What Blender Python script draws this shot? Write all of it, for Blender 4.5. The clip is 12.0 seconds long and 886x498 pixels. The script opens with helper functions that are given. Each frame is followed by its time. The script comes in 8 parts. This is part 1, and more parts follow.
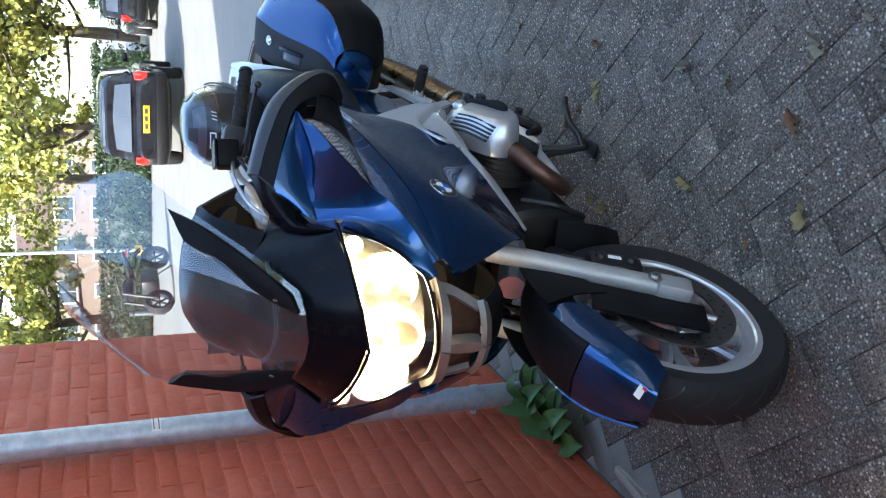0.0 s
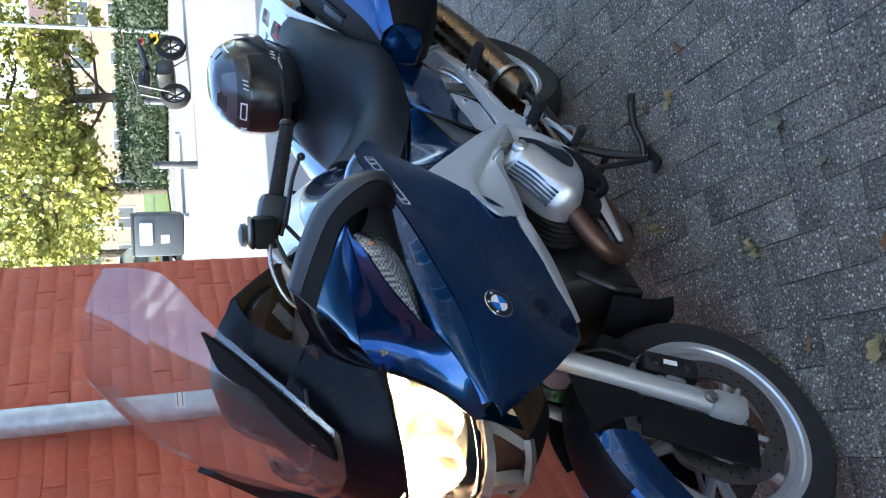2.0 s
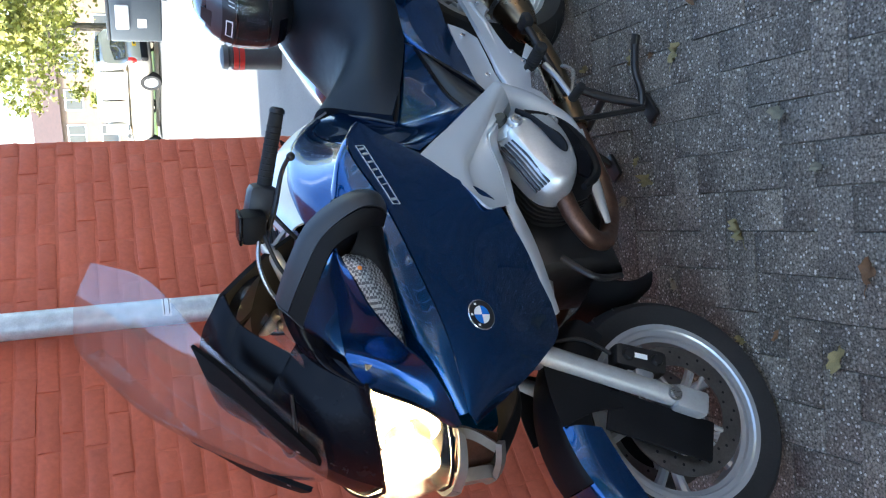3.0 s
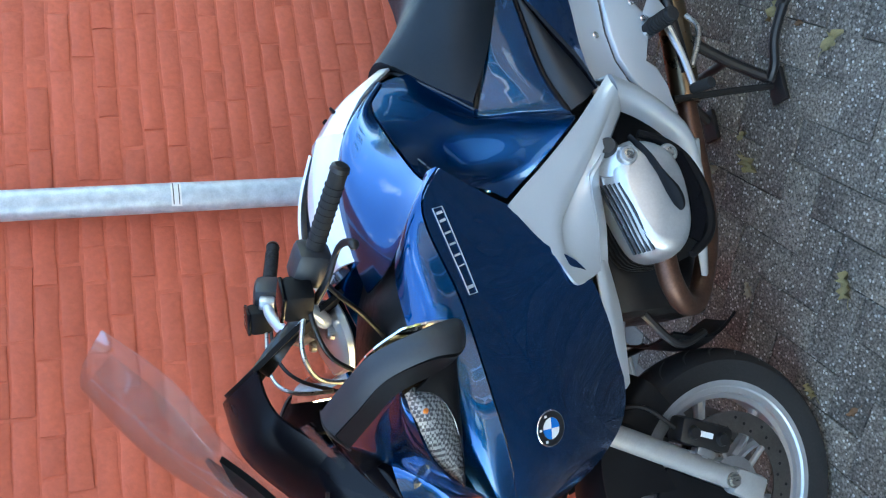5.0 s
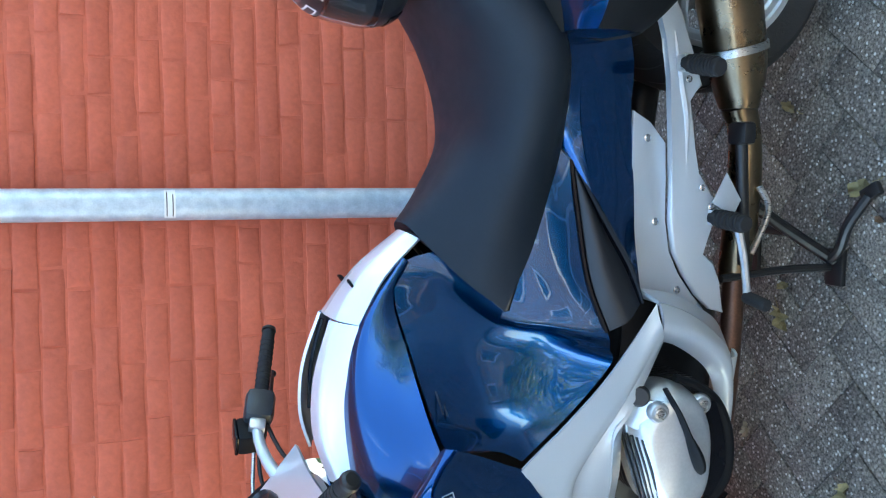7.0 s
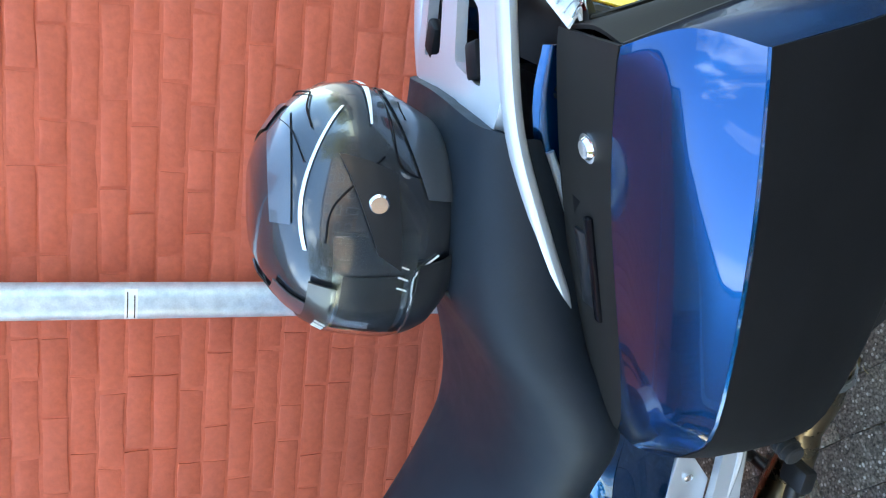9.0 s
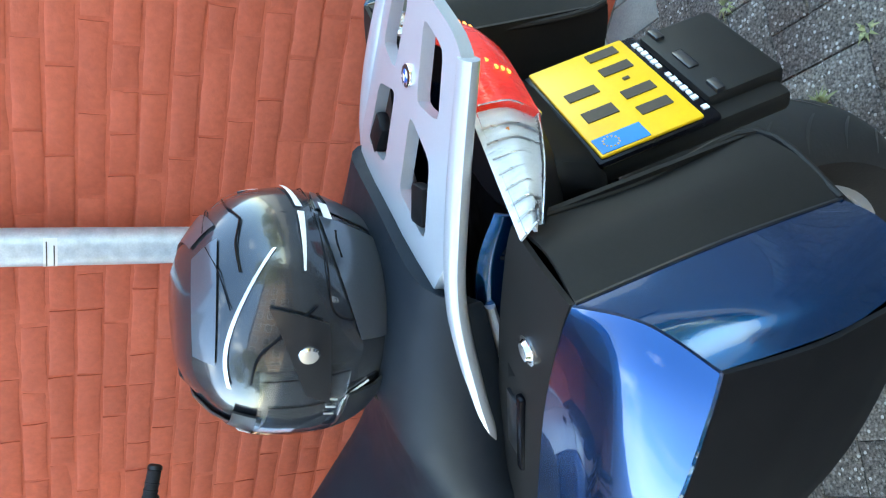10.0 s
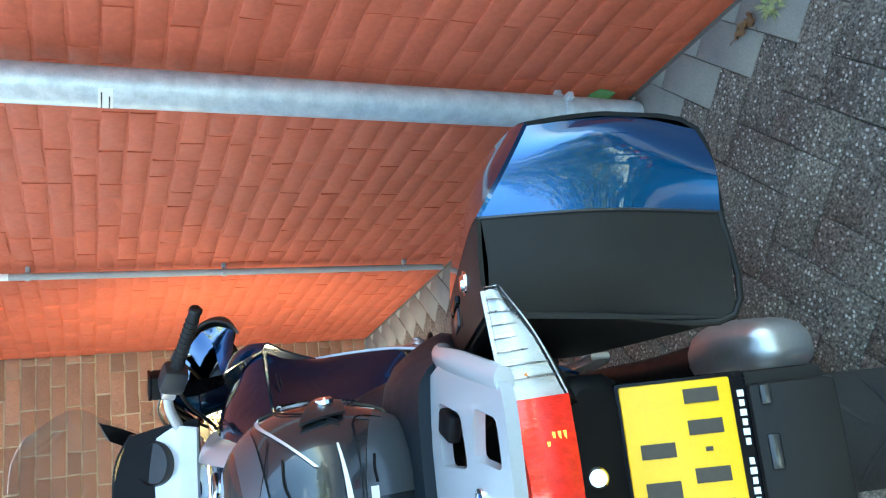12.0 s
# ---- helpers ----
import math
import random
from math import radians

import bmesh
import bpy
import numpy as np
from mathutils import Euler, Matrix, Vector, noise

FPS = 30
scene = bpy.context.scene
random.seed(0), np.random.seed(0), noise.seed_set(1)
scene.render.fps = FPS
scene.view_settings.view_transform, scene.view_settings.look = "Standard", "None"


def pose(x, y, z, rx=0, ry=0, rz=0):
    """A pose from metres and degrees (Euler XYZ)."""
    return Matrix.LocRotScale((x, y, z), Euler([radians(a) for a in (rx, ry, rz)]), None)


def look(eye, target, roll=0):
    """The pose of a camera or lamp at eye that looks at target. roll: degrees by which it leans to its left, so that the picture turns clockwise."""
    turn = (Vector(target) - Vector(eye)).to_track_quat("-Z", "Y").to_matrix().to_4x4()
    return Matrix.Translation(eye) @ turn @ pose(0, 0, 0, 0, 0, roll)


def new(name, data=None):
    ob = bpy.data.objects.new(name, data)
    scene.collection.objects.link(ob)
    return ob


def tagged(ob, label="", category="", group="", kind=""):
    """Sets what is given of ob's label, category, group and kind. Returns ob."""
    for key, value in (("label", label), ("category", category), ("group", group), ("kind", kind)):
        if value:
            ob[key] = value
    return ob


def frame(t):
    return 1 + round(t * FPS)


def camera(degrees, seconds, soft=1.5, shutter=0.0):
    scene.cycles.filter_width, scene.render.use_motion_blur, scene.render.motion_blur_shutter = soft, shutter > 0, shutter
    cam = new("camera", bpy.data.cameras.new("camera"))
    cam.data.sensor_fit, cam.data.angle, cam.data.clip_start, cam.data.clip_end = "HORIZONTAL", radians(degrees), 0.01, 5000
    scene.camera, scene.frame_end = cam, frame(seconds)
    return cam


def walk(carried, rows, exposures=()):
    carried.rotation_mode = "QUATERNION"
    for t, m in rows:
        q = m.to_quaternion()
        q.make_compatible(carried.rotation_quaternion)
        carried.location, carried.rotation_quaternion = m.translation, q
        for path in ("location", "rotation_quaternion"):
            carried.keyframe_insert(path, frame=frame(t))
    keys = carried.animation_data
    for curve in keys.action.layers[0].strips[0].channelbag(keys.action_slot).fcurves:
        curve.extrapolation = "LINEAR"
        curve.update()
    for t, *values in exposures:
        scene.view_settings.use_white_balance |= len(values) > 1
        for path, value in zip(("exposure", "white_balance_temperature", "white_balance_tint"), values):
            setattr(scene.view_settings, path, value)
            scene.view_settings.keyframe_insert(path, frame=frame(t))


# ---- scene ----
cam = camera(55.4, 12.0, 1.2)
PATH = [
    (0, (1.498, -2.309, 1.534), (0.936, -0.542, 0.785), -92.1),
    (0.5, (1.606, -2.266, 1.528), (0.966, -0.522, 0.786), -91.3),
    (1, (1.849, -2.194, 1.513), (1.015, -0.533, 0.775), -94.8),
    (1.5, (1.953, -2.046, 1.504), (1.012, -0.43, 0.795), -95.5),
    (2, (2.048, -1.876, 1.532), (1.034, -0.302, 0.83), -92.6),
    (2.5, (2.184, -1.76, 1.517), (0.949, -0.353, 0.814), -94.0),
    (3, (2.402, -1.598, 1.522), (1.013, -0.349, 0.808), -94.6),
    (3.2, (2.434, -1.535, 1.515), (1.017, -0.311, 0.81), -95.1),
    (4.8, (2.498, -0.83, 1.515), (0.742, -0.157, 0.834), -94.3),
    (5, (2.524, -0.745, 1.513), (0.743, -0.141, 0.831), -94.4),
    (5.5, (2.515, -0.543, 1.489), (0.736, 0.059, 0.804), -93.2),
    (6, (2.496, -0.336, 1.506), (0.688, 0.152, 0.804), -90.7),
    (6.5, (2.536, -0.094, 1.49), (0.671, 0.123, 0.801), -91.9),
    (6.7, (2.557, 0.016, 1.494), (0.682, 0.132, 0.806), -91.9),
    (8.3, (2.282, 0.716, 1.454), (0.481, 0.291, 0.695), -90.9),
    (8.5, (2.261, 0.825, 1.448), (0.488, 0.305, 0.684), -90.8),
    (9, (2.137, 1.042, 1.428), (0.343, 0.536, 0.702), -89.3),
    (9.5, (1.997, 1.206, 1.436), (0.263, 0.583, 0.658), -88.7),
    (10, (1.922, 1.441, 1.409), (0.387, 0.49, 0.548), -91.1),
    (10.5, (1.823, 1.678, 1.405), (0.362, 0.627, 0.533), -90.2),
    (11, (1.599, 1.811, 1.411), (0.325, 0.539, 0.54), -87.9),
    (11.5, (1.342, 1.947, 1.409), (0.401, 0.377, 0.602), -90.9),
    (12, (1.086, 2.051, 1.433), (0.455, 0.321, 0.653), -90.9),
]
EXPOSURES = [(0, 2.64, 6000, 5), (3.2, 2.9, 6000, 4), (4.8, 3.36, 5980, -2), (6.7, 3.4, 6000, -3), (8.3, 3.65, 6150, -2), (9.0, 3.62, 6300, -2), (9.6, 3.5, 6600, -2), (11.0, 3.58, 6500, -8), (12.0, 3.52, 6400, -10)]
walk(cam, [(t, look(eye, target, roll)) for t, eye, target, roll in PATH], EXPOSURES)

# ---- world, sun and exposure ----
SUN_ELEV, SUN_AZ = 32.0, 226.0          # degrees; azimuth from +y, clockwise
world = bpy.data.worlds.new("sky")
scene.world = world
world.use_nodes = True
sky = world.node_tree.nodes.new("ShaderNodeTexSky")
sky.sky_type = "NISHITA"
sky.sun_disc = False
sky.sun_elevation, sky.sun_rotation = radians(SUN_ELEV), radians(SUN_AZ)
sky.dust_density, sky.ozone_density = 1.2, 1.0
back = world.node_tree.nodes["Background"]
back.inputs["Strength"].default_value = 0.15
# broken white cloud all over the sky
at = world.node_tree.nodes.new("ShaderNodeTexCoord")
puff = world.node_tree.nodes.new("ShaderNodeTexNoise")
puff.inputs["Scale"].default_value, puff.inputs["Detail"].default_value, puff.inputs["Roughness"].default_value = 2.6, 6.0, 0.55
cover_of_cloud = world.node_tree.nodes.new("ShaderNodeMapRange")
cover_of_cloud.inputs["From Min"].default_value, cover_of_cloud.inputs["From Max"].default_value = 0.57, 0.69
cloud = world.node_tree.nodes.new("ShaderNodeMix")
cloud.data_type = "RGBA"
world.node_tree.links.new(at.outputs["Generated"], puff.inputs["Vector"])
world.node_tree.links.new(puff.outputs["Fac"], cover_of_cloud.inputs["Value"])
world.node_tree.links.new(cover_of_cloud.outputs["Result"], cloud.inputs[0])
world.node_tree.links.new(sky.outputs["Color"], cloud.inputs[6])
cloud.inputs[7].default_value = (5.5, 5.85, 6.45, 1)
world.node_tree.links.new(cloud.outputs[2], back.inputs["Color"])
sun_data = bpy.data.lights.new("sun", "SUN")
sun_data.energy, sun_data.angle, sun_data.color = 3.0, radians(0.6), (1.0, 0.93, 0.82)
sun = new("sun", sun_data)
az, el = radians(SUN_AZ), radians(SUN_ELEV)
sun.matrix_world = look((0, 0, 12), Vector((0, 0, 12)) - 5 * Vector((math.sin(az) * math.cos(el), math.cos(az) * math.cos(el), math.sin(el))))


# ---- materials ----
def material(name, base, rough=0.5, metal=0.0, second=None, scale=20.0, amount=0.5, fine=0.0, fine_scale=200.0,
             bump=0.0, bump_scale=60.0, coat=0.0, spec=0.5, rough_var=0.0, vary=0.0, alpha_glass=False, ior=1.45,
             stretch=(1, 1, 1), emit=None, emit_power=0.0, detail=6.0, bump_dist=0.004):
    """A principled surface with stains at one scale, grain at another, relief and gloss that vary."""
    m = bpy.data.materials.new(name)
    m.use_nodes = True
    nt = m.node_tree
    p = nt.nodes["Principled BSDF"]
    link = nt.links.new
    p.inputs["Roughness"].default_value, p.inputs["Metallic"].default_value = rough, metal
    p.inputs["Coat Weight"].default_value, p.inputs["IOR"].default_value = coat, ior
    p.inputs["Coat Roughness"].default_value = 0.03
    p.inputs["Specular IOR Level"].default_value = spec
    p.inputs["Base Color"].default_value = (*base, 1)
    tc = nt.nodes.new("ShaderNodeTexCoord")
    mp = nt.nodes.new("ShaderNodeMapping")
    mp.inputs["Scale"].default_value = stretch
    where = tc.outputs["Object"]
    if vary:
        shift = nt.nodes.new("ShaderNodeObjectInfo")
        times = nt.nodes.new("ShaderNodeVectorMath")
        times.operation = "MULTIPLY_ADD"
        link(shift.outputs["Random"], times.inputs[0])
        times.inputs[1].default_value = (37.0, 23.0, 11.0)
        link(tc.outputs["Object"], times.inputs[2])
        where = times.outputs["Vector"]
    link(where, mp.inputs["Vector"])
    colour = None

    def noise_node(sc, det=detail, rgh=0.6):
        n = nt.nodes.new("ShaderNodeTexNoise")
        n.inputs["Scale"].default_value, n.inputs["Detail"].default_value, n.inputs["Roughness"].default_value = sc, det, rgh
        link(mp.outputs["Vector"], n.inputs["Vector"])
        return n

    def mix(a, b, fac, mode="MIX"):
        x = nt.nodes.new("ShaderNodeMix")
        x.data_type, x.blend_type = "RGBA", mode
        for sock, v in (("A", a), ("B", b)):
            i = [s for s in x.inputs if s.name == sock and s.type == "RGBA"][0]
            if isinstance(v, tuple):
                i.default_value = (*v, 1)
            else:
                link(v, i)
        f = [s for s in x.inputs if s.name == "Factor" and s.type == "VALUE"][0]
        if isinstance(fac, float):
            f.default_value = fac
        else:
            link(fac, f)
        return [s for s in x.outputs if s.type == "RGBA"][0]

    def ramp(val, lo, hi, a=0.0, b=1.0):
        r = nt.nodes.new("ShaderNodeMapRange")
        r.inputs["From Min"].default_value, r.inputs["From Max"].default_value = lo, hi
        r.inputs["To Min"].default_value, r.inputs["To Max"].default_value = a, b
        link(val, r.inputs["Value"])
        return r.outputs["Result"]

    if second:
        n = noise_node(scale)
        colour = mix(base, second, ramp(n.outputs["Fac"], 0.5 - 0.25 / max(amount, 0.05) * 0.5, 0.5 + 0.25 / max(amount, 0.05) * 0.5))
    if fine:
        n = noise_node(fine_scale, 3.0)
        g = ramp(n.outputs["Fac"], 0.3, 0.7, 1.0 - fine, 1.0 + fine)
        v = nt.nodes.new("ShaderNodeCombineColor")
        for k in ("Red", "Green", "Blue"):
            link(g, v.inputs[k])
        colour = mix(colour or base, v.outputs["Color"], 1.0, "MULTIPLY")
    if vary:
        oi = nt.nodes.new("ShaderNodeObjectInfo")
        geo = nt.nodes.new("ShaderNodeNewGeometry")
        add = nt.nodes.new("ShaderNodeMath")
        add.operation = "ADD"
        link(oi.outputs["Random"], add.inputs[0])
        link(geo.outputs["Random Per Island"], add.inputs[1])
        fr = nt.nodes.new("ShaderNodeMath")
        fr.operation = "FRACT"
        link(add.outputs[0], fr.inputs[0])
        g = ramp(fr.outputs[0], 0, 1, 1 - vary, 1 + vary)
        v = nt.nodes.new("ShaderNodeCombineColor")
        for k in ("Red", "Green", "Blue"):
            link(g, v.inputs[k])
        colour = mix(colour or base, v.outputs["Color"], 1.0, "MULTIPLY")
    if colour is not None:
        link(colour, p.inputs["Base Color"])
    if rough_var:
        n = noise_node(scale * 1.7 + 3)
        link(ramp(n.outputs["Fac"], 0.3, 0.7, max(rough - rough_var, 0.02), min(rough + rough_var, 1)), p.inputs["Roughness"])
    if bump:
        n = noise_node(bump_scale, 5.0)
        b = nt.nodes.new("ShaderNodeBump")
        b.inputs["Strength"].default_value, b.inputs["Distance"].default_value = bump, bump_dist
        link(n.outputs["Fac"], b.inputs["Height"])
        link(b.outputs["Normal"], p.inputs["Normal"])
    if alpha_glass:
        p.inputs["Transmission Weight"].default_value = 1.0
    if emit:
        p.inputs["Emission Color"].default_value = (*emit, 1)
        p.inputs["Emission Strength"].default_value = emit_power
    return m


def paving_material():
    """Washed concrete: grey cement with small pale and dark pebbles."""
    m = material("exposed_aggregate", (0.150, 0.130, 0.106), 0.88, second=(0.082, 0.070, 0.057), scale=3.0, amount=0.6,
                 fine=0.85, fine_scale=170, bump=1.0, bump_scale=120, vary=0.12, bump_dist=0.006)
    nt = m.node_tree
    p = nt.nodes["Principled BSDF"]
    old = p.inputs["Base Color"].links[0].from_socket
    mp = nt.nodes["Mapping"]
    vo = nt.nodes.new("ShaderNodeTexVoronoi")
    vo.inputs["Scale"].default_value, vo.inputs["Randomness"].default_value = 118.0, 1.0
    nt.links.new(mp.outputs["Vector"], vo.inputs["Vector"])
    sep = nt.nodes.new("ShaderNodeSeparateColor")
    nt.links.new(vo.outputs["Color"], sep.inputs["Color"])

    def math_node(op, a, b):
        n = nt.nodes.new("ShaderNodeMath")
        n.operation = op
        for k, v in enumerate((a, b)):
            if isinstance(v, float):
                n.inputs[k].default_value = v
            else:
                nt.links.new(v, n.inputs[k])
        return n.outputs[0]
    pebble = math_node("LESS_THAN", vo.outputs["Distance"], 0.42)
    pale = math_node("MULTIPLY", math_node("GREATER_THAN", sep.outputs["Red"], 0.86), pebble)
    mid = math_node("MULTIPLY", math_node("LESS_THAN", sep.outputs["Red"], 0.45), pebble)
    last = old
    for fac, col in ((mid, (0.245, 0.22, 0.19)), (pale, (0.52, 0.49, 0.44))):
        x = nt.nodes.new("ShaderNodeMix")
        x.data_type = "RGBA"
        nt.links.new(math_node("MULTIPLY", fac, 0.75), [s for s in x.inputs if s.name == "Factor" and s.type == "VALUE"][0])
        nt.links.new(last, [s for s in x.inputs if s.name == "A" and s.type == "RGBA"][0])
        [s for s in x.inputs if s.name == "B" and s.type == "RGBA"][0].default_value = (*col, 1)
        last = [s for s in x.outputs if s.type == "RGBA"][0]
    nt.links.new(last, p.inputs["Base Color"])
    return m


def paint_blue():
    """Blue metallic car paint under clear lacquer."""
    m = material("blue_metallic_paint", (0.0010, 0.050, 0.175), 0.22, 0.9, second=(0.0008, 0.041, 0.145), scale=900, amount=0.4,
                 coat=1.0, detail=2.0)
    m.node_tree.nodes["Principled BSDF"].inputs["Coat Roughness"].default_value = 0.02
    m.node_tree.nodes["Principled BSDF"].inputs["Coat IOR"].default_value = 1.47
    return m


def windscreen_material():
    """Clear sheet: light goes straight through, and the surface mirrors the sky."""
    m = bpy.data.materials.new("clear_polycarbonate")
    m.use_nodes = True
    nt = m.node_tree
    nt.nodes.remove(nt.nodes["Principled BSDF"])
    clear, gloss, film = nt.nodes.new("ShaderNodeBsdfTransparent"), nt.nodes.new("ShaderNodeBsdfGlossy"), nt.nodes.new("ShaderNodeBsdfDiffuse")
    clear.inputs["Color"].default_value = (0.95, 0.965, 0.97, 1)
    gloss.inputs["Roughness"].default_value = 0.04
    # thin pale film: haze of the mirrored sky, added as diffuse colour
    film.inputs["Color"].default_value = (0.75, 0.76, 0.78, 1)
    edge, haze = nt.nodes.new("ShaderNodeLayerWeight"), nt.nodes.new("ShaderNodeTexNoise")
    edge.inputs["Blend"].default_value = 0.5
    rise, fres = nt.nodes.new("ShaderNodeMath"), nt.nodes.new("ShaderNodeMapRange")
    rise.operation, rise.inputs[1].default_value = "POWER", 3.5
    fres.inputs["To Min"].default_value, fres.inputs["To Max"].default_value = 0.075, 0.9
    nt.links.new(edge.outputs["Facing"], rise.inputs[0])
    nt.links.new(rise.outputs[0], fres.inputs["Value"])
    haze.inputs["Scale"].default_value, haze.inputs["Detail"].default_value = 9.0, 8.0
    thin = nt.nodes.new("ShaderNodeMapRange")
    thin.inputs["From Min"].default_value, thin.inputs["From Max"].default_value = 0.35, 0.75
    thin.inputs["To Min"].default_value, thin.inputs["To Max"].default_value = 0.01, 0.035
    a, b = nt.nodes.new("ShaderNodeMixShader"), nt.nodes.new("ShaderNodeMixShader")
    nt.links.new(haze.outputs["Fac"], thin.inputs["Value"])
    nt.links.new(thin.outputs["Result"], a.inputs[0])
    nt.links.new(clear.outputs[0], a.inputs[1])
    nt.links.new(film.outputs[0], a.inputs[2])
    nt.links.new(fres.outputs[0], b.inputs[0])
    nt.links.new(a.outputs[0], b.inputs[1])
    nt.links.new(gloss.outputs[0], b.inputs[2])
    nt.links.new(b.outputs[0], nt.nodes["Material Output"].inputs["Surface"])
    return m


def prism_lens():
    """Moulded indicator reflector: rows of small bright and dark prisms."""
    m = material("prism_reflector", (0.72, 0.72, 0.70), 0.2, 0.6, second=(0.6, 0.6, 0.58), scale=60, bump=0.4, bump_scale=140)
    nt = m.node_tree
    p = nt.nodes["Principled BSDF"]
    old = p.inputs["Base Color"].links[0].from_socket
    turn = nt.nodes.new("ShaderNodeMapping")
    turn.inputs["Rotation"].default_value = (0.5, 0.6, 0.785)
    nt.links.new(nt.nodes["Texture Coordinate"].outputs["Object"], turn.inputs["Vector"])
    ck = nt.nodes.new("ShaderNodeTexChecker")
    ck.inputs["Scale"].default_value = 175.0
    ck.inputs["Color2"].default_value = (0.16, 0.16, 0.17, 1)
    nt.links.new(turn.outputs["Vector"], ck.inputs["Vector"])
    nt.links.new(old, ck.inputs["Color1"])
    nt.links.new(ck.outputs["Color"], p.inputs["Base Color"])
    return m


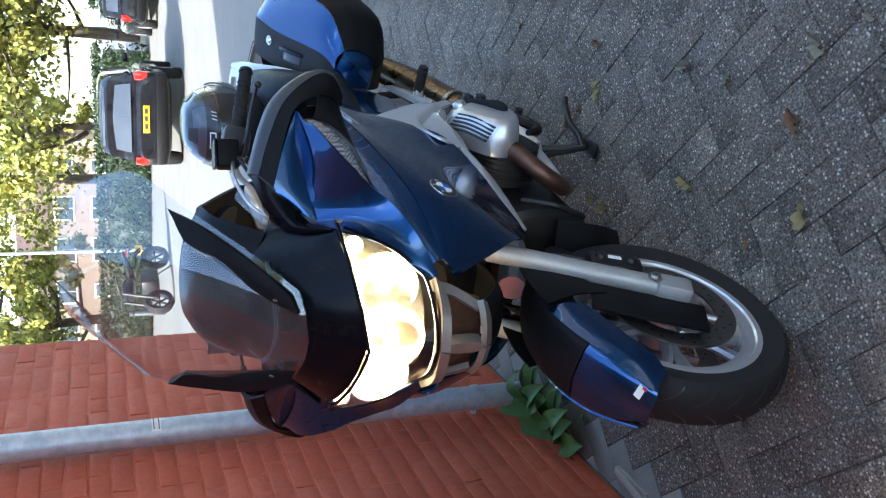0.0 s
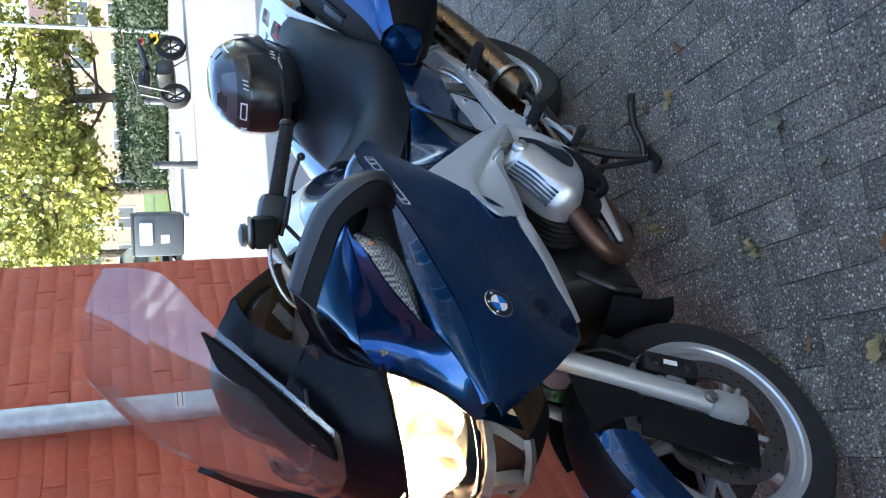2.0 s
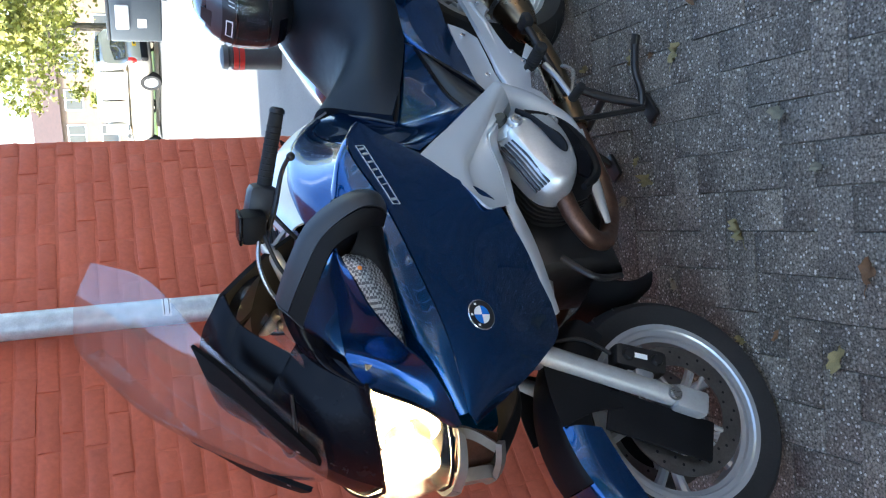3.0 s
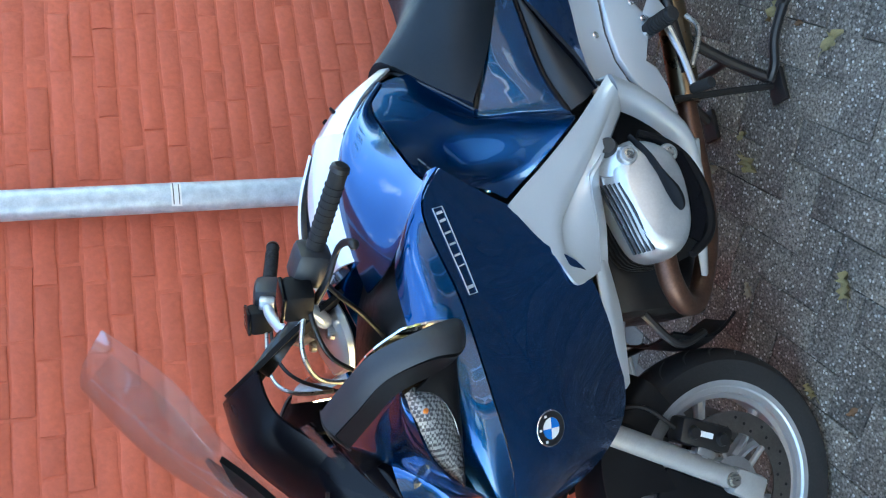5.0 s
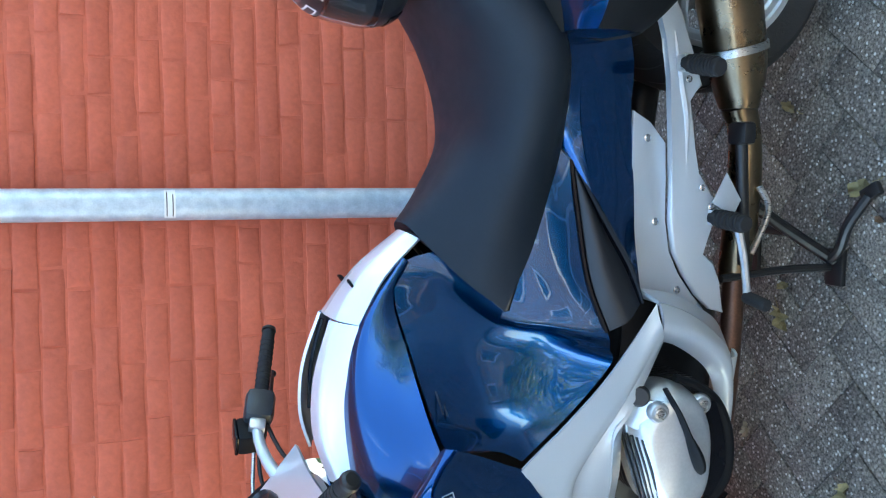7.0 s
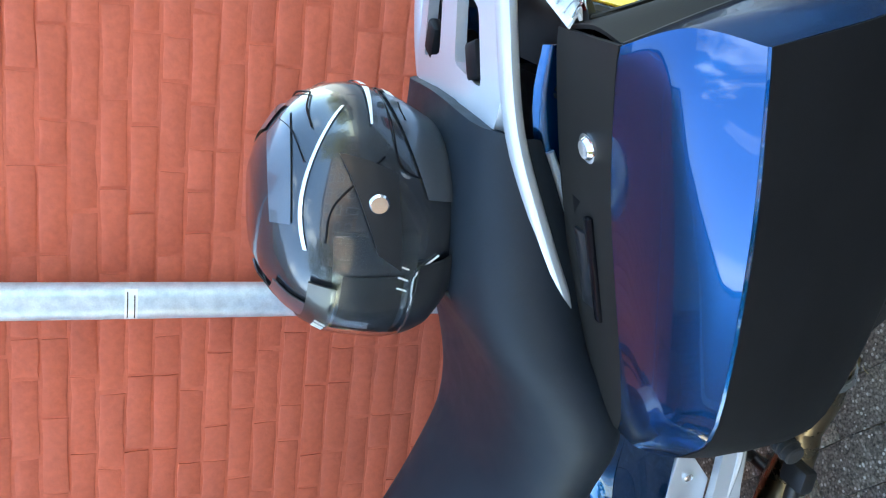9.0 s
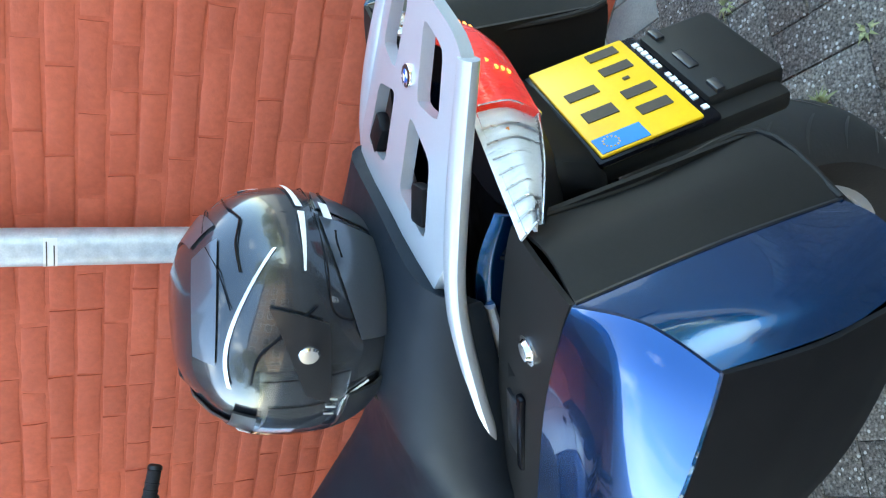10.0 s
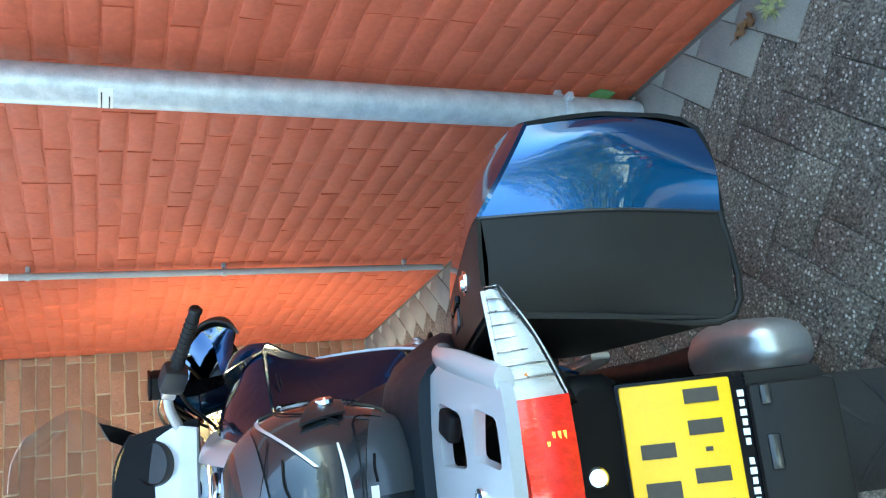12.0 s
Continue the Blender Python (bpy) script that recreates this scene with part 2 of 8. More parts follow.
M = {
    "prisms": prism_lens(),
    "wall": material("red_wall_paint", (0.52, 0.118, 0.062), 0.62, second=(0.45, 0.096, 0.050), scale=2.2, amount=0.5, fine=0.10, fine_scale=60,
                     bump=0.35, bump_scale=28, vary=0.05, rough_var=0.1, spec=0.35),
    "brown": material("brown_brick", (0.24, 0.125, 0.085), 0.85, second=(0.17, 0.095, 0.07), scale=6, fine=0.2, fine_scale=120, bump=0.4, bump_scale=120, vary=0.25),
    "mortar": material("pale_mortar", (0.36, 0.31, 0.25), 0.9, second=(0.28, 0.25, 0.2), scale=8, fine=0.15, bump=0.3),
    "paver": paving_material(),
    "joint": material("joint_sand", (0.088, 0.076, 0.060), 0.95, second=(0.12, 0.105, 0.08), scale=14, fine=0.3, bump=0.4, bump_scale=200),
    "smooth": material("smooth_concrete", (0.23, 0.22, 0.19), 0.85, second=(0.17, 0.165, 0.15), scale=9, fine=0.12, bump=0.25, bump_scale=150, vary=0.1),
    "zinc": material("galvanised_zinc", (0.60, 0.66, 0.71), 0.45, 0.45, second=(0.44, 0.50, 0.56), scale=26, amount=0.9, fine=0.08, rough_var=0.12, bump=0.08, bump_scale=90),
    "grey": material("grey_plastic_pipe", (0.34, 0.35, 0.35), 0.5, second=(0.28, 0.29, 0.29), scale=12, fine=0.08),
    "blue": paint_blue(),
    "silver": material("silver_paint", (0.53, 0.555, 0.58), 0.36, 0.4, second=(0.48, 0.505, 0.53), scale=700, amount=0.5, coat=0.6, detail=2.0),
    "whitesilver": material("light_silver_paint", (0.72, 0.74, 0.76), 0.34, 0.55, second=(0.66, 0.68, 0.70), scale=700, amount=0.5, coat=0.7, detail=2.0),
    "alu": material("cast_aluminium", (0.60, 0.61, 0.62), 0.38, 0.85, second=(0.5, 0.51, 0.52), scale=18, fine=0.05, rough_var=0.1, bump=0.06, bump_scale=150),
    "rim": material("rim_silver", (0.56, 0.57, 0.59), 0.32, 0.7, second=(0.53, 0.54, 0.56), scale=25, rough_var=0.03),
    "steel": material("brushed_steel", (0.50, 0.49, 0.47), 0.32, 1.0, second=(0.40, 0.39, 0.37), scale=40, stretch=(1, 6, 1), rough_var=0.1),
    "disc": material("brake_disc_steel", (0.23, 0.22, 0.21), 0.4, 1.0, second=(0.17, 0.16, 0.15), scale=30, fine=0.1, rough_var=0.1),
    "chrome": material("chrome", (0.8, 0.8, 0.82), 0.08, 1.0, second=(0.74, 0.74, 0.76), scale=10, rough_var=0.04),
    "header": material("heat_browned_pipe", (0.16, 0.085, 0.055), 0.42, 0.8, second=(0.09, 0.05, 0.038), scale=14, fine=0.15, rough_var=0.12, bump=0.1),
    "muffler": material("bronzed_steel_silencer", (0.24, 0.175, 0.105), 0.30, 1.0, second=(0.18, 0.135, 0.085), scale=9, fine=0.05, rough_var=0.08),
    "rubber": material("tyre_rubber", (0.007, 0.007, 0.008), 0.8, second=(0.012, 0.011, 0.011), scale=18, fine=0.2, bump=0.2, bump_scale=150),
    "plastic": material("black_grained_plastic", (0.004, 0.004, 0.0045), 0.55, second=(0.007, 0.007, 0.008), scale=9, fine=0.1, bump=0.12, bump_scale=900, bump_dist=0.001, spec=0.16),
    "trimgrey": material("satin_grey_black_plastic", (0.022, 0.024, 0.028), 0.42, second=(0.027, 0.029, 0.033), scale=12, fine=0.06, bump=0.1, bump_scale=900, bump_dist=0.001, spec=0.5),
    "satin": material("satin_black_paint", (0.003, 0.003, 0.0045), 0.25, second=(0.004, 0.004, 0.006), scale=6, spec=0.16, rough_var=0.04),
    "casegrey": material("dark_grey_case_plastic", (0.016, 0.015, 0.0135), 0.5, second=(0.012, 0.011, 0.010), scale=7, fine=0.06, bump=0.1, bump_scale=1000, bump_dist=0.001, spec=0.18),
    "black": material("black_metal", (0.007, 0.007, 0.008), 0.42, second=(0.013, 0.011, 0.010), scale=22, fine=0.15, rough_var=0.12, bump=0.06),
    "seat": material("seat_vinyl", (0.009, 0.013, 0.019), 0.5, second=(0.012, 0.016, 0.021), scale=14, fine=0.06, bump=0.25, bump_scale=700, bump_dist=0.001, rough_var=0.06, spec=0.22),
    "seatside": material("smooth_seat_vinyl", (0.010, 0.011, 0.014), 0.42, second=(0.014, 0.015, 0.018), scale=12, fine=0.06, bump=0.15, bump_scale=600, bump_dist=0.001),
    "screen": windscreen_material(),
    "lens": material("clear_lens", (0.95, 0.96, 0.97), 0.06, alpha_glass=True, ior=1.25, bump=0.3, bump_scale=120, bump_dist=0.002),
    "redlens": material("red_lens", (0.75, 0.015, 0.010), 0.12, second=(0.6, 0.01, 0.008), scale=120, coat=0.8, bump=0.2, bump_scale=160),
    "taillit": material("lit_red_lens", (0.70, 0.012, 0.010), 0.15, second=(0.48, 0.008, 0.007), scale=45, amount=0.8, coat=0.8, bump=0.9, bump_scale=110, stretch=(2.5, 1, 1), emit=(1.0, 0.03, 0.01), emit_power=0.04),
    "tailspark": material("glowing_amber_facet", (0.9, 0.3, 0.08), 0.2, coat=0.5, second=(0.8, 0.25, 0.05), scale=60, emit=(1.0, 0.25, 0.04), emit_power=0.35),
    "orange": material("amber_bulb", (0.85, 0.24, 0.03), 0.2, coat=0.5, second=(0.7, 0.18, 0.02), scale=60),
    "yellow": material("plate_yellow", (0.85, 0.50, 0.008), 0.4, second=(0.80, 0.46, 0.006), scale=30, fine=0.03),
    "plateblue": material("plate_blue", (0.015, 0.20, 0.66), 0.4, second=(0.012, 0.17, 0.58), scale=40),
    "white": material("white_print", (0.80, 0.80, 0.78), 0.5, second=(0.74, 0.74, 0.72), scale=40),
    "ink": material("dark_print", (0.03, 0.022, 0.015), 0.5, second=(0.05, 0.035, 0.02), scale=60),
    "helmet": material("gloss_anthracite_shell", (0.034, 0.039, 0.047), 0.26, 0.5, second=(0.042, 0.048, 0.056), scale=500, detail=2.0, spec=0.5, coat=0.7),
    # grey of the brow graphic, also used for sheen painted on the shell
    "helmetgrey": material("grey_graphic_and_sheen", (0.085, 0.096, 0.112), 0.30, 0.5, second=(0.098, 0.110, 0.128), scale=500, detail=2.0, coat=0.6),
    "helmetblack": material("black_graphic", (0.010, 0.011, 0.013), 0.35, second=(0.015, 0.015, 0.017), scale=30, coat=0.3),
    "visor": material("clear_visor", (0.90, 0.92, 0.93), 0.03, alpha_glass=True, ior=1.3, second=(0.85, 0.87, 0.88), scale=8),
    "lining": material("black_lining_cloth", (0.012, 0.012, 0.013), 0.95, second=(0.02, 0.02, 0.02), scale=60, bump=0.3, bump_scale=300),
    "lamp": material("lit_reflector", (0.9, 0.85, 0.75), 0.15, 0.6, second=(0.8, 0.75, 0.66), scale=30, emit=(1.0, 0.72, 0.38), emit_power=3.6),
    "filament": material("burning_bulb", (1.0, 0.9, 0.7), 0.3, second=(0.9, 0.8, 0.6), scale=30, emit=(1.0, 0.85, 0.6), emit_power=6.0),
    "forkgrey": material("grey_fork_paint", (0.36, 0.36, 0.35), 0.42, 0.35, second=(0.31, 0.31, 0.30), scale=30, fine=0.05, rough_var=0.08),
    "intake": material("bronze_grey_paint", (0.24, 0.215, 0.19), 0.38, 0.5, second=(0.19, 0.17, 0.15), scale=40, rough_var=0.08),
    "goldbowl": material("facet_reflector", (0.85, 0.72, 0.50), 0.2, 0.85, second=(0.55, 0.42, 0.25), scale=45, bump=0.8, bump_scale=55, bump_dist=0.008),
    "clearbowl": material("pale_reflector", (0.80, 0.80, 0.78), 0.25, 0.1, second=(0.62, 0.62, 0.60), scale=60, bump=0.5, bump_scale=90, stretch=(3, 1, 1)),
    "mirror": material("mirror_glass", (0.9, 0.92, 0.93), 0.01, 1.0, second=(0.88, 0.9, 0.91), scale=5),
    "leafgreen": material("fresh_leaf", (0.075, 0.16, 0.035), 0.5, second=(0.05, 0.11, 0.025), scale=30, fine=0.15, bump=0.2, vary=0.3),
    "leafdry": material("dry_leaf", (0.30, 0.24, 0.10), 0.8, second=(0.18, 0.15, 0.07), scale=40, fine=0.2, bump=0.4, vary=0.25),
    "leafbrown": material("brown_leaf", (0.20, 0.105, 0.045), 0.8, second=(0.13, 0.07, 0.035), scale=40, fine=0.2, bump=0.4, vary=0.25),
    "leafpale": material("pale_dry_leaf", (0.26, 0.235, 0.16), 0.8, second=(0.16, 0.145, 0.10), scale=40, fine=0.2, bump=0.4, vary=0.2),
    "weed": material("weed_blade", (0.20, 0.24, 0.08), 0.6, second=(0.28, 0.27, 0.13), scale=30, vary=0.3),
    "wood": material("weathered_wood", (0.34, 0.31, 0.27), 0.8, second=(0.24, 0.22, 0.19), scale=30, stretch=(4, 1, 4), bump=0.3),
    "bark": material("bark", (0.10, 0.078, 0.06), 0.9, second=(0.06, 0.048, 0.038), scale=14, stretch=(1, 1, 0.3), bump=0.7, bump_scale=30, bump_dist=0.02),
    "crown": material("tree_leaf", (0.20, 0.23, 0.05), 0.55, second=(0.32, 0.28, 0.06), scale=1.2, vary=0.4),
    "hedge": material("hedge_leaf", (0.026, 0.048, 0.016), 0.6, second=(0.016, 0.032, 0.012), scale=3, vary=0.4),
    "grass": material("grass", (0.10, 0.14, 0.03), 0.8, second=(0.07, 0.10, 0.022), scale=2, fine=0.3, bump=0.5, bump_scale=80),
    "road": material("worn_paving", (0.21, 0.20, 0.18), 0.9, second=(0.165, 0.155, 0.14), scale=1.1, fine=0.2, fine_scale=60, bump=0.3, bump_scale=40),
    "kerb": material("kerb_concrete", (0.45, 0.44, 0.41), 0.85, second=(0.36, 0.35, 0.33), scale=4, fine=0.12, bump=0.2),
    "farbrick": material("far_brick", (0.27, 0.19, 0.145), 0.9, second=(0.21, 0.15, 0.115), scale=2, fine=0.2, fine_scale=30),
    "farwhite": material("white_paintwork", (0.78, 0.78, 0.76), 0.6, second=(0.7, 0.7, 0.68), scale=4),
    "farglass": material("window_glass", (0.05, 0.06, 0.07), 0.06, second=(0.07, 0.08, 0.09), scale=1),
    "rooftile": material("roof_tile", (0.10, 0.06, 0.05), 0.8, second=(0.07, 0.045, 0.04), scale=3, bump=0.3),
    "carblack": material("black_car_paint", (0.004, 0.004, 0.006), 0.14, 0.0, coat=0.15, spec=0.25, second=(0.016, 0.017, 0.02), scale=4),
    "carsilver": material("champagne_car_paint", (0.55, 0.51, 0.44), 0.3, 0.6, coat=1.0, second=(0.5, 0.46, 0.4), scale=300),
    "carglass": material("tinted_car_glass", (0.03, 0.035, 0.04), 0.03, coat=1.0, spec=0.9, second=(0.04, 0.045, 0.05), scale=3),
    "cargrey": material("dark_bollard_paint", (0.04, 0.043, 0.045), 0.5, second=(0.055, 0.058, 0.06), scale=9, fine=0.1),
    "binblue": material("waste_container_paint", (0.05, 0.06, 0.07), 0.45, second=(0.06, 0.07, 0.08), scale=5),
    "redband": material("red_reflective_band", (0.45, 0.03, 0.02), 0.4, second=(0.4, 0.025, 0.018), scale=30),
    "roundelblue": material("roundel_blue", (0.02, 0.18, 0.62), 0.2, coat=1.0, second=(0.02, 0.16, 0.55), scale=50),
    "sticker": material("sticker_red", (0.5, 0.03, 0.03), 0.4, second=(0.45, 0.025, 0.025), scale=50),
}


# ---- building tools ----
def finish(me, angle=35.0):
    for poly in me.polygons:
        poly.use_smooth = True
    me.set_sharp_from_angle(angle=radians(angle))


def mesh_of(name, bm, mats, angle=35.0):
    me = bpy.data.meshes.new(name)
    bmesh.ops.recalc_face_normals(bm, faces=bm.faces)
    bm.to_mesh(me)
    bm.free()
    for mt in (mats if isinstance(mats, (list, tuple)) else [mats]):
        me.materials.append(M[mt])
    finish(me, angle)
    return me


def part(name, bm, mat, parent=None, label="", angle=35.0):
    """Links a bmesh as one mesh object under a thing or a part."""
    ob = new(name, mesh_of(name, bm, mat, angle))
    if parent is not None:
        ob.parent = parent
    if label:
        tagged(ob, label)
    return ob


def thing(name, label, category, group="", m=None):
    """A thing made of parts: an empty at its base."""
    ob = tagged(new(name), label, category, group)
    ob.empty_display_size = 0.1
    if m is not None:
        ob.matrix_world = m
    return ob


def fresh():
    return bmesh.new()


def box(bm, c, s, rot=None, bevel=0.0, seg=2):
    """A bevelled box of size s about c; rot: a 3x3 turn."""
    r = bmesh.ops.create_cube(bm, size=1.0)
    vs = r["verts"]
    mt = Matrix.Translation(c) @ (rot.to_4x4() if rot else Matrix()) @ Matrix.Diagonal((*s, 1))
    bmesh.ops.transform(bm, matrix=mt, verts=vs)
    if bevel:
        es = list({e for v in vs for e in v.link_edges})
        bmesh.ops.bevel(bm, geom=es, offset=bevel, segments=seg, affect="EDGES", profile=0.5)
    return bm


def rot(x=0, y=0, z=0):
    return Euler((radians(x), radians(y), radians(z))).to_matrix()


def lathe(bm, profile, centre=(0, 0, 0), axis=(0, 0, 1), n=24, close=False):
    """Turns a profile of (radius, height) about an axis through centre."""
    q = Vector((0, 0, 1)).rotation_difference(Vector(axis).normalized()).to_matrix()
    rings = []
    for r, h in profile:
        if r < 1e-6:
            rings.append([bm.verts.new(Vector(centre) + q @ Vector((0, 0, h)))])
        else:
            rings.append([bm.verts.new(Vector(centre) + q @ Vector((r * math.cos(6.283185 * k / n), r * math.sin(6.283185 * k / n), h))) for k in range(n)])
    pairs = list(zip(rings, rings[1:])) + ([(rings[-1], rings[0])] if close else [])
    for a, b in pairs:
        for k in range(n):
            k2 = (k + 1) % n
            if len(a) == 1 and len(b) == 1:
                continue
            if len(a) == 1:
                bm.faces.new((a[0], b[k], b[k2]))
            elif len(b) == 1:
                bm.faces.new((a[k], b[0], a[k2]))
            else:
                bm.faces.new((a[k], b[k], b[k2], a[k2]))
    return bm


def rod(bm, a, b, r, r2=None, n=14):
    """A capped rod from a to b."""
    d = Vector(b) - Vector(a)
    r2 = r if r2 is None else r2
    return lathe(bm, [(0, 0), (r * 0.85, 0), (r, r * 0.15), (r2, d.length - r2 * 0.15), (r2 * 0.85, d.length), (0, d.length)], a, d, n)


def smooth_line(pts, k=6, closed=False):
    """Points along a Catmull-Rom curve through pts."""
    p = [Vector(q) for q in pts]
    n = len(p)
    if n < 3 and not closed:
        return [p[0].lerp(p[-1], i / k) for i in range(k + 1)]
    out = []
    for i in range(n if closed else n - 1):
        a, b, c, d = (p[(i - 1) % n], p[i], p[(i + 1) % n], p[(i + 2) % n]) if closed else (p[max(i - 1, 0)], p[i], p[i + 1], p[min(i + 2, n - 1)])
        for j in range(k):
            t = j / k
            out.append(0.5 * ((2 * b) + (c - a) * t + (2 * a - 5 * b + 4 * c - d) * t * t + (3 * b - a - 3 * c + d) * t ** 3))
    if not closed:
        out.append(p[-1])
    return out


def tube(bm, pts, r, k=6, n=10, flat=1.0, closed=False, ends=True):
    """A pipe along a smooth curve. r: one radius, or one at each point. flat: squeeze across."""
    line = smooth_line(pts, k, closed)
    m = len(line)
    rs = [r] * m if not isinstance(r, (list, tuple)) else [v.x for v in smooth_line([(q, 0, 0) for q in r], k, closed)]
    rings, up = [], None
    for i, c in enumerate(line):
        t = (line[(i + 1) % m] - line[i - 1]) if closed else (line[min(i + 1, m - 1)] - line[max(i - 1, 0)])
        t.normalize()
        if up is None:
            up = Vector((0, 0, 1)) if abs(t.z) < 0.9 else Vector((1, 0, 0))
        u = (up - t * up.dot(t)).normalized()
        w = t.cross(u)
        up = u
        rad = rs[min(i, len(rs) - 1)]
        rings.append([bm.verts.new(c + rad * (u * math.cos(6.283185 * j / n) * flat + w * math.sin(6.283185 * j / n))) for j in range(n)])
    for a, b in list(zip(rings, rings[1:])) + ([(rings[-1], rings[0])] if closed else []):
        for j in range(n):
            bm.faces.new((a[j], b[j], b[(j + 1) % n], a[(j + 1) % n]))
    if ends and not closed:
        bm.faces.new(rings[0])
        bm.faces.new(rings[-1][::-1])
    return bm


def surf_grid(rows, ku=4, kv=4):
    """A fine grid of points, smooth through rows of control points."""
    lines = [smooth_line(r, kv) for r in rows]
    cols = [smooth_line([l[j] for l in lines], ku) for j in range(len(lines[0]))]
    return [[cols[j][i] for j in range(len(cols))] for i in range(len(cols[0]))]


def panel(bm, rows, ku=4, kv=4, thick=0.004, mirror=False):
    """A curved panel of some thickness through rows of control points."""
    g = surf_grid(rows, ku, kv)
    nu, nv = len(g), len(g[0])
    if mirror:
        g = [[Vector((-p.x, p.y, p.z)) for p in r] for r in g]

    def normal(i, j):
        a = g[min(i + 1, nu - 1)][j] - g[max(i - 1, 0)][j]
        b = g[i][min(j + 1, nv - 1)] - g[i][max(j - 1, 0)]
        return a.cross(b).normalized()
    top = [[bm.verts.new(g[i][j]) for j in range(nv)] for i in range(nu)]
    if thick == 0:
        for i in range(nu - 1):
            for j in range(nv - 1):
                bm.faces.new((top[i][j], top[i + 1][j], top[i + 1][j + 1], top[i][j + 1]))
        return bm
    s = -1.0 if mirror else 1.0
    low = [[bm.verts.new(g[i][j] - s * thick * normal(i, j)) for j in range(nv)] for i in range(nu)]
    for i in range(nu - 1):
        for j in range(nv - 1):
            bm.faces.new((top[i][j], top[i + 1][j], top[i + 1][j + 1], top[i][j + 1]))
            bm.faces.new((low[i][j], low[i][j + 1], low[i + 1][j + 1], low[i + 1][j]))
    edge = [(i, 0) for i in range(nu)] + [(nu - 1, j) for j in range(1, nv)] + [(i, nv - 1) for i in range(nu - 2, -1, -1)] + [(0, j) for j in range(nv - 2, 0, -1)]
    for (i, j), (i2, j2) in zip(edge, edge[1:] + edge[:1]):
        bm.faces.new((top[i][j], low[i][j], low[i2][j2], top[i2][j2]))
    return bm


def loft(bm, rings, k=4, caps=True, kr=1, around=None):
    """A closed body through rings of control points; each ring is smoothed round (around steps) and along (k steps)."""
    fine = [smooth_line(r, around, True) if around else [Vector(p) for p in r] for r in rings]
    m = len(fine[0])
    cols = [smooth_line([f[j] for f in fine], k) for j in range(m)]
    vs = [[bm.verts.new(cols[j][i]) for j in range(m)] for i in range(len(cols[0]))]
    for a, b in zip(vs, vs[1:]):
        for j in range(m):
            bm.faces.new((a[j], b[j], b[(j + 1) % m], a[(j + 1) % m]))
    if caps:
        bm.faces.new(vs[0][::-1])
        bm.faces.new(vs[-1])
    return bm


def ring_y(y, w, z0, z1, p=3.0, n=16, x0=0.0, lift=0.0):
    """A rounded ring across the y axis: half width w, from z0 to z1, squareness p."""
    out = []
    for k in range(n):
        a = 6.283185 * (k + 0.5) / n
        c, s = math.cos(a), math.sin(a)
        out.append((x0 + w * math.copysign(abs(c) ** (2 / p), c), y, (z0 + z1) / 2 + lift * abs(c) + (z1 - z0) / 2 * math.copysign(abs(s) ** (2 / p), s)))
    return out


def prism(bm, outline, axis, depth, bevel=0.0, seg=2, smooth=0):
    """A plate: an outline of 3D points pushed along axis by depth, its edges bevelled."""
    pts = smooth_line(outline, smooth, True) if smooth else [Vector(p) for p in outline]
    d = Vector(axis).normalized() * depth
    a = [bm.verts.new(p) for p in pts]
    b = [bm.verts.new(p + d) for p in pts]
    f1, f2 = bm.faces.new(a), bm.faces.new(b[::-1])
    sides = [bm.faces.new((a[i], b[i], b[(i + 1) % len(a)], a[(i + 1) % len(a)])) for i in range(len(a))]
    if bevel:
        es = list({e for f in (f1, f2) for e in f.edges})
        bmesh.ops.bevel(bm, geom=es, offset=bevel, segments=seg, affect="EDGES", profile=0.5)
    return bm


def between(p, q, d=(0, 0, 0)):
    """The middle of two points, moved by d."""
    return tuple((a + b) / 2 + c for a, b, c in zip(p, q, d))


# ---- the building, the ground ----
WALL_S, WALL_N, WALL_TOP = -2.38, 1.31, 9.6
COURSE, JOINT = 0.0665, 0.0075


def slab(name, lo, hi, mat, label, kind="structure", bevel=0.0):
    c = [(a + b) / 2 for a, b in zip(lo, hi)]
    s = [b - a for a, b in zip(lo, hi)]
    return tagged(part(name, box(fresh(), c, s, bevel=bevel), mat), label, kind=kind)


wall_west = slab("wall_west", (-0.30, WALL_S, -0.1), (-0.003, WALL_N, WALL_TOP), "wall", "long brick wall thickly painted in brick red")
wall_north = slab("wall_north", (-8.0, WALL_N - 0.25, -0.1), (-0.303, WALL_N - 0.0045, WALL_TOP), "wall", "red painted side wall of the same building")
wall_south = slab("wall_south", (-8.0, WALL_S, -0.1), (-0.303, WALL_S + 0.25, WALL_TOP), "wall", "plain rear wall closing the red building")
wall_far = slab("wall_far", (-8.25, WALL_S, -0.1), (-8.003, WALL_N, WALL_TOP), "wall", "plain far wall closing the red building")
slab("flat_roof", (-8.4, WALL_S - 0.15, WALL_TOP + 0.002), (0.12, WALL_N + 0.15, WALL_TOP + 0.25), "cargrey", "flat dark roof edge of the red building")
wall_return = slab("wall_return", (-9.0, WALL_S - 0.30, -0.1), (0.95, WALL_S - 0.008, 12.0), "mortar", "unpainted brown brick wall of the neighbouring house")
slab("wall_neighbour_east", (0.70, -14.0, -0.1), (0.95, WALL_S - 0.302, 12.0), "brown", "brown brick flank of the neighbouring house")
slab("wall_neighbour_west", (-9.0, -14.0, -0.1), (-8.7, WALL_S - 0.302, 12.0), "brown", "plain brick wall closing the neighbouring house")
slab("wall_neighbour_south", (-9.0, -14.3, -0.1), (0.95, -14.003, 12.0), "brown", "plain brick wall closing the neighbouring house")
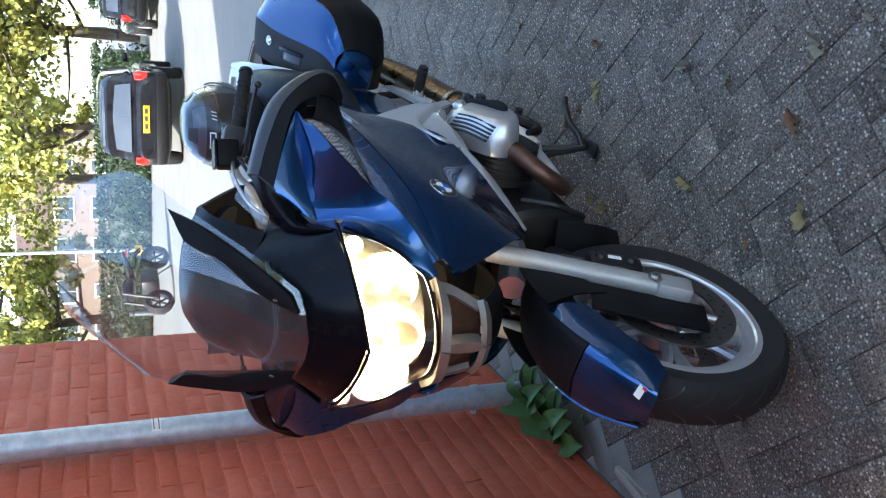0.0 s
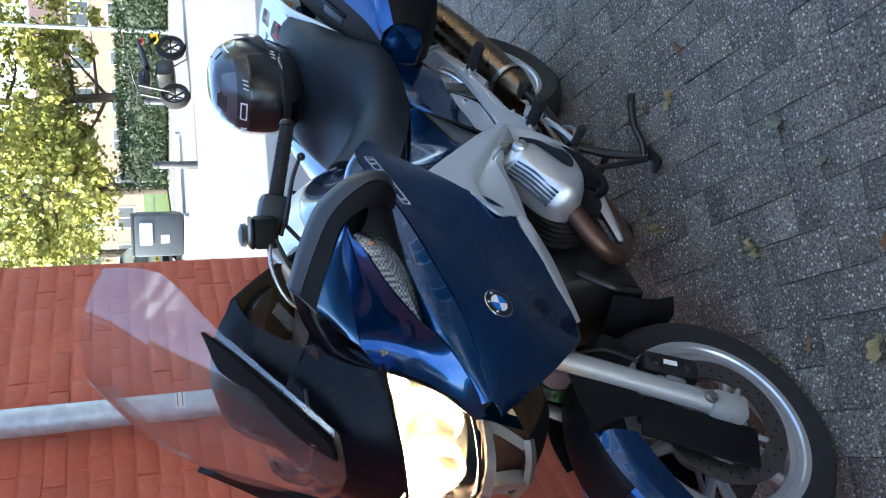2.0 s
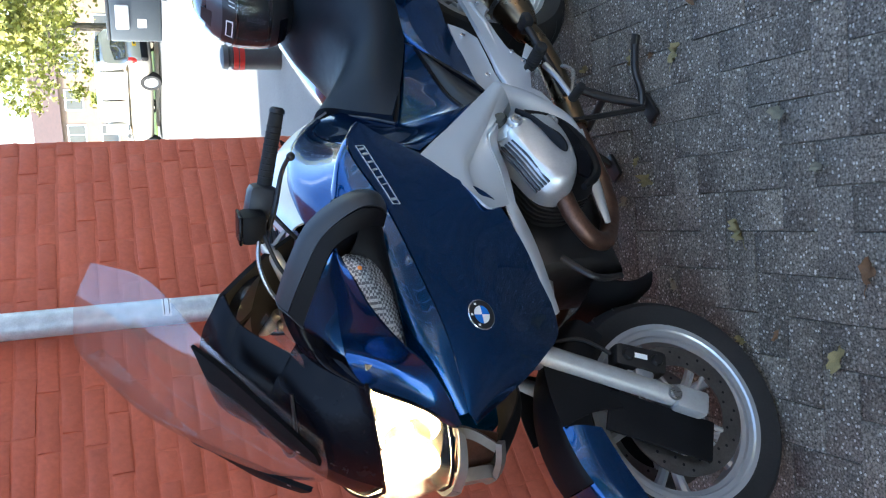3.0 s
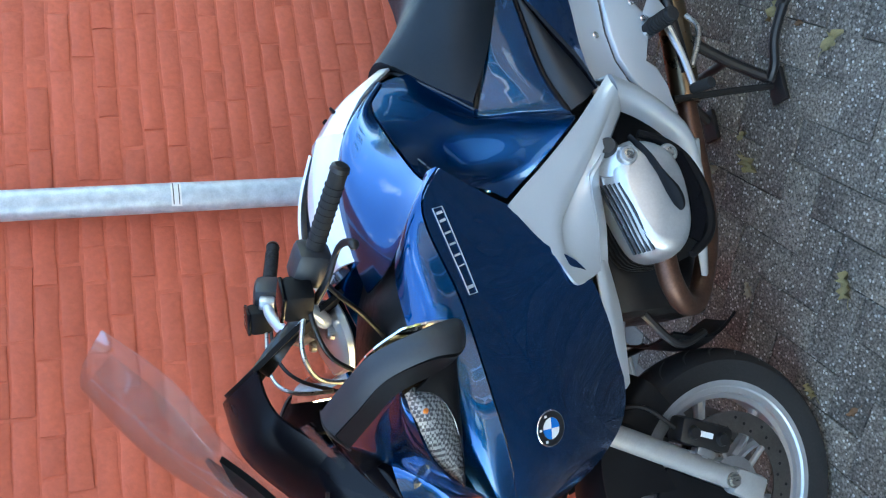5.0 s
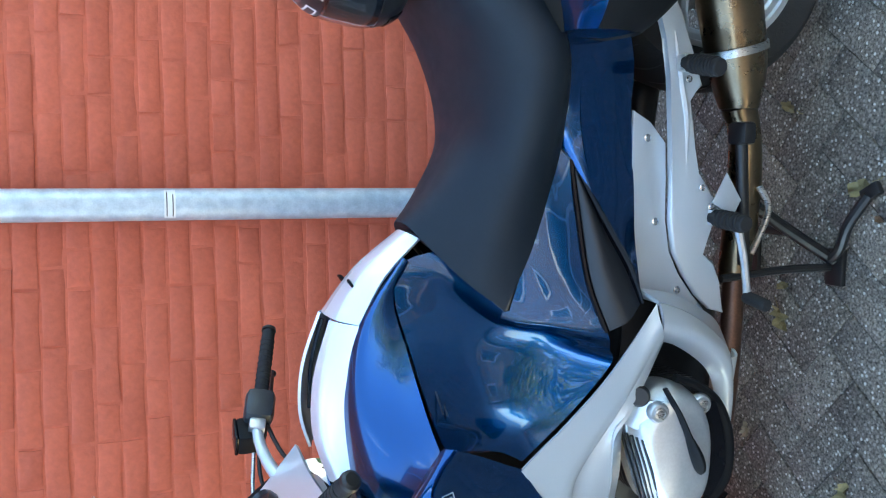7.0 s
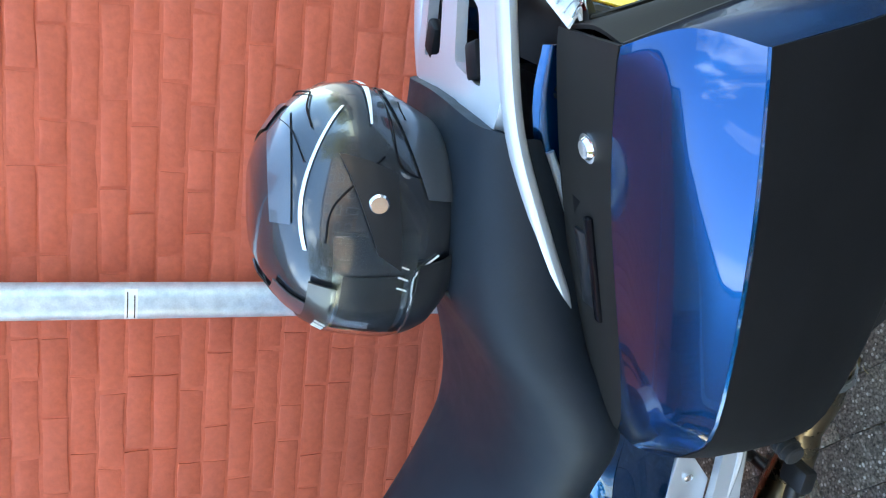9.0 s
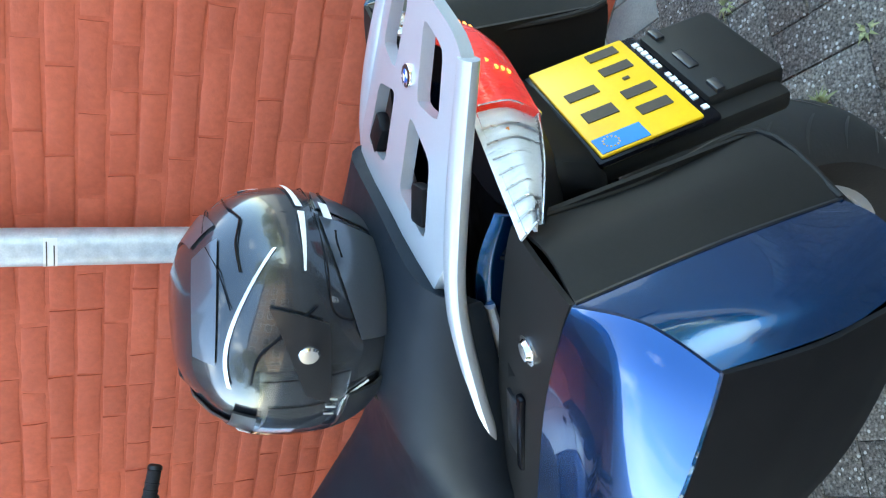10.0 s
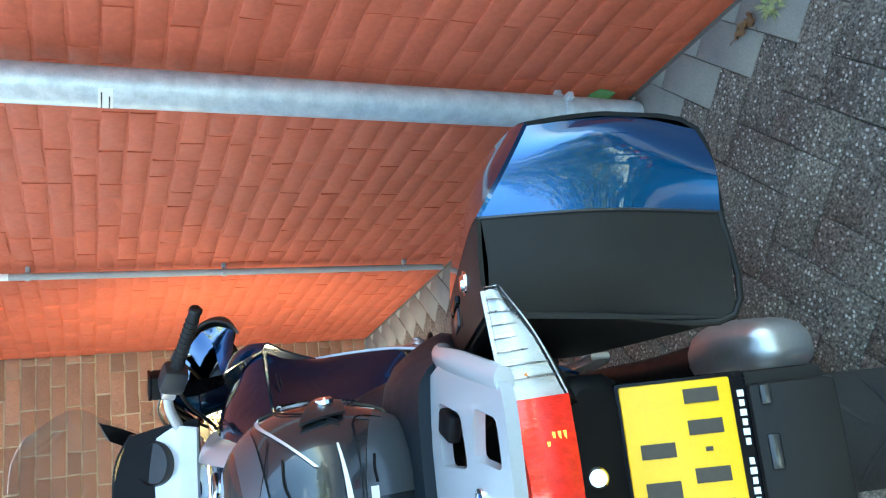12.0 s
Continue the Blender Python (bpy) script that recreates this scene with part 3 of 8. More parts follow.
slab("neighbour_roof", (-9.2, -14.4, 12.003), (1.1, WALL_S + 0.1, 12.25), "cargrey", "flat roof edge of the neighbouring house")

ground = slab("ground", (-500, -500, -0.6), (500, 500, -0.035), "road", "grey worn street paving reaching the horizon")
pavement = slab("pavement", (-0.0075, -4.3, -0.2), (4.96, 4.75, -0.005), "joint", "grey herringbone paving of washed concrete stones")


def downpipe():
    t = thing("downpipe", "galvanised zinc rainwater pipe clamped to the red wall", "rain pipe", m=pose(0.066, 0.318, 0))
    bm = lathe(fresh(), [(0.041, 0.0), (0.045, 0.002), (0.045, 2.02), (0.0475, 2.022), (0.0475, 2.09), (0.045, 2.10), (0.045, 8.55), (0.041, 8.55), (0.041, 0.0)], n=32)
    part("pipe", bm, "zinc", t)
    for z in (0.24, 1.96, 3.9, 5.9, 7.9):
        bm = lathe(fresh(), [(0.0455, z - 0.009), (0.049, z - 0.009), (0.049, z + 0.009), (0.0455, z + 0.009)], n=28, close=True)
        box(bm, (-0.055, 0, z), (0.024, 0.018, 0.018), bevel=0.002)
        box(bm, (-0.02, 0.052, z), (0.02, 0.02, 0.016), bevel=0.002)
        part("clamp", bm, "zinc", t)
    bm = fresh()
    g = [[Vector((0.0458 * math.cos(a), 0.0458 * math.sin(a), 1.389 + h)) for a in [(-1.0 + 0.2 * i) for i in range(11)]] for h in (-0.015, 0.015)]
    vs = [[bm.verts.new(p) for p in r] for r in g]
    for i in range(10):
        bm.faces.new((vs[0][i], vs[0][i + 1], vs[1][i + 1], vs[1][i]))
    lab = part("label", bm, "white", t, "small white paper label with unreadable print")
    bm = fresh()
    for h, a0, a1 in ((0.008, -0.85, 0.80), (-0.008, -0.85, 0.60)):
        n = 8
        row = [[bm.verts.new((0.0461 * math.cos(a0 + (a1 - a0) * i / n), 0.0461 * math.sin(a0 + (a1 - a0) * i / n), 1.389 + h + d)) for i in range(n + 1)] for d in (-0.0015, 0.0015)]
        for i in range(n):
            bm.faces.new((row[0][i], row[0][i + 1], row[1][i + 1], row[1][i]))
    part("print_bars", bm, "ink", lab)
    return t


def thin_pipe():
    t = thing("thin_pipe", "thin grey conduit clipped to the red wall", "conduit", m=pose(0.034, -1.05, 0))
    part("pipe", lathe(fresh(), [(0, 0.05), (0.0125, 0.05), (0.0125, 8.5), (0, 8.5)], n=16), "grey", t)
    for z in (0.22, 0.95, 1.62, 2.4):
        bm = lathe(fresh(), [(0.0126, z - 0.008), (0.016, z - 0.008), (0.016, z + 0.008), (0.0126, z + 0.008)], n=16, close=True)
        box(bm, (-0.024, 0, z), (0.02, 0.022, 0.016), bevel=0.002)
        part("clip", bm, "grey", t)
    part("label", lathe(fresh(), [(0.0127, 1.68), (0.0131, 1.68), (0.0131, 1.73), (0.0127, 1.73)], n=16, close=True), "white", t, "white sticker wound round the pipe")
    return t


downpipe()
thin_pipe()


# ---- the touring motorcycle: x to its left, y to its rear, z up ----
BIKE_AT = pose(0.918, 0.0, 0.0, 0, 0, -6.7)
bike = thing("touring_motorcycle", "blue and silver touring motorcycle parked on its centre stand", "motorcycle", m=BIKE_AT)


def flip(rows, s):
    return [[(s * x, y, z) for x, y, z in r] for r in rows]


def skin(name, rows, mat, parent=bike, s=1, thick=0.004, ku=5, kv=5, label="", angle=40):
    """One curved body panel; s=-1 for the right-hand twin."""
    return part(name, panel(fresh(), flip(rows, s), ku, kv, thick * s), mat, parent, label, angle)


def along(name, pts, r, mat, parent=bike, s=1, label="", **kw):
    return part(name, tube(fresh(), [(s * x, y, z) for x, y, z in pts], r, **kw), mat, parent, label)


def on_skin(rows, at, lift=0.0):
    """The place on a panel nearest to a point, with its outward normal."""
    g = surf_grid(rows, 10, 10)
    best = min(((g[i][j] - Vector(at)).length, i, j) for i in range(len(g)) for j in range(len(g[0])))
    i, j = best[1], best[2]
    a = g[min(i + 1, len(g) - 1)][j] - g[max(i - 1, 0)][j]
    b = g[i][min(j + 1, len(g[0]) - 1)] - g[i][max(j - 1, 0)]
    n = a.cross(b).normalized()
    if n.x * at[0] < 0:
        n = -n
    return g[i][j] + n * lift, n


def laid(rows, pts, lift):
    """Points brought onto a smooth panel, with the panel's outward normals."""
    g = surf_grid(rows, 14, 14)
    out = []
    for q in (Vector(p) for p in pts):
        _, i, j = min(((g[i][j] - q).length_squared, i, j) for i in range(len(g)) for j in range(len(g[0])))
        a = g[min(i + 1, len(g) - 1)][j] - g[max(i - 1, 0)][j]
        b = g[i][min(j + 1, len(g[0]) - 1)] - g[i][max(j - 1, 0)]
        n = a.cross(b).normalized()
        if (n.z if abs(n.z) > 0.6 else n.x * q.x) < 0:
            n = -n
        out.append((q - n * (q - g[i][j]).dot(n) + n * lift, n))
    return out


def screw(p, axis, r=0.007, parent=bike, mat="steel", name="screw"):
    bm = lathe(fresh(), [(0, 0.0035), (r * 0.5, 0.0035), (r * 0.55, 0.0015), (r * 0.7, 0.0035), (r, 0.0025), (r, -0.003), (0, -0.003)], p, axis, 14)
    return part(name, bm, mat, parent)


def emblem(p, axis, up, r, parent):
    """A round badge: black ring, two blue and two white quarters."""
    ax = Vector(axis).normalized()
    u = (Vector(up) - ax * Vector(up).dot(ax)).normalized()
    v = ax.cross(u)
    o = Vector(p)

    def sector(bm, r0, r1, a0, a1, h, n):
        for i in range(n):
            b0, b1 = a0 + (a1 - a0) * i / n, a0 + (a1 - a0) * (i + 1) / n
            q = [o + ax * h + (u * math.cos(b) + v * math.sin(b)) * rr for rr, b in ((r0, b0), (r1, b0), (r1, b1), (r0, b1))]
            if r0 < 1e-6:
                q = q[1:3] + [q[0]]
            bm.faces.new([bm.verts.new(k) for k in q])
        return bm
    base = part("badge", lathe(fresh(), [(0, 0.0025), (r * 0.97, 0.0025), (r, 0.0015), (r, -0.004), (0, -0.004)], p, axis, 40), "chrome", parent, "round chrome-rimmed badge")
    part("ring", sector(fresh(), r * 0.60, r * 0.93, 0, 6.28319, 0.0030, 40), "helmetblack", base)
    bm = fresh()
    for k in (0, 2):
        sector(bm, 0.0, r * 0.58, k * 1.5708, (k + 1) * 1.5708, 0.0032, 8)
    part("quarters", bm, "roundelblue", base, "blue quarters")
    bm = fresh()
    for k in (1, 3):
        sector(bm, 0.0, r * 0.58, k * 1.5708, (k + 1) * 1.5708, 0.0032, 8)
    for a in (0.5, 1.57, 2.64):
        c = o + ax * 0.0034 + (u * math.cos(a - 1.57) + v * math.sin(a - 1.57)) * r * 0.77
        bm.faces.new([bm.verts.new(c + u * i * r * 0.09 + v * j * r * 0.07) for i, j in ((-1, -1), (1, -1), (1, 1), (-1, 1))])
    part("white_marks", bm, "white", base, "white quarters and plain marks")
    return base


# -- wheels --
def spoked_wheel(name, m, r, width, rim_r, tread_seed, spokes=5, discs=((1, 0.16),)):
    """A cast wheel; its axle lies along x at the origin of m."""
    def put(ob):
        for v in ob.data.vertices:
            v.co = m @ v.co
        return ob
    w = width / 2
    prof = [(rim_r + 0.004, -w * 0.78), (rim_r + 0.022, -w * 0.90)]
    for k in range(9):
        a = -1.25 + 2.5 * k / 8
        prof.append((r - w * 0.62 * (1 - math.cos(a)), w * math.sin(a) / math.sin(1.25) * 0.98))
    prof += [(rim_r + 0.022, w * 0.90), (rim_r + 0.004, w * 0.78)]
    tyre = put(part(name, lathe(fresh(), prof, (0, 0, 0), (1, 0, 0), 64), "rubber", bike))
    groove = fresh()
    rnd = random.Random(tread_seed)
    n = 26
    for k in range(n):
        for sgn in (-1, 1):
            a0 = 6.2832 * (k + (0.5 if sgn > 0 else 0)) / n
            prev = None
            for i in range(7):
                f = i / 6
                u = sgn * w * (0.12 + 0.72 * f)
                a = a0 + 0.16 * f + 0.03 * math.sin(3 * f)
                th = math.asin(max(-1, min(1, u / (w * 0.98) * math.sin(1.25))))
                rr = r - w * 0.62 * (1 - math.cos(th)) + 0.0008
                wd = 0.006 * (0.35 + math.sin(math.pi * min(f + 0.12, 1.0)))
                pt = [bm_v for bm_v in (groove.verts.new((u, rr * math.cos(a - wd / rr / 2), rr * math.sin(a - wd / rr / 2))), groove.verts.new((u, rr * math.cos(a + wd / rr / 2), rr * math.sin(a + wd / rr / 2))))]
                if prev:
                    groove.faces.new((prev[0], prev[1], pt[1], pt[0]))
                prev = pt
    tagged(put(part("tread_grooves", groove, "helmetblack", tyre)), kind="stuff")
    rim = lathe(fresh(), [(rim_r + 0.012, -w * 0.80), (rim_r + 0.012, -w * 0.72), (rim_r - 0.004, -w * 0.66), (rim_r - 0.026, -w * 0.35), (rim_r - 0.026, w * 0.35), (rim_r - 0.004, w * 0.66), (rim_r + 0.012, w * 0.72),
                          (rim_r + 0.012, w * 0.80), (rim_r - 0.006, w * 0.78), (rim_r - 0.010, w * 0.70), (rim_r - 0.022, w * 0.68), (rim_r - 0.025, w * 0.55), (rim_r - 0.036, w * 0.50), (rim_r - 0.034, -w * 0.42), (rim_r - 0.008, -w * 0.78)], (0, 0, 0), (1, 0, 0), 64, True)
    rim_ob = put(part("rim", rim, "rim", tyre))
    for k in range(spokes):
        for d in (-0.17, 0.17):
            a = 6.2832 * k / spokes + 0.3
            bm = fresh()
            p0 = Vector((0, 0.045 * math.cos(a), 0.045 * math.sin(a)))
            p1 = Vector((0, rim_r * 0.55 * math.cos(a + d * 0.6), rim_r * 0.55 * math.sin(a + d * 0.6)))
            p2 = Vector((0, (rim_r - 0.026) * math.cos(a + d * 1.2), (rim_r - 0.026) * math.sin(a + d * 1.2)))
            tube(bm, [p0, p1, p2], [0.02, 0.013, 0.016], k=4, n=8, flat=1.0)
            put(part("spoke", bm, "rim", rim_ob))
    put(part("hub", lathe(fresh(), [(0, -w * 0.95), (0.02, -w * 0.95), (0.048, -w * 0.6), (0.05, w * 0.6), (0.02, w * 0.95), (0, w * 0.95)], (0, 0, 0), (1, 0, 0), 24), "rim", rim_ob))
    for sgn, dr in discs:
        x = sgn * (w + 0.004)
        bm = lathe(fresh(), [(dr * 0.70, x - 0.0025), (dr, x - 0.0025), (dr, x + 0.0025), (dr * 0.70, x + 0.0025)], (0, 0, 0), (1, 0, 0), 56, True)
        dk = put(part("brake_disc", bm, "disc", tyre, "drilled steel brake disc"))
        bm = fresh()
        for k in range(36):
            a = 6.2832 * k / 36
            rr = dr * (0.77 + 0.07 * (k % 3))
            for q in (x + 0.0028, x - 0.0028):
                c = Vector((q, rr * math.cos(a), rr * math.sin(a)))
                bm.faces.new([bm.verts.new(c + Vector((0, 0.0038 * math.cos(b), 0.0038 * math.sin(b)))) for b in [6.2832 * i / 8 for i in range(8)]])
        tagged(put(part("drillings", bm, "helmetblack", dk)), kind="stuff")
        bm = fresh()
        for k in range(5):
            a = 6.2832 * k / 5 + 0.2
            rod(bm, (x, 0.05 * math.cos(a), 0.05 * math.sin(a)), (x, dr * 0.71 * math.cos(a + 0.12), dr * 0.71 * math.sin(a + 0.12)), 0.007, n=8)
        lathe(bm, [(0.036, x - 0.008), (0.062, x - 0.004), (0.062, x + 0.006), (0.036, x + 0.008)], (0, 0, 0), (1, 0, 0), 32, True)
        put(part("disc_carrier", bm, "alu", dk))
    return tyre


FRONT = Matrix.Translation((-0.035, -0.775, 0.299)) @ Matrix.Rotation(radians(-9), 4, "Z")
REAR = Matrix.Translation((-0.012, 0.82, 0.315))
spoked_wheel("front_wheel", FRONT, 0.300, 0.120, 0.222, 41, 5, ((1, 0.160), (-1, 0.160)))
spoked_wheel("rear_wheel", REAR, 0.318, 0.180, 0.222, 42, 5, ((-1, 0.132),))


def front_part(name, bm, mat, parent=bike, label="", angle=40):
    ob = part(name, bm, mat, parent, label, angle)
    for v in ob.data.vertices:
        v.co = FRONT @ v.co
    return ob


# -- fork, brakes and mudguard, in the front wheel's own frame --
for s in (1, -1):
    bm = rod(fresh(), (s * 0.103, 0.018, 0.02), (s * 0.103, 0.20, 0.40), 0.0245, n=20)
    leg = front_part("fork_leg", bm, "forkgrey")
    bm = box(fresh(), (s * 0.106, 0.005, 0.0), (0.046, 0.06, 0.085), rot(-26, 0, 0), 0.012)
    front_part("fork_foot", bm, "forkgrey", leg)
    bm = lathe(fresh(), [(0, 0.006), (0.011, 0.006), (0.013, 0.0), (0.017, 0.0), (0.017, -0.004), (0, -0.004)], (s * 0.131, 0.025, 0.045), (s, 0, 0), 16)
    front_part("axle_bolt", bm, "steel", leg)
    bm = box(fresh(), (s * 0.088, -0.035, 0.085), (0.012, 0.10, 0.27), rot(-26, 0, 0), 0.005)
    front_part("fork_guard", bm, "plastic", leg, "black plastic fork guard")
    bm = box(fresh(), (s * 0.088, 0.125, 0.09), (0.058, 0.060, 0.135), rot(-20, 0, 0), 0.014)
    for k in (-0.035, 0.035):
        lathe(bm, [(0, 0.008), (0.012, 0.008), (0.016, 0.0), (0.016, -0.006), (0, -0.006)], (s * 0.118, 0.125 + k * 0.35, 0.09 + k), (s, 0, 0), 14)
    cal = front_part("brake_caliper", bm, "black", leg, "black brake caliper")
    bm = box(fresh(), (s * 0.1185, 0.128, 0.095), (0.002, 0.012, 0.034), rot(-20, 0, 0))
    front_part("mark_bars", bm, "white", cal)
    bm = box(fresh(), (s * 0.098, 0.075, 0.10), (0.028, 0.05, 0.05), rot(-26, 0, 0), 0.008)
    for k in range(3):
        box(bm, (s * 0.112, 0.062 + 0.016 * k, 0.075 + 0.03 * k), (0.012, 0.012, 0.016), rot(-26, 0, 0), 0.003)
    front_part("caliper_bracket", bm, "alu", cal)
    front_part("brake_hose", tube(fresh(), [(s * 0.10, 0.15, 0.16), (s * 0.085, 0.20, 0.22), (s * 0.07, 0.21, 0.30), (s * 0.06, 0.26, 0.40)], 0.005, n=8), "black", cal)


def guard_rows(a0, a1, steps, r0, w, drop, nose=0.0):
    rows = []
    for i in range(steps):
        f = i / (steps - 1)
        a = radians(a0 + (a1 - a0) * f)
        c, s = -math.cos(a), math.sin(a)
        k = 1.0 - nose * (1 - f) ** 2
        row = []
        for x, q in ((1.0, drop), (0.98, drop * 0.55), (0.84, drop * 0.2), (0.5, 0.006), (0, 0), (-0.5, 0.006), (-0.84, drop * 0.2), (-0.98, drop * 0.55), (-1.0, drop)):
            rr = r0 - q
            row.append((x * w * k, c * rr, s * rr))
        rows.append(row)
    return rows


front_part("mudguard", panel(fresh(), guard_rows(36, 66, 5, 0.338, 0.086, 0.085, 0.35), 5, 3, 0.004), "blue", bike, "blue front mudguard")
mud2 = front_part("mudguard_rear", panel(fresh(), guard_rows(66.6, 142, 5, 0.340, 0.086, 0.085), 5, 3, 0.004), "plastic", bike, "black rear half of the mudguard")
for s in (1, -1):
    rows = [[(s * 0.072, 0.004, 0.324), (s * 0.092, -0.002, 0.288), (s * 0.094, -0.015, 0.240)], [(s * 0.079, -0.090, 0.308), (s * 0.094, -0.100, 0.268), (s * 0.094, -0.115, 0.208)], [(s * 0.077, -0.180, 0.264), (s * 0.090, -0.190, 0.225), (s * 0.088, -0.195, 0.172)], [(s * 0.052, -0.262, 0.206), (s * 0.064, -0.252, 0.184), (s * 0.068, -0.240, 0.158)]]
    front_part("mudguard_side", panel(fresh(), rows, 4, 4, 0.004 * s), "blue", bike)
    rows = [[(s * 0.088, 0.0, 0.33), (s * 0.094, 0.02, 0.25), (s * 0.093, 0.02, 0.17)], [(s * 0.088, 0.08, 0.34), (s * 0.094, 0.08, 0.27), (s * 0.092, 0.08, 0.20)], [(s * 0.084, 0.19, 0.33), (s * 0.088, 0.18, 0.29), (s * 0.088, 0.17, 0.26)]]
    front_part("mudguard_flank", panel(fresh(), rows, 4, 4, 0.004 * s), "plastic", mud2)
bm = box(fresh(), (0.045, -0.247, 0.222), (0.003, 0.016, 0.045), rot(40, 0, -32), 0.001)
stick = front_part("sticker", bm, "white", bike, "small white sticker with a red mark")
bm = box(fresh(), (0.0468, -0.2475, 0.213), (0.002, 0.010, 0.012), rot(40, 0, -32))
front_part("sticker_mark", bm, "sticker", stick)

# -- head: cowl, headlight, mouth, screen --
for s in (1, -1):
    skin("cowl_side", [[(0.0, -0.832, 1.052), (0.0, -0.805, 1.105), (0.0, -0.770, 1.155), (0.0, -0.720, 1.210), (0.0, -0.655, 1.270)],
                       [(0.08, -0.812, 1.066), (0.078, -0.785, 1.115), (0.074, -0.748, 1.165), (0.065, -0.700, 1.215), (0.058, -0.640, 1.265)],
                       [(0.15, -0.765, 1.082), (0.146, -0.728, 1.128), (0.138, -0.688, 1.172), (0.122, -0.645, 1.218), (0.105, -0.595, 1.258)],
                       [(0.200, -0.712, 1.096), (0.196, -0.675, 1.114), (0.186, -0.636, 1.134), (0.172, -0.604, 1.172), (0.150, -0.575, 1.216)],
                       [(0.206, -0.705, 1.095), (0.202, -0.672, 1.108), (0.192, -0.632, 1.124), (0.184, -0.602, 1.165), (0.196, -0.572, 1.205)]], "satin", s=-s, label="satin black front cowl")
dome = part("instrument_hood", panel(fresh(), [[(-0.15, -0.575, 1.212), (-0.085, -0.622, 1.250), (0, -0.652, 1.268), (0.085, -0.622, 1.250), (0.15, -0.575, 1.212)],
                                               [(-0.155, -0.50, 1.300), (-0.09, -0.550, 1.335), (0, -0.565, 1.345), (0.09, -0.550, 1.335), (0.155, -0.50, 1.300)],
                                               [(-0.155, -0.42, 1.325), (-0.09, -0.45, 1.362), (0, -0.46, 1.372), (0.09, -0.45, 1.362), (0.155, -0.42, 1.325)]], 5, 5, 0.006), "satin", bike, "dark instrument hood behind the screen")
part("instrument_face", panel(fresh(), [[(-0.15, -0.425, 1.33), (0, -0.455, 1.37), (0.15, -0.425, 1.33)], [(-0.17, -0.36, 1.25), (0, -0.38, 1.26), (0.17, -0.36, 1.25)], [(-0.18, -0.30, 1.16), (0, -0.32, 1.16), (0.18, -0.30, 1.16)]], 4, 5, 0.01), "plastic", dome)
for s in (1, -1):
    bm = lathe(fresh(), [(0, 0.0), (0.052, 0.0), (0.056, 0.008), (0.060, 0.0), (0.060, -0.02), (0, -0.02)], (s * 0.075, -0.37, 1.275), (0, 0.5, 0.6), 30)
    part("dial", bm, "helmetblack", dome)
part("dash_plate", panel(fresh(), [[(-0.14, -0.368, 1.262), (0, -0.380, 1.268), (0.14, -0.368, 1.262)], [(-0.165, -0.325, 1.215), (0, -0.338, 1.215), (0.165, -0.325, 1.215)], [(-0.155, -0.262, 1.168), (0, -0.268, 1.170), (0.155, -0.262, 1.168)]], 4, 5, 0.008), "whitesilver", dome, "pale silver plate below the instruments")
along("hood_seam", [(-0.118, -0.650, 1.222), (-0.064, -0.704, 1.217), (0, -0.722, 1.212), (0.064, -0.704, 1.217), (0.118, -0.650, 1.222)], 0.004, "helmetblack", n=6)
SCREEN = [[(0.098, -0.752, 1.175), (0.05, -0.778, 1.165), (0, -0.788, 1.160)],
          [(0.155, -0.688, 1.26), (0.095, -0.725, 1.262), (0, -0.742, 1.262)],
          [(0.212, -0.560, 1.385), (0.125, -0.615, 1.40), (0, -0.64, 1.405)],
          [(0.240, -0.43, 1.475), (0.135, -0.51, 1.51), (0, -0.54, 1.52)],
          [(0.172, -0.325, 1.578), (0.11, -0.375, 1.615), (0, -0.405, 1.625)]]
screen_rows = [r + [(-x, y, z) for x, y, z in r[-2::-1]] for r in SCREEN]
screen = part("windscreen", panel(fresh(), screen_rows, 6, 5, 0.0035), "screen", bike, "clear curved polycarbonate windscreen")
screen.visible_shadow = False
for s in (1, -1):
    rows = [[(0.200, -0.545, 1.398), (0.176, -0.572, 1.385), (0.150, -0.595, 1.37)], [(0.185, -0.60, 1.34), (0.150, -0.632, 1.318), (0.118, -0.66, 1.295)], [(0.150, -0.685, 1.262), (0.115, -0.712, 1.243), (0.085, -0.725, 1.228)], [(0.100, -0.755, 1.185), (0.082, -0.762, 1.178), (0.066, -0.768, 1.172)]]
    arm = skin("screen_arm", [[(x, y - 0.012, z + 0.006) for x, y, z in r] for r in rows], "plastic", s=s, thick=0.012, label="black screen mounting arm")
    for q in ((0.156, -0.628, 1.355), (0.090, -0.757, 1.222)):
        screw((s * q[0], q[1], q[2]), (s * 0.3, -0.75, 0.55), 0.008, arm)

HL_TOP = [(0.215, -0.705, 1.092), (0.155, -0.768, 1.076), (0.08, -0.815, 1.06), (0, -0.836, 1.044)]
HL_MID = [(0.190, -0.738, 1.012), (0.145, -0.785, 1.000), (0.08, -0.835, 0.99), (0, -0.852, 0.985)]
HL_LOW = [(0.122, -0.765, 0.922), (0.098, -0.795, 0.918), (0.06, -0.832, 0.916), (0, -0.848, 0.915)]


def across(r, dy=0.0, dz=0.0, k=1.0):
    a = [(x * k, y + dy, z + dz) for x, y, z in r]
    return a + [(-x, y, z) for x, y, z in a[-2::-1]]


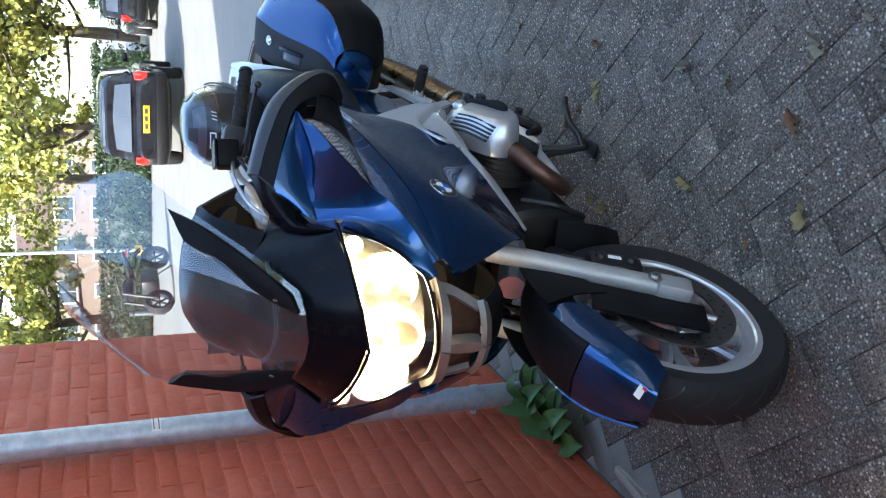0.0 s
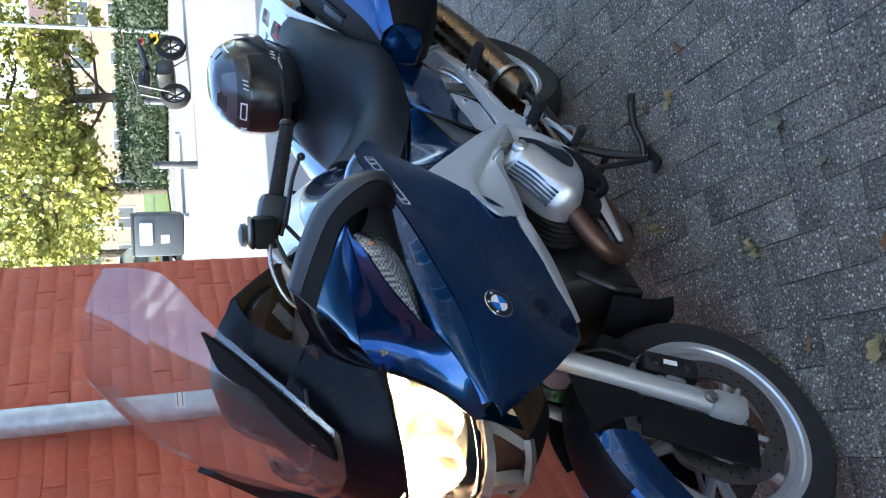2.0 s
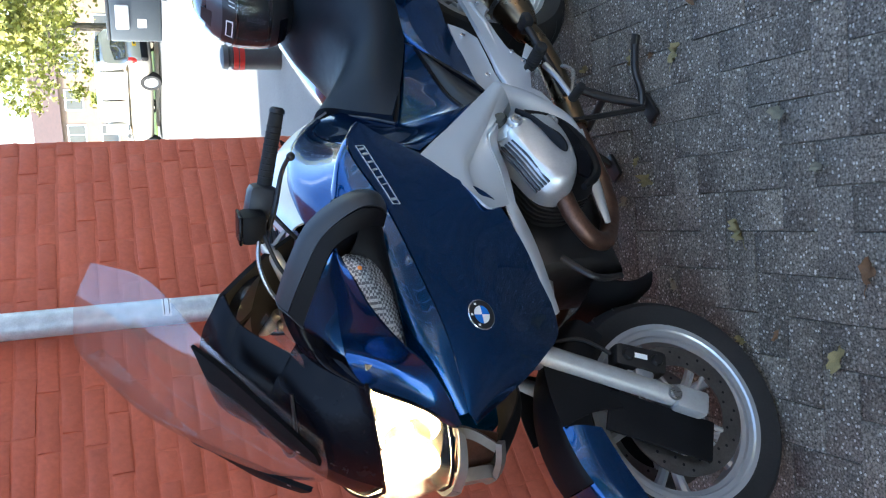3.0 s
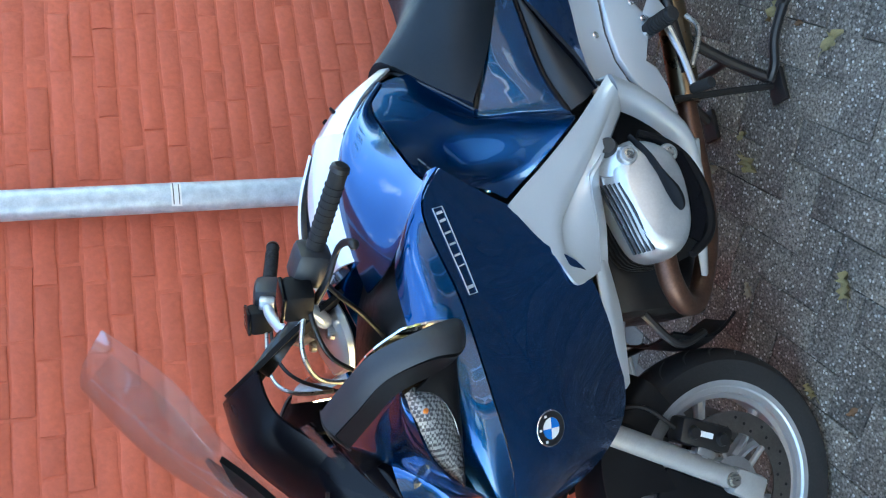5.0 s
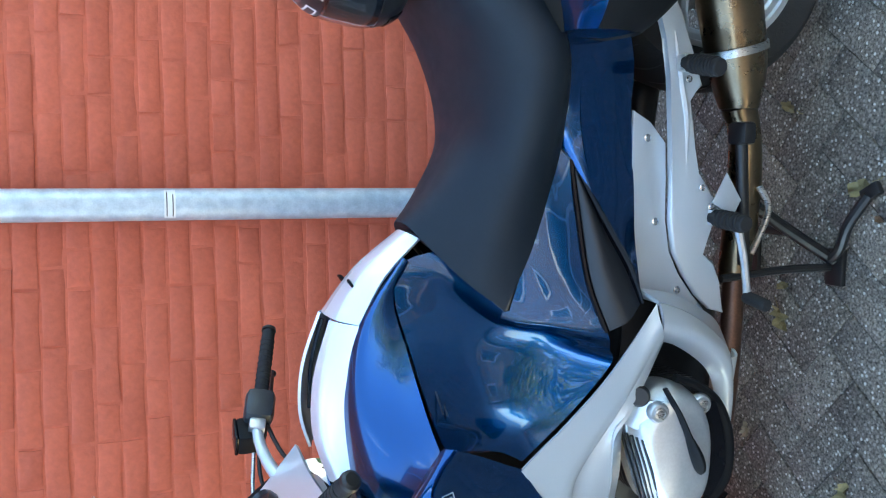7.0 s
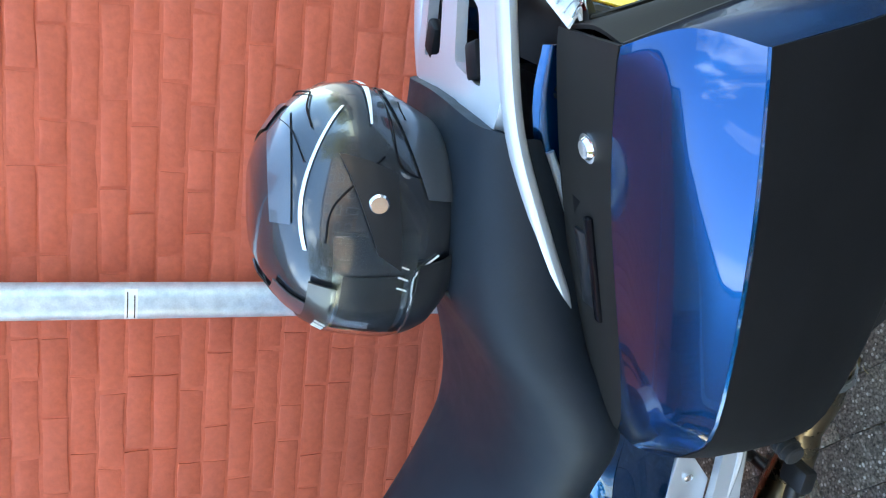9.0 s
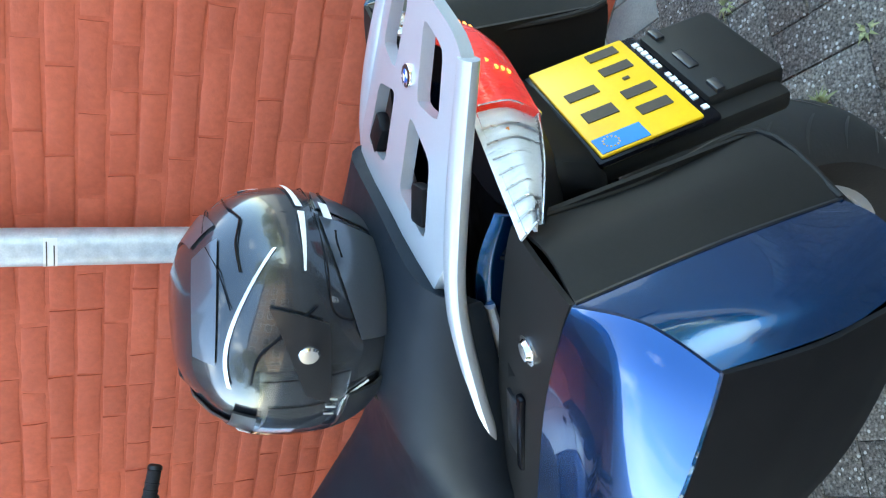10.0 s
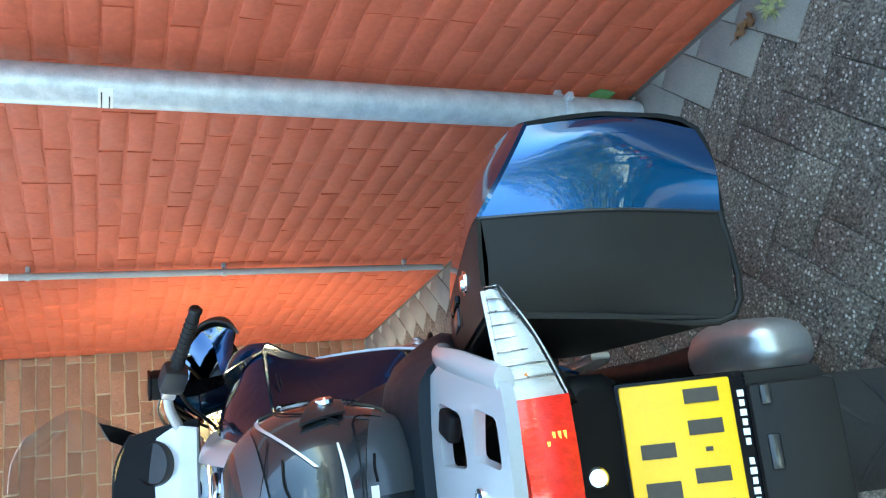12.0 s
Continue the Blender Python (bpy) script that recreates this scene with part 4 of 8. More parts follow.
headlight = part("headlight", panel(fresh(), [across(HL_TOP, 0.055, -0.004, 0.97), across(HL_MID, 0.075, 0, 0.97), across(HL_LOW, 0.055, 0.004, 0.97)], 5, 4, 0.006), "goldbowl", bike, "wide headlight unit, switched on")
cover = part("headlight_glass", panel(fresh(), [across(HL_TOP), across(HL_MID), across(HL_LOW)], 5, 4, 0.003), "lens", headlight, "clear headlight glass")
cover.visible_shadow = False
for x, y, z, r in ((0.0, -0.795, 0.983, 0.062), (0.100, -0.760, 0.998, 0.062), (-0.100, -0.760, 0.998, 0.062)):
    bm = lathe(fresh(), [(0.006, 0.0), (r * 0.45, 0.006), (r * 0.8, 0.02), (r, 0.035), (r * 1.03, 0.035), (r * 1.03, -0.004), (0, -0.006)], (x, y + 0.025, z), (x * 1.2, -1, 0), 30)
    bowl = part("lamp_bowl", bm, "lamp", headlight, "glowing lamp reflector")
    part("bulb", lathe(fresh(), [(0, 0.03), (0.008, 0.028), (0.010, 0.0), (0, 0.0)], (x, y + 0.02, z), (x * 1.2, -1, 0), 12), "filament", bowl)
for s in (1, -1):
    part("side_lamp", lathe(fresh(), [(0, 0.004), (0.012, 0.003), (0.018, 0.010), (0.019, -0.006), (0, -0.008)], (s * 0.176, -0.712, 1.062), (s * 0.5, -1, 0), 18), "lamp", headlight)
    along("headlight_edge", [(0.222, -0.70, 1.096), (0.158, -0.77, 1.083), (0.08, -0.82, 1.066), (0, -0.842, 1.05)], 0.004, "satin", headlight, s, n=6)
    along("headlight_lip", [(0.216, -0.712, 1.085), (0.192, -0.740, 1.010), (0.160, -0.758, 0.955), (0.124, -0.770, 0.918), (0.062, -0.836, 0.912), (0, -0.854, 0.908)], 0.004, "satin", headlight, s, n=6)

glow = bpy.data.lights.new("headlight_beam", "SPOT")
glow.energy, glow.color, glow.spot_size, glow.spot_blend, glow.shadow_soft_size = 8.0, (1.0, 0.74, 0.42), radians(150), 0.7, 0.05
beam = new("headlight_beam", glow)
beam.matrix_world = BIKE_AT @ look((0, -0.90, 1.0), (0, -2.0, 0.85))

# mouth: a frame with two openings round a middle post
for s in (1, -1):
    mouth = skin("mouth_frame", [[(0.122, -0.778, 0.908), (0.07, -0.835, 0.903), (0.0, -0.853, 0.90)], [(0.108, -0.79, 0.892), (0.065, -0.84, 0.885), (0.0, -0.862, 0.882)]], "intake", s=s, thick=0.014, label="bronze-grey frame of the air intake")
    skin("mouth_lip", [[(0.085, -0.812, 0.815), (0.05, -0.838, 0.812), (0.0, -0.850, 0.810)], [(0.07, -0.80, 0.798), (0.045, -0.826, 0.795), (0.0, -0.838, 0.794)]], "intake", mouth, s, 0.014)
    skin("mouth_side", [[(0.122, -0.778, 0.908), (0.112, -0.785, 0.865), (0.085, -0.812, 0.812)], [(0.103, -0.79, 0.905), (0.094, -0.80, 0.865), (0.068, -0.825, 0.815)]], "intake", mouth, -s, 0.014)
    skin("mouth_grille", [[(0.115, -0.77, 0.90), (0.06, -0.81, 0.90), (0, -0.825, 0.90)], [(0.08, -0.785, 0.80), (0.04, -0.805, 0.80), (0, -0.815, 0.80)]], "header", mouth, s, 0.004, label="dark mesh of the air intake")
    skin("chin", [[(0.075, -0.80, 0.798), (0.045, -0.826, 0.793), (0.0, -0.838, 0.792)], [(0.07, -0.70, 0.72), (0.045, -0.72, 0.71), (0, -0.73, 0.71)], [(0.07, -0.58, 0.72), (0.045, -0.58, 0.71), (0, -0.58, 0.71)]], "plastic", s=s)
part("mouth_post", loft(fresh(), [ring_y(-0.856, 0.012, 0.808, 0.888, 3, 12), ring_y(-0.83, 0.02, 0.80, 0.892, 3, 12)], 2), "intake", bike)

# -- side fairings, both sides --
SIDE = [[(0.160, -0.765, 0.884), (0.152, -0.775, 0.876), (0.140, -0.778, 0.868), (0.124, -0.775, 0.862)],
        [(0.250, -0.640, 0.915), (0.240, -0.655, 0.858), (0.208, -0.668, 0.780), (0.150, -0.668, 0.682)],
        [(0.303, -0.500, 0.957), (0.280, -0.520, 0.880), (0.242, -0.535, 0.775), (0.128, -0.550, 0.590)],
        [(0.334, -0.358, 0.996), (0.310, -0.380, 0.930), (0.292, -0.370, 0.830), (0.272, -0.332, 0.702)],
        [(0.348, -0.205, 1.046), (0.332, -0.235, 0.970), (0.314, -0.250, 0.890), (0.304, -0.262, 0.806)],
        [(0.344, -0.122, 1.004), (0.325, -0.142, 0.960), (0.312, -0.165, 0.912), (0.302, -0.187, 0.865)]]
SHOULDER = [[(0.150, -0.762, 0.905), (0.157, -0.765, 0.896), (0.160, -0.765, 0.885)],
            [(0.212, -0.655, 0.985), (0.236, -0.652, 0.955), (0.250, -0.640, 0.916)],
            [(0.255, -0.520, 1.040), (0.286, -0.512, 1.005), (0.303, -0.500, 0.958)],
            [(0.275, -0.390, 1.075), (0.313, -0.375, 1.045), (0.334, -0.358, 0.997)],
            [(0.295, -0.270, 1.085), (0.331, -0.235, 1.072), (0.348, -0.205, 1.047)],
            [(0.330, -0.125, 1.018), (0.339, -0.123, 1.012), (0.344, -0.122, 1.005)]]
for s in (1, -1):
    side = skin("side_fairing", SIDE, "blue", s=s, thick=0.005, ku=6, kv=6, label="metallic blue side fairing")
    own = flip(SIDE, s)
    skin("fairing_shoulder", SHOULDER, "blue", side, s, 0.005, ku=6, kv=5)
    spot, nrm = on_skin(own, (s * 0.245, -0.598, 0.829), 0.003)
    emblem(spot, nrm, (0, 0, 1), 0.034, side)
    # model badge: an outlined strip with plain bars
    def on_badge(spots, lift=0.0065):
        return laid(own, [(s * (0.341 - 0.022 * f), -0.196 - 0.153 * f + 0.004 * g, 1.030 - 0.048 * f - 0.020 * g) for f, g in spots], lift)
    edge = [(k / 8, 0) for k in range(9)] + [(1 - k / 8, 1) for k in range(9)]
    badge = part("badge_frame", tube(fresh(), [p for p, n in on_badge(edge)], 0.0011, k=1, n=6, closed=True), "whitesilver", side, "thin metal outline of the badge")
    for f, wide in ((0.06, 0.005), (0.15, 0.005), (0.29, 0.004), (0.42, 0.004), (0.55, 0.004), (0.67, 0.002), (0.92, 0.006)):
        (c, nrm), (c2, _) = on_badge(((f, 0.5), (f + 0.05, 0.5)))
        d = c2 - c
        d = (d - nrm * d.dot(nrm)).normalized()
        part("badge_bar", box(fresh(), c, (wide, 0.012, 0.002), Matrix((d, nrm.cross(d), nrm)).transposed()), "whitesilver", badge)
    # mirror pod
    TOP_EDGE = [(0.398, -0.500, 1.147), (0.350, -0.526, 1.168), (0.300, -0.550, 1.186), (0.251, -0.573, 1.200), (0.216, -0.588, 1.162)]
    FOLD = [(0.397, -0.501, 1.145), (0.336, -0.529, 1.140), (0.286, -0.555, 1.134), (0.238, -0.585, 1.127), (0.192, -0.620, 1.116), (0.207, -0.695, 1.096), (0.188, -0.742, 1.005), (0.122, -0.777, 0.914)]
    RIM = [(0.382, -0.511, 1.130), (0.379, -0.563, 1.118), (0.354, -0.612, 1.094), (0.322, -0.645, 1.060), (0.290, -0.669, 1.025), (0.250, -0.700, 0.972), (0.205, -0.742, 0.935), (0.135, -0.778, 0.895)]
    pod = skin("mirror_pod", [[a, between(a, b, (d, -0.003, d)), b] for a, b, d in zip(FOLD, RIM, (0.003, 0.003, 0.003, 0, -0.010, -0.018, -0.010, 0))], "blue", s=s, thick=0.005, label="blue mirror pod of the fairing")
    skin("pod_top", [[a, between(a, b, (0, -0.002, 0.001)), b] for a, b in zip(TOP_EDGE, FOLD)], "blue", pod, s, 0.005)
    CREST = [[(0.262, -0.512, 1.240), (0.266, -0.535, 1.238), (0.266, -0.551, 1.226)], [(0.345, -0.475, 1.215), (0.348, -0.498, 1.212), (0.346, -0.516, 1.199)], [(0.405, -0.440, 1.180), (0.411, -0.462, 1.177), (0.409, -0.478, 1.164)],
             [(0.450, -0.418, 1.115), (0.459, -0.440, 1.113), (0.456, -0.458, 1.105)], [(0.442, -0.405, 1.060), (0.462, -0.430, 1.062), (0.461, -0.456, 1.066)], [(0.413, -0.403, 1.034), (0.420, -0.420, 1.034), (0.418, -0.440, 1.036)]]
    INNER = [(0.251, -0.573, 1.200), (0.338, -0.533, 1.174), (0.398, -0.500, 1.147), (0.424, -0.478, 1.096), (0.420, -0.465, 1.066), (0.395, -0.452, 1.040)]
    trim_hoop = skin("pod_trim", CREST, "trimgrey", pod, s, 0.006, label="satin grey edge of the mirror pod")
    skin("trim_face", [[r[2], b] for r, b in zip(CREST, INNER)], "plastic", trim_hoop, s, 0.006)
    along("trim_joint", [(0.262, -0.508, 1.244), (0.270, -0.536, 1.243), (0.271, -0.556, 1.229), (0.250, -0.580, 1.200)], 0.0022, "helmetblack", trim_hoop, s, n=6)
    vane = skin("wind_deflector", [[(0.152, -0.612, 1.192), (0.176, -0.604, 1.196)], [(0.186, -0.568, 1.238), (0.214, -0.562, 1.232)], [(0.212, -0.530, 1.272), (0.236, -0.526, 1.262)]], "screen", pod, s, 0.003, label="small clear wind deflector")
    vane.visible_shadow = False
    skin("mirror_back", [[(0.262, -0.512, 1.236), (0.255, -0.540, 1.15), (0.28, -0.54, 1.06)], [(0.340, -0.478, 1.212), (0.330, -0.500, 1.14), (0.34, -0.500, 1.04)], [(0.400, -0.442, 1.178), (0.390, -0.460, 1.12), (0.39, -0.420, 1.045)]], "satin", pod, s, 0.006)
    mg = fresh()
    panel(mg, [[(s * 0.300, -0.470, 1.205), (s * 0.300, -0.470, 1.130), (s * 0.310, -0.465, 1.060)], [(s * 0.370, -0.432, 1.180), (s * 0.375, -0.430, 1.110), (s * 0.378, -0.425, 1.045)], [(s * 0.425, -0.405, 1.135), (s * 0.438, -0.400, 1.090), (s * 0.425, -0.400, 1.045)]], 4, 4, 0.004)
    part("mirror_glass", mg, "mirror", pod, "rear-view mirror glass")
    # indicator
    LENS = [[(0.381, -0.512, 1.129), (0.383, -0.507, 1.120), (0.378, -0.502, 1.112)], [(0.378, -0.564, 1.117), (0.386, -0.543, 1.096), (0.372, -0.515, 1.072)], [(0.353, -0.612, 1.093), (0.364, -0.590, 1.069), (0.350, -0.556, 1.043)],
            [(0.322, -0.645, 1.059), (0.330, -0.634, 1.043), (0.322, -0.615, 1.027)], [(0.290, -0.669, 1.024), (0.292, -0.669, 1.022), (0.291, -0.668, 1.020)]]
    sig = skin("indicator", LENS, "lens", pod, s, 0.003, label="clear indicator lens")
    sig.visible_shadow = False
    skin("indicator_bowl", [[(x - 0.008, y + 0.007, z) for x, y, z in r] for r in LENS], "prisms", sig, s, 0.003)
    bm = bmesh.new()
    bmesh.ops.create_icosphere(bm, subdivisions=2, radius=0.008, matrix=Matrix.Translation((s * 0.372, -0.535, 1.100)))
    part("amber_bulb", bm, "orange", sig)
    skin("pod_underside", [[(0.378, -0.502, 1.112), (0.402, -0.490, 1.100), (0.424, -0.478, 1.096)], [(0.372, -0.515, 1.072), (0.398, -0.490, 1.068), (0.420, -0.465, 1.066)], [(0.350, -0.556, 1.043), (0.372, -0.500, 1.040), (0.395, -0.452, 1.040)],
                           [(0.322, -0.615, 1.027), (0.330, -0.520, 1.022), (0.350, -0.420, 1.022)], [(0.291, -0.668, 1.020), (0.295, -0.540, 1.012), (0.305, -0.395, 1.012)]], "plastic", pod, s, 0.004)
    # dark inner cheeks beside the headlight and behind the cowl
    skin("inner_cheek", [[(0.258, -0.512, 1.238), (0.266, -0.551, 1.225), (0.250, -0.574, 1.199)], [(0.215, -0.560, 1.222), (0.228, -0.585, 1.200), (0.214, -0.590, 1.161)], [(0.170, -0.610, 1.180), (0.190, -0.632, 1.160), (0.179, -0.606, 1.117)], [(0.198, -0.690, 1.112), (0.206, -0.697, 1.106), (0.207, -0.696, 1.096)]], "satin", s=s)

# -- silver engine trim --
for s in (1, -1):
    trim = skin("engine_trim", [[(0.303, -0.188, 0.866), (0.300, -0.290, 0.785), (0.292, -0.343, 0.749), (0.276, -0.334, 0.712), (0.262, -0.316, 0.675)],
                                [(0.304, -0.150, 0.824), (0.305, -0.225, 0.772), (0.288, -0.240, 0.755), (0.290, -0.240, 0.712), (0.288, -0.236, 0.678)],
                                [(0.305, -0.115, 0.782), (0.307, -0.172, 0.745), (0.290, -0.184, 0.730), (0.296, -0.168, 0.700), (0.303, -0.150, 0.684)],
                                [(0.300, -0.03, 0.69), (0.308, -0.076, 0.672), (0.298, -0.088, 0.664), (0.300, -0.094, 0.658), (0.304, -0.100, 0.650)],
                                [(0.270, 0.085, 0.575), (0.290, 0.056, 0.580), (0.292, 0.036, 0.578), (0.286, 0.024, 0.574), (0.272, 0.014, 0.566)]], "silver", s=-s, thick=0.006, label="silver engine trim")
    skin("trim_lip", [[(0.262, -0.316, 0.675), (0.250, -0.305, 0.650)], [(0.288, -0.236, 0.678), (0.268, -0.222, 0.648)], [(0.303, -0.150, 0.684), (0.276, -0.138, 0.650)], [(0.304, -0.100, 0.650), (0.274, -0.085, 0.625)], [(0.272, 0.014, 0.566), (0.245, 0.012, 0.552)]], "silver", trim, -s, 0.006)
    skin("trim_blade", [[(0.264, -0.322, 0.680), (0.272, -0.300, 0.668), (0.252, -0.295, 0.645)], [(0.212, -0.425, 0.650), (0.218, -0.410, 0.636), (0.202, -0.40, 0.605)], [(0.130, -0.548, 0.592), (0.130, -0.545, 0.582), (0.124, -0.535, 0.568)]], "silver", trim, -s, 0.006)
    skin("trim_rear", [[(0.270, 0.085, 0.572), (0.286, 0.050, 0.572), (0.258, 0.016, 0.560)], [(0.262, 0.062, 0.505), (0.281, 0.030, 0.508), (0.252, 0.008, 0.525)],
                       [(0.255, 0.025, 0.445), (0.273, -0.002, 0.452), (0.248, -0.020, 0.475)], [(0.248, -0.025, 0.392), (0.263, -0.045, 0.405), (0.240, -0.055, 0.432)],
                       [(0.240, -0.100, 0.374), (0.250, -0.110, 0.384), (0.232, -0.105, 0.405)], [(0.232, -0.180, 0.372), (0.240, -0.185, 0.378), (0.225, -0.180, 0.392)]], "silver", trim, -s, 0.006)
    skin("trim_flank", [[(0.200, 0.100, 0.572), (0.270, 0.085, 0.572)], [(0.185, 0.085, 0.490), (0.262, 0.062, 0.505)], [(0.178, 0.055, 0.420), (0.255, 0.025, 0.445)], [(0.175, 0.010, 0.360), (0.248, -0.025, 0.392)], [(0.180, -0.080, 0.345), (0.240, -0.100, 0.374)], [(0.185, -0.170, 0.350), (0.232, -0.180, 0.372)]], "silver", trim, -s, 0.006)
    skin("trim_sill", [[(0.215, -0.05, 0.385), (0.222, -0.04, 0.345), (0.20, -0.03, 0.335)], [(0.210, -0.20, 0.392), (0.216, -0.20, 0.365), (0.195, -0.19, 0.345)], [(0.192, -0.335, 0.388), (0.194, -0.338, 0.378), (0.185, -0.33, 0.365)]], "silver", trim, -s, 0.006)

# -- engine: boxer cylinders --
part("engine_block", loft(fresh(), [ring_y(-0.40, 0.10, 0.30, 0.52, 4, 20), ring_y(-0.34, 0.13, 0.30, 0.60, 3, 20), ring_y(0.05, 0.14, 0.28, 0.62, 3, 20), ring_y(0.14, 0.11, 0.30, 0.55, 3, 20)], 3), "black", bike, "dark engine block")
for s in (1, -1):
    cyl = part("cylinder", loft(fresh(), [[(s * x, y, z) for y, z in ((-0.295, 0.46), (-0.23, 0.43), (-0.13, 0.44), (-0.07, 0.48), (-0.08, 0.575), (-0.15, 0.61), (-0.27, 0.575), (-0.305, 0.53))] for x in (0.15, 0.255)], 2, around=3), "black", bike, "finned engine cylinder")
    for k in range(7):
        x = s * (0.165 + 0.014 * k)
        part("fin", prism(fresh(), [(x, y, z) for y, z in ((-0.30, 0.45), (-0.24, 0.415), (-0.13, 0.425), (-0.065, 0.475), (-0.075, 0.580), (-0.15, 0.615), (-0.28, 0.585), (-0.310, 0.53))], (s, 0, 0), 0.005, smooth=3), "black", cyl)
    ring = ((-0.064, 0.54), (-0.070, 0.585), (-0.118, 0.636), (-0.190, 0.628), (-0.280, 0.594), (-0.308, 0.555), (-0.300, 0.512), (-0.250, 0.486), (-0.160, 0.482), (-0.092, 0.500))

    def scaled(x, k, dy=0.0, dz=0.0, tip=0.0):
        cy, cz = -0.185, 0.555
        return [(s * (x - tip * (z - cz)), cy + (y - cy) * k + dy, cz + (z - cz) * k + dz) for y, z in ring]
    cover = part("valve_cover", loft(fresh(), [scaled(0.235, 1.0), scaled(0.275, 1.02), scaled(0.300, 0.97, -0.002, 0, 0.2), scaled(0.324, 0.86, -0.004, -0.002, 0.15), scaled(0.334, 0.70, -0.006, -0.004, 0.1)], 3, around=4), "alu", bike, "cast aluminium valve cover")
    for k in range(5):
        f = k / 4
        along("cover_rib", [(0.272 + 0.038 * f, -0.150 - 0.006 * f, 0.645 - 0.022 * f), (0.280 + 0.038 * f, -0.215 - 0.004 * f, 0.626 - 0.022 * f), (0.276 + 0.036 * f, -0.294, 0.596 - 0.020 * f)], 0.0036, "helmetblack", cover, s, n=6)
    bm = fresh()
    panel(bm, flip([[(0.262, -0.125, 0.652), (0.296, -0.140, 0.628), (0.318, -0.135, 0.598)], [(0.264, -0.085, 0.630), (0.300, -0.085, 0.615), (0.322, -0.085, 0.588)]], s), 4, 4, 0.006 * s)
    part("cover_shoulder", bm, "alu", cover)
    for q in ((0.327, -0.104, 0.600), (0.324, -0.267, 0.546), (0.318, -0.100, 0.500)):
        boss = part("bolt_boss", lathe(fresh(), [(0.0, 0.003), (0.016, 0.003), (0.020, -0.003), (0.020, -0.014), (0, -0.014)], (s * q[0], q[1], q[2]), (s, 0, 0.15), 20), "alu", cover)
        screw((s * (q[0] + 0.005), q[1], q[2]), (s, 0, 0.15), 0.011, boss, "steel", "cover_bolt")
    part("oil_cap", lathe(fresh(), [(0, 0.010), (0.016, 0.010), (0.019, 0.005), (0.021, -0.01), (0, -0.01)], (s * 0.300, -0.078, 0.626), (s, 0.2, 0.6), 20), "black", cover)
    along("cylinder_guard", [(0.296, -0.050, 0.548), (0.300, -0.070, 0.498), (0.300, -0.106, 0.456), (0.298, -0.165, 0.428), (0.298, -0.230, 0.424), (0.300, -0.273, 0.440), (0.304, -0.308, 0.485)], [0.008, 0.010, 0.013, 0.015, 0.015, 0.013, 0.008], "plastic", cover, s, n=10)
    along("cylinder_guard_bar", [(0.316, -0.062, 0.583), (0.334, -0.108, 0.562), (0.341, -0.148, 0.545), (0.340, -0.185, 0.528), (0.336, -0.212, 0.518), (0.330, -0.224, 0.516)], [0.007, 0.009, 0.010, 0.020, 0.018, 0.005], "plastic", cover, s, n=10, flat=0.5)
    part("guard_shell", panel(fresh(), flip([[(0.318, -0.085, 0.500), (0.316, -0.100, 0.466)], [(0.322, -0.160, 0.482), (0.316, -0.165, 0.445)], [(0.324, -0.225, 0.480), (0.316, -0.230, 0.440)], [(0.318, -0.275, 0.492), (0.310, -0.285, 0.465)]], s), 4, 4, 0.006 * s), "satin", cover)
    along("exhaust_header", [(0.255, -0.285, 0.515), (0.245, -0.345, 0.505), (0.215, -0.392, 0.462), (0.185, -0.385, 0.408), (0.160, -0.330, 0.360), (0.130, -0.240, 0.305), (0.100, -0.100, 0.265), (0.080, 0.100, 0.245)], 0.024, "header", s=s, n=14, label="heat-browned exhaust header pipe")
    along("oil_line", [(0.15, -0.40, 0.52), (0.16, -0.47, 0.46), (0.12, -0.45, 0.36)], 0.009, "black", s=s, n=8)
part("sump_guard", panel(fresh(), [[(-0.11, -0.445, 0.43), (0, -0.46, 0.43), (0.11, -0.445, 0.43)], [(-0.10, -0.46, 0.32), (0, -0.48, 0.31), (0.10, -0.46, 0.32)], [(-0.06, -0.41, 0.215), (0, -0.425, 0.20), (0.06, -0.41, 0.215)]], 4, 4, 0.006), "plastic", bike, "black flap behind the front wheel")
part("oil_cooler", box(fresh(), (0, -0.50, 0.76), (0.20, 0.05, 0.12), bevel=0.01), "black", bike)
part("inner_frame", loft(fresh(), [ring_y(-0.62, 0.10, 0.80, 1.05, 3.5, 16), ring_y(-0.45, 0.17, 0.62, 1.10, 3.5, 16), ring_y(-0.2, 0.20, 0.58, 1.04, 3.5, 16), ring_y(0.1, 0.13, 0.50, 0.82, 3.5, 16), ring_y(0.5, 0.11, 0.55, 0.74, 3.5, 16), ring_y(1.0, 0.09, 0.72, 0.88, 3.5, 16)], 3), "black", bike, "black inner frame and bodywork")
part("telelever_arm", tube(fresh(), [(0.0, -0.30, 0.50), (0.03, -0.45, 0.55), (0.0, -0.60, 0.62)], 0.035, n=10), "alu", bike)

